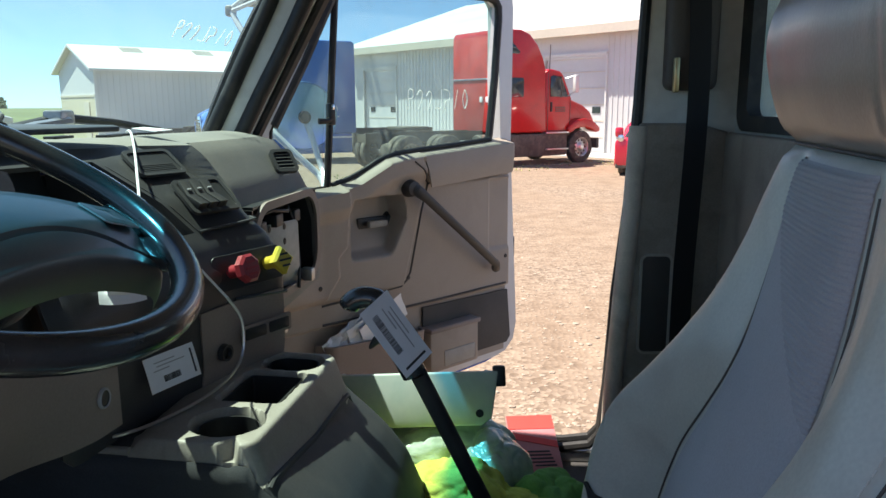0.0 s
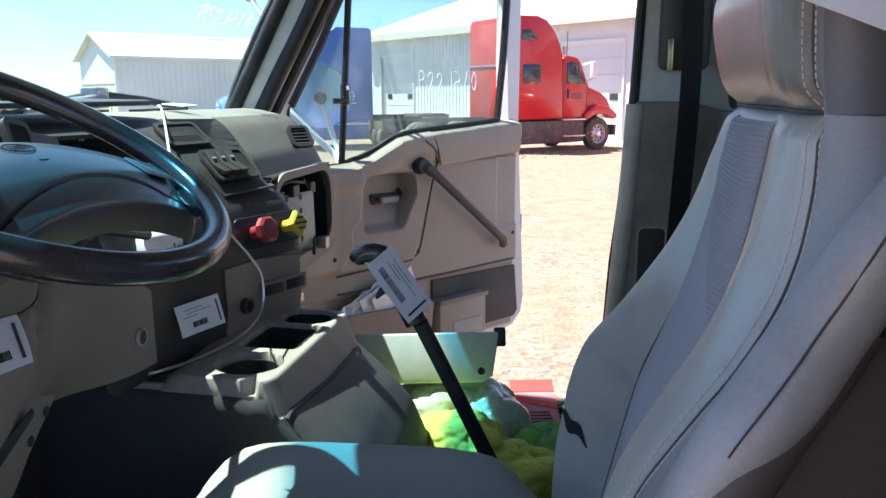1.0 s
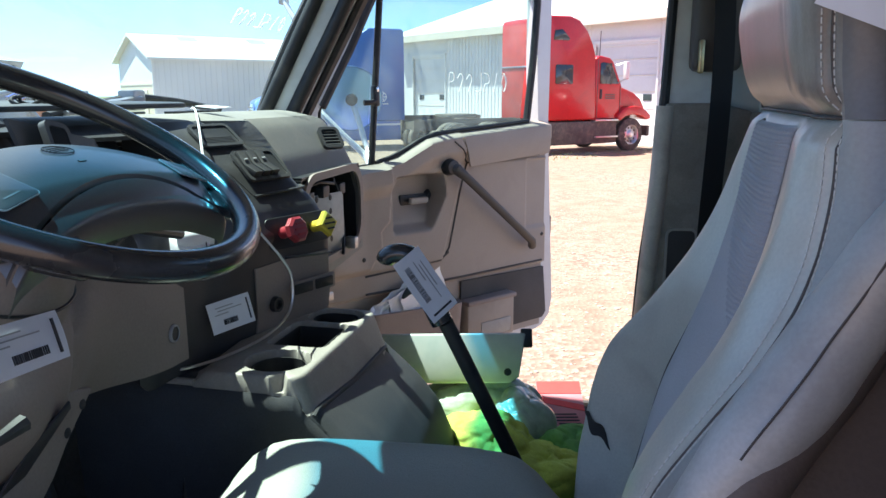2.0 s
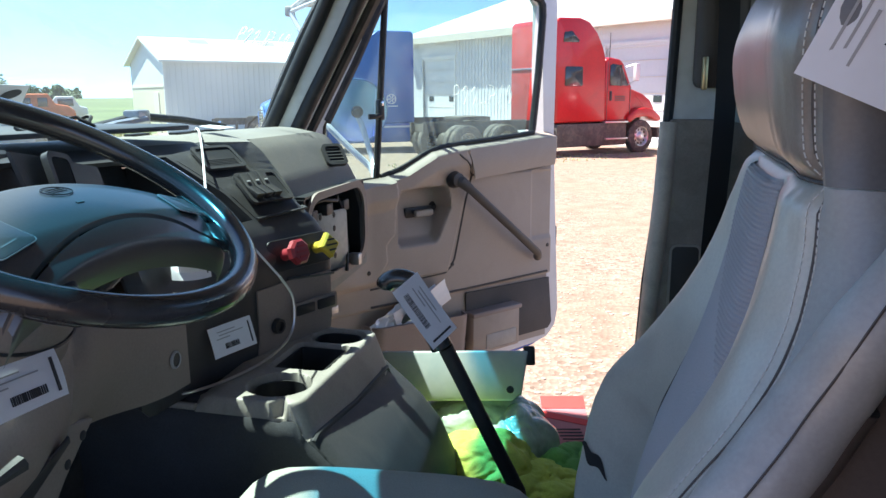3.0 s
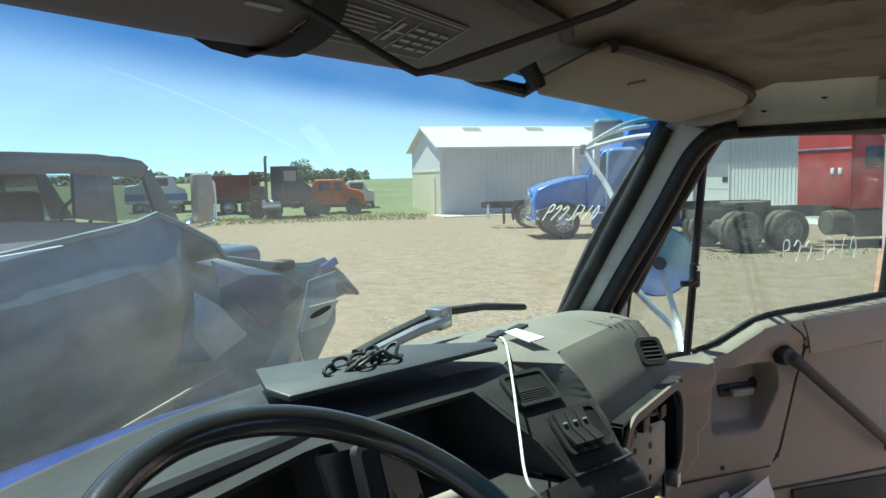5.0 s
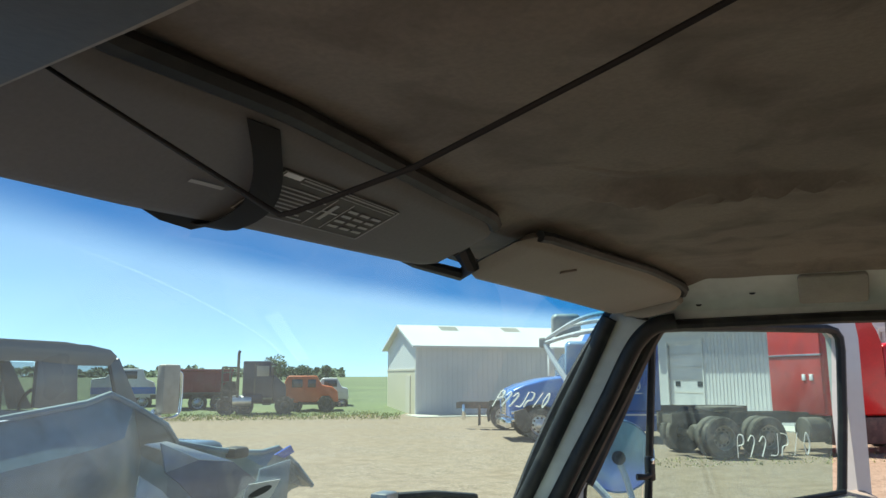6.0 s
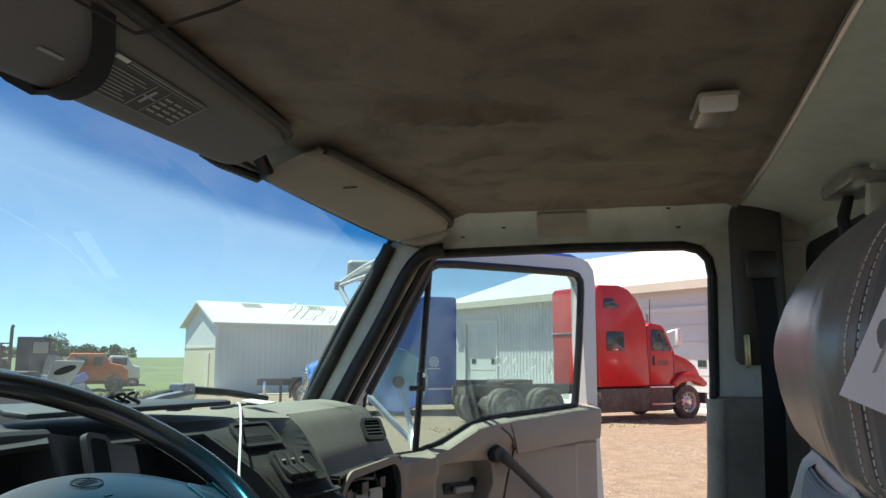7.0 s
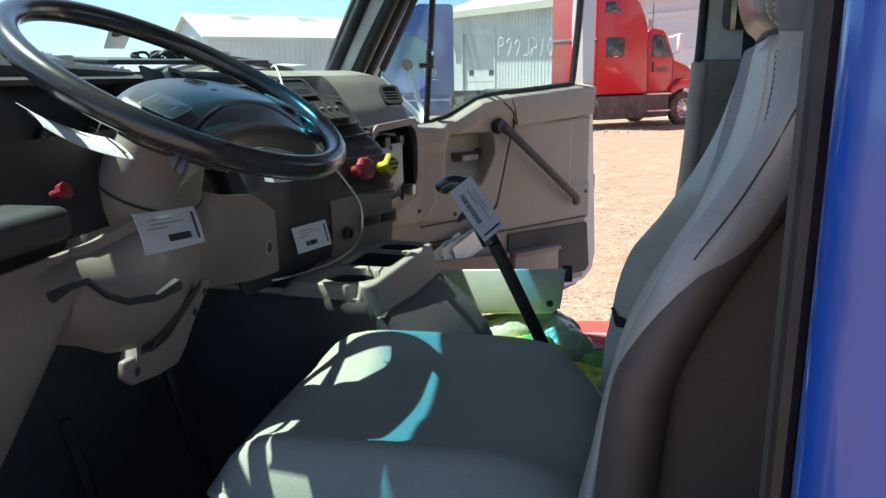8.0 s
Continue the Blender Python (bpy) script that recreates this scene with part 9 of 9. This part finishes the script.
part("sun_visor", prism([(0.85, 2.72), (1.25, 2.60), (1.25, 2.66), (0.85, 2.80)], 1.9, 0.01, m=axes((0, 1.95, 0), (1, 0, 0), (0, 0, 1))), M_DKBLUE, dkt)
part("exhaust_stack", tube([(-0.75, -0.05, 0.9), (-0.75, -0.05, 3.25), (-0.70, -0.05, 3.40)], 0.08, 10), M_CHASSIS, dkt)
part("tank", lathe([(0, 0), (0.28, 0.02), (0.3, 0.1), (0.3, 0.9), (0.28, 0.98), (0, 1.0)], 16, m=axes((0.0, 0.1, 0.75), (0, 0, 1), (0, 1, 0))), M_ALU, dkt)
for x in (1.7, -0.4, -1.3):
    truck_wheel(dkt, Matrix.Translation((x, 0.0, 0.50)) @ NEAR, r=0.50, rim=M_CHASSIS)
part("frame_rail", box(-2.0, 2.2, 0.4, 0.6, 0.6, 0.85), M_CHASSIS, dkt)
dmp = thing("dump_truck", "dark red dump body truck", "truck", far_axes(-31.9, 32.6))
M_MAROON = surface("maroon_dump_body", (0.20, 0.02, 0.025), 0.6, vary=0.15, fine=8, coarse=0.8, bump=0.05, stain=(0.1, 0.05, 0.04), stain_amount=0.4)
part("dump_body", prism([(-1.9, 1.1), (-2.0, 2.45), (1.9, 2.35), (1.75, 1.1)], 2.2, 0.06, m=axes((0, 2.2, 0), (1, 0, 0), (0, 0, 1))), M_MAROON, dmp)
for k in range(6):
    part("body_rib", box(-1.7 + 0.65 * k, -1.6 + 0.65 * k, -0.06, 0.0, 1.15, 2.35), M_MAROON, dmp)
part("cab_guard", box(-2.3, -1.2, 0.2, 2.0, 2.45, 2.62, 0.04), M_MAROON, dmp)
part("top_rail", box(-2.02, 1.95, -0.10, 0.06, 2.32, 2.46, 0.03), M_MAROON, dmp)
part("tailgate", box(1.72, 1.86, 0.05, 2.1, 1.1, 2.40, 0.03), M_MAROON, dmp)
part("mud_flap", box(1.62, 1.66, -0.02, 0.45, 0.25, 0.95, 0.01), M_RUBBER, dmp)
part("sub_frame", box(-1.9, 1.7, 0.0, 0.12, 0.98, 1.14, 0.02), M_CHASSIS, dmp)
for x in (-1.4, 0.0, 1.2):
    truck_wheel(dmp, Matrix.Translation((x, 0.0, 0.52)) @ NEAR, dual=False, rim=M_ALU)
part("frame_rail", box(-2.6, 2.2, 0.5, 0.7, 0.75, 1.0), M_CHASSIS, dmp)
wt = thing("old_truck", "white and blue bonneted truck at the row's end", "truck", far_axes(-36.7, 32.0))
part("cab", prism([(-2.2, 0.8), (-2.2, 1.9), (-1.4, 2.0), (-1.1, 2.5), (0.6, 2.5), (0.8, 1.9), (1.3, 1.7), (1.5, 0.7)], 2.0, 0.08, 3, m=axes((0, 2.0, 0), (1, 0, 0), (0, 0, 1))), M_WHITE, wt)
part("window", box(-0.9, 0.3, -0.02, 0.02, 1.9, 2.35, 0.01), M_DARKGLASS, wt)
part("blue_band", box(-2.2, 1.4, -0.03, 0.02, 1.0, 1.4), M_BLUET, wt)
for x in (-1.3, 0.7):
    truck_wheel(wt, Matrix.Translation((x, 0.0, 0.52)) @ NEAR, rim=M_ALU)

# ---- grass, field and trees ----
M_GRASS = surface("field_grass", (0.118, 0.145, 0.062), 0.95, vary=0.25, fine=2.0, coarse=0.08, bump=0.6, depth=0.05, stain=(0.165, 0.175, 0.07), stain_amount=0.5)
M_WEED = surface("dry_weeds", (0.42, 0.42, 0.16), 0.95, vary=0.35, fine=8, coarse=0.6, bump=0.4, stain=(0.32, 0.28, 0.12), stain_amount=0.6)
# leaf green is lightened: distance haze is mixed into the colour
M_LEAF = surface("hazed_tree_leaves", (0.13, 0.18, 0.10), 0.8, vary=0.35, fine=3, coarse=0.3, bump=0.2)


def field_pt(u, v):
    # swings from the shed round to the far left, out to the horizon
    az = radians(14 + 106 * u)
    r = 39.0 * (1250 / 39.0) ** (v ** 1.3)
    swell = 0.9 * smooth((r - 60) / 90) * (1 if r < 600 else 0.3)
    return Vector((-math.sin(az) * r, math.cos(az) * r, -0.03 + 0.32 * smooth((r - 39.0) / 12) + swell + 0.12 * noise.noise((az * 60, r * 0.1, 0))))


field = part("field", sheet(field_pt, 120, 40), M_GRASS)
tagged(field, "green crop field reaching the horizon", "field", kind="structure")
wb = bmesh.new()
rng = random.Random(11)
for k in range(9400):
    if k < 8400:
        az = radians(rng.uniform(29.5, 64))
        r = rng.uniform(36.5, 44) if rng.random() < 0.8 else rng.uniform(34.5, 37.5)
        c = Vector((-math.sin(az) * r, math.cos(az) * r, 0.02))
        h = rng.uniform(0.03, 0.13) * smooth((r - 34) / 5)
    else:
        s = rng.uniform(-9, 3.5)
        c = RT @ Vector((s, rng.uniform(-1.4, 0.6), 0.0))
        h = rng.uniform(0.02, 0.06)
    a = rng.uniform(0, math.pi)
    w = h * rng.uniform(0.25, 0.6)
    d = Vector((math.cos(a), math.sin(a), 0)) * w
    lean = Vector((rng.uniform(-1, 1), rng.uniform(-1, 1), 0)) * h * 0.4
    vs = [wb.verts.new(c - d), wb.verts.new(c + d), wb.verts.new(c + lean + Vector((0, 0, h)))]
    wb.faces.new(vs)
tagged(part("weeds", wb, M_WEED), "dry yellow-green weeds along the yard edge", "grass", kind="stuff")


def tree(x, y, h, spread, seed):
    t = thing("tree", "dark green broadleaf tree on the far field edge", "tree", group="trees on the horizon")
    r = random.Random(seed)
    part("trunk", tube([(x, y, 0.8), (x + 0.1, y, h * 0.3), (x + 0.2, y, h * 0.55)], [0.3, 0.22, 0.12], 8), M_CHASSIS, t)
    for k in range(4):
        a = r.uniform(0, 6.28)
        part("limb", tube([(x + 0.1, y, h * 0.3), (x + spread * 0.25 * math.cos(a), y + spread * 0.25 * math.sin(a), h * 0.5), (x + spread * 0.4 * math.cos(a), y + spread * 0.4 * math.sin(a), h * 0.68)], [0.12, 0.08, 0.04], 6), M_CHASSIS, t)
    b = bmesh.new()
    lobes = [(r.uniform(-0.6, 0.6), r.uniform(-0.6, 0.6), r.uniform(0.35, 0.85), r.uniform(0.22, 0.42)) for _ in range(9)]
    for k in range(1500):
        l = r.choice(lobes)
        d = Vector((r.gauss(0, 1), r.gauss(0, 1), r.gauss(0, 1))).normalized() * l[3] * r.uniform(0.6, 1.05)
        c = Vector((x + (l[0] + d.x) * spread, y + (l[1] + d.y) * spread, h * (l[2] + d.z * 0.6)))
        s = r.uniform(0.12, 0.34)
        n1 = Vector((r.gauss(0, 1), r.gauss(0, 1), r.gauss(0, 1))).normalized()
        n2 = n1.cross(Vector((r.gauss(0, 1), r.gauss(0, 1), 1))).normalized()
        b.faces.new([b.verts.new(c + n1 * s), b.verts.new(c + n2 * s * 0.6), b.verts.new(c - n1 * s), b.verts.new(c - n2 * s * 0.6)])
    part("crown", b, M_LEAF, t)


for i, (px, py, hh, ss) in enumerate(((-101.0, 125.0, 6.4, 4.0), (-97.5, 128.0, 4.6, 3.2), (-94.5, 131.0, 4.4, 3.0), (-104.5, 122.0, 5.4, 3.5))):
    tree(px, py, hh, ss, 40 + i)
hb_ = bmesh.new()
rng = random.Random(21)
for k in range(9000):
    az = radians(rng.uniform(34, 75))
    rr0 = rng.uniform(420, 470)
    hgt = 5.0 + 3.0 * noise.noise((az * 40, 0, 0)) + 2.0 * noise.noise((az * 160, 3, 0))
    c = Vector((-math.sin(az) * rr0, math.cos(az) * rr0, 0.8 + rng.random() ** 0.8 * max(0.5, hgt)))
    s = rng.uniform(0.6, 1.6)
    n1 = Vector((rng.gauss(0, 1), rng.gauss(0, 1), rng.gauss(0, 1))).normalized()
    n2 = n1.cross(Vector((0.3, rng.gauss(0, 1), 1))).normalized()
    hb_.faces.new([hb_.verts.new(c + n1 * s), hb_.verts.new(c + n2 * s * 0.7), hb_.verts.new(c - n1 * s), hb_.verts.new(c - n2 * s * 0.7)])
tagged(part("far_woods", hb_, M_LEAF), "dark line of distant woods on the horizon", "woods", kind="stuff")

# loose stones of the yard beside the open door
M_STONE = surface("pale_crushed_stone", (0.36, 0.285, 0.222), 0.9, vary=0.25, fine=60, coarse=8, bump=0.2)
sb_v, sb_f = [], []
rng = random.Random(31)
ico = bmesh.new()
bmesh.ops.create_icosphere(ico, subdivisions=1, radius=1.0)
ico.verts.ensure_lookup_table()
iv = [v.co.copy() for v in ico.verts]
iff = [[v.index for v in f.verts] for f in ico.faces]
ico.free()
for k in range(9000):
    y = 2.6 + 11.5 * rng.random() ** 1.5
    x = rng.uniform(-0.45, 0.42) * y + 0.12 * y
    if noise.noise((x * 0.9, y * 0.5, 5)) < -0.12 and rng.random() < 0.8:
        continue
    s = rng.uniform(0.004, 0.014) * (1 + 0.7 * (rng.random() < 0.08))
    z = 0.03 * noise.noise((x * 0.22, y * 0.22, 0)) * min(1, math.hypot(x, y - 1) / 6)
    sc = (s * rng.uniform(0.8, 1.6), s * rng.uniform(0.8, 1.6), s * rng.uniform(0.35, 0.6))
    a = rng.uniform(0, 6.28)
    o = len(sb_v)
    for v in iv:
        px, py, pz = v.x * sc[0], v.y * sc[1], v.z * sc[2]
        sb_v.append((x + px * math.cos(a) - py * math.sin(a), y + px * math.sin(a) + py * math.cos(a), z + sc[2] * 0.15 + pz))
    sb_f += [[o + i for i in f] for f in iff]
sme = bpy.data.meshes.new("gravel")
sme.from_pydata(sb_v, [], sb_f)
tagged(part("gravel", sme, M_STONE), "loose pale crushed stones on the yard", "gravel", kind="stuff")
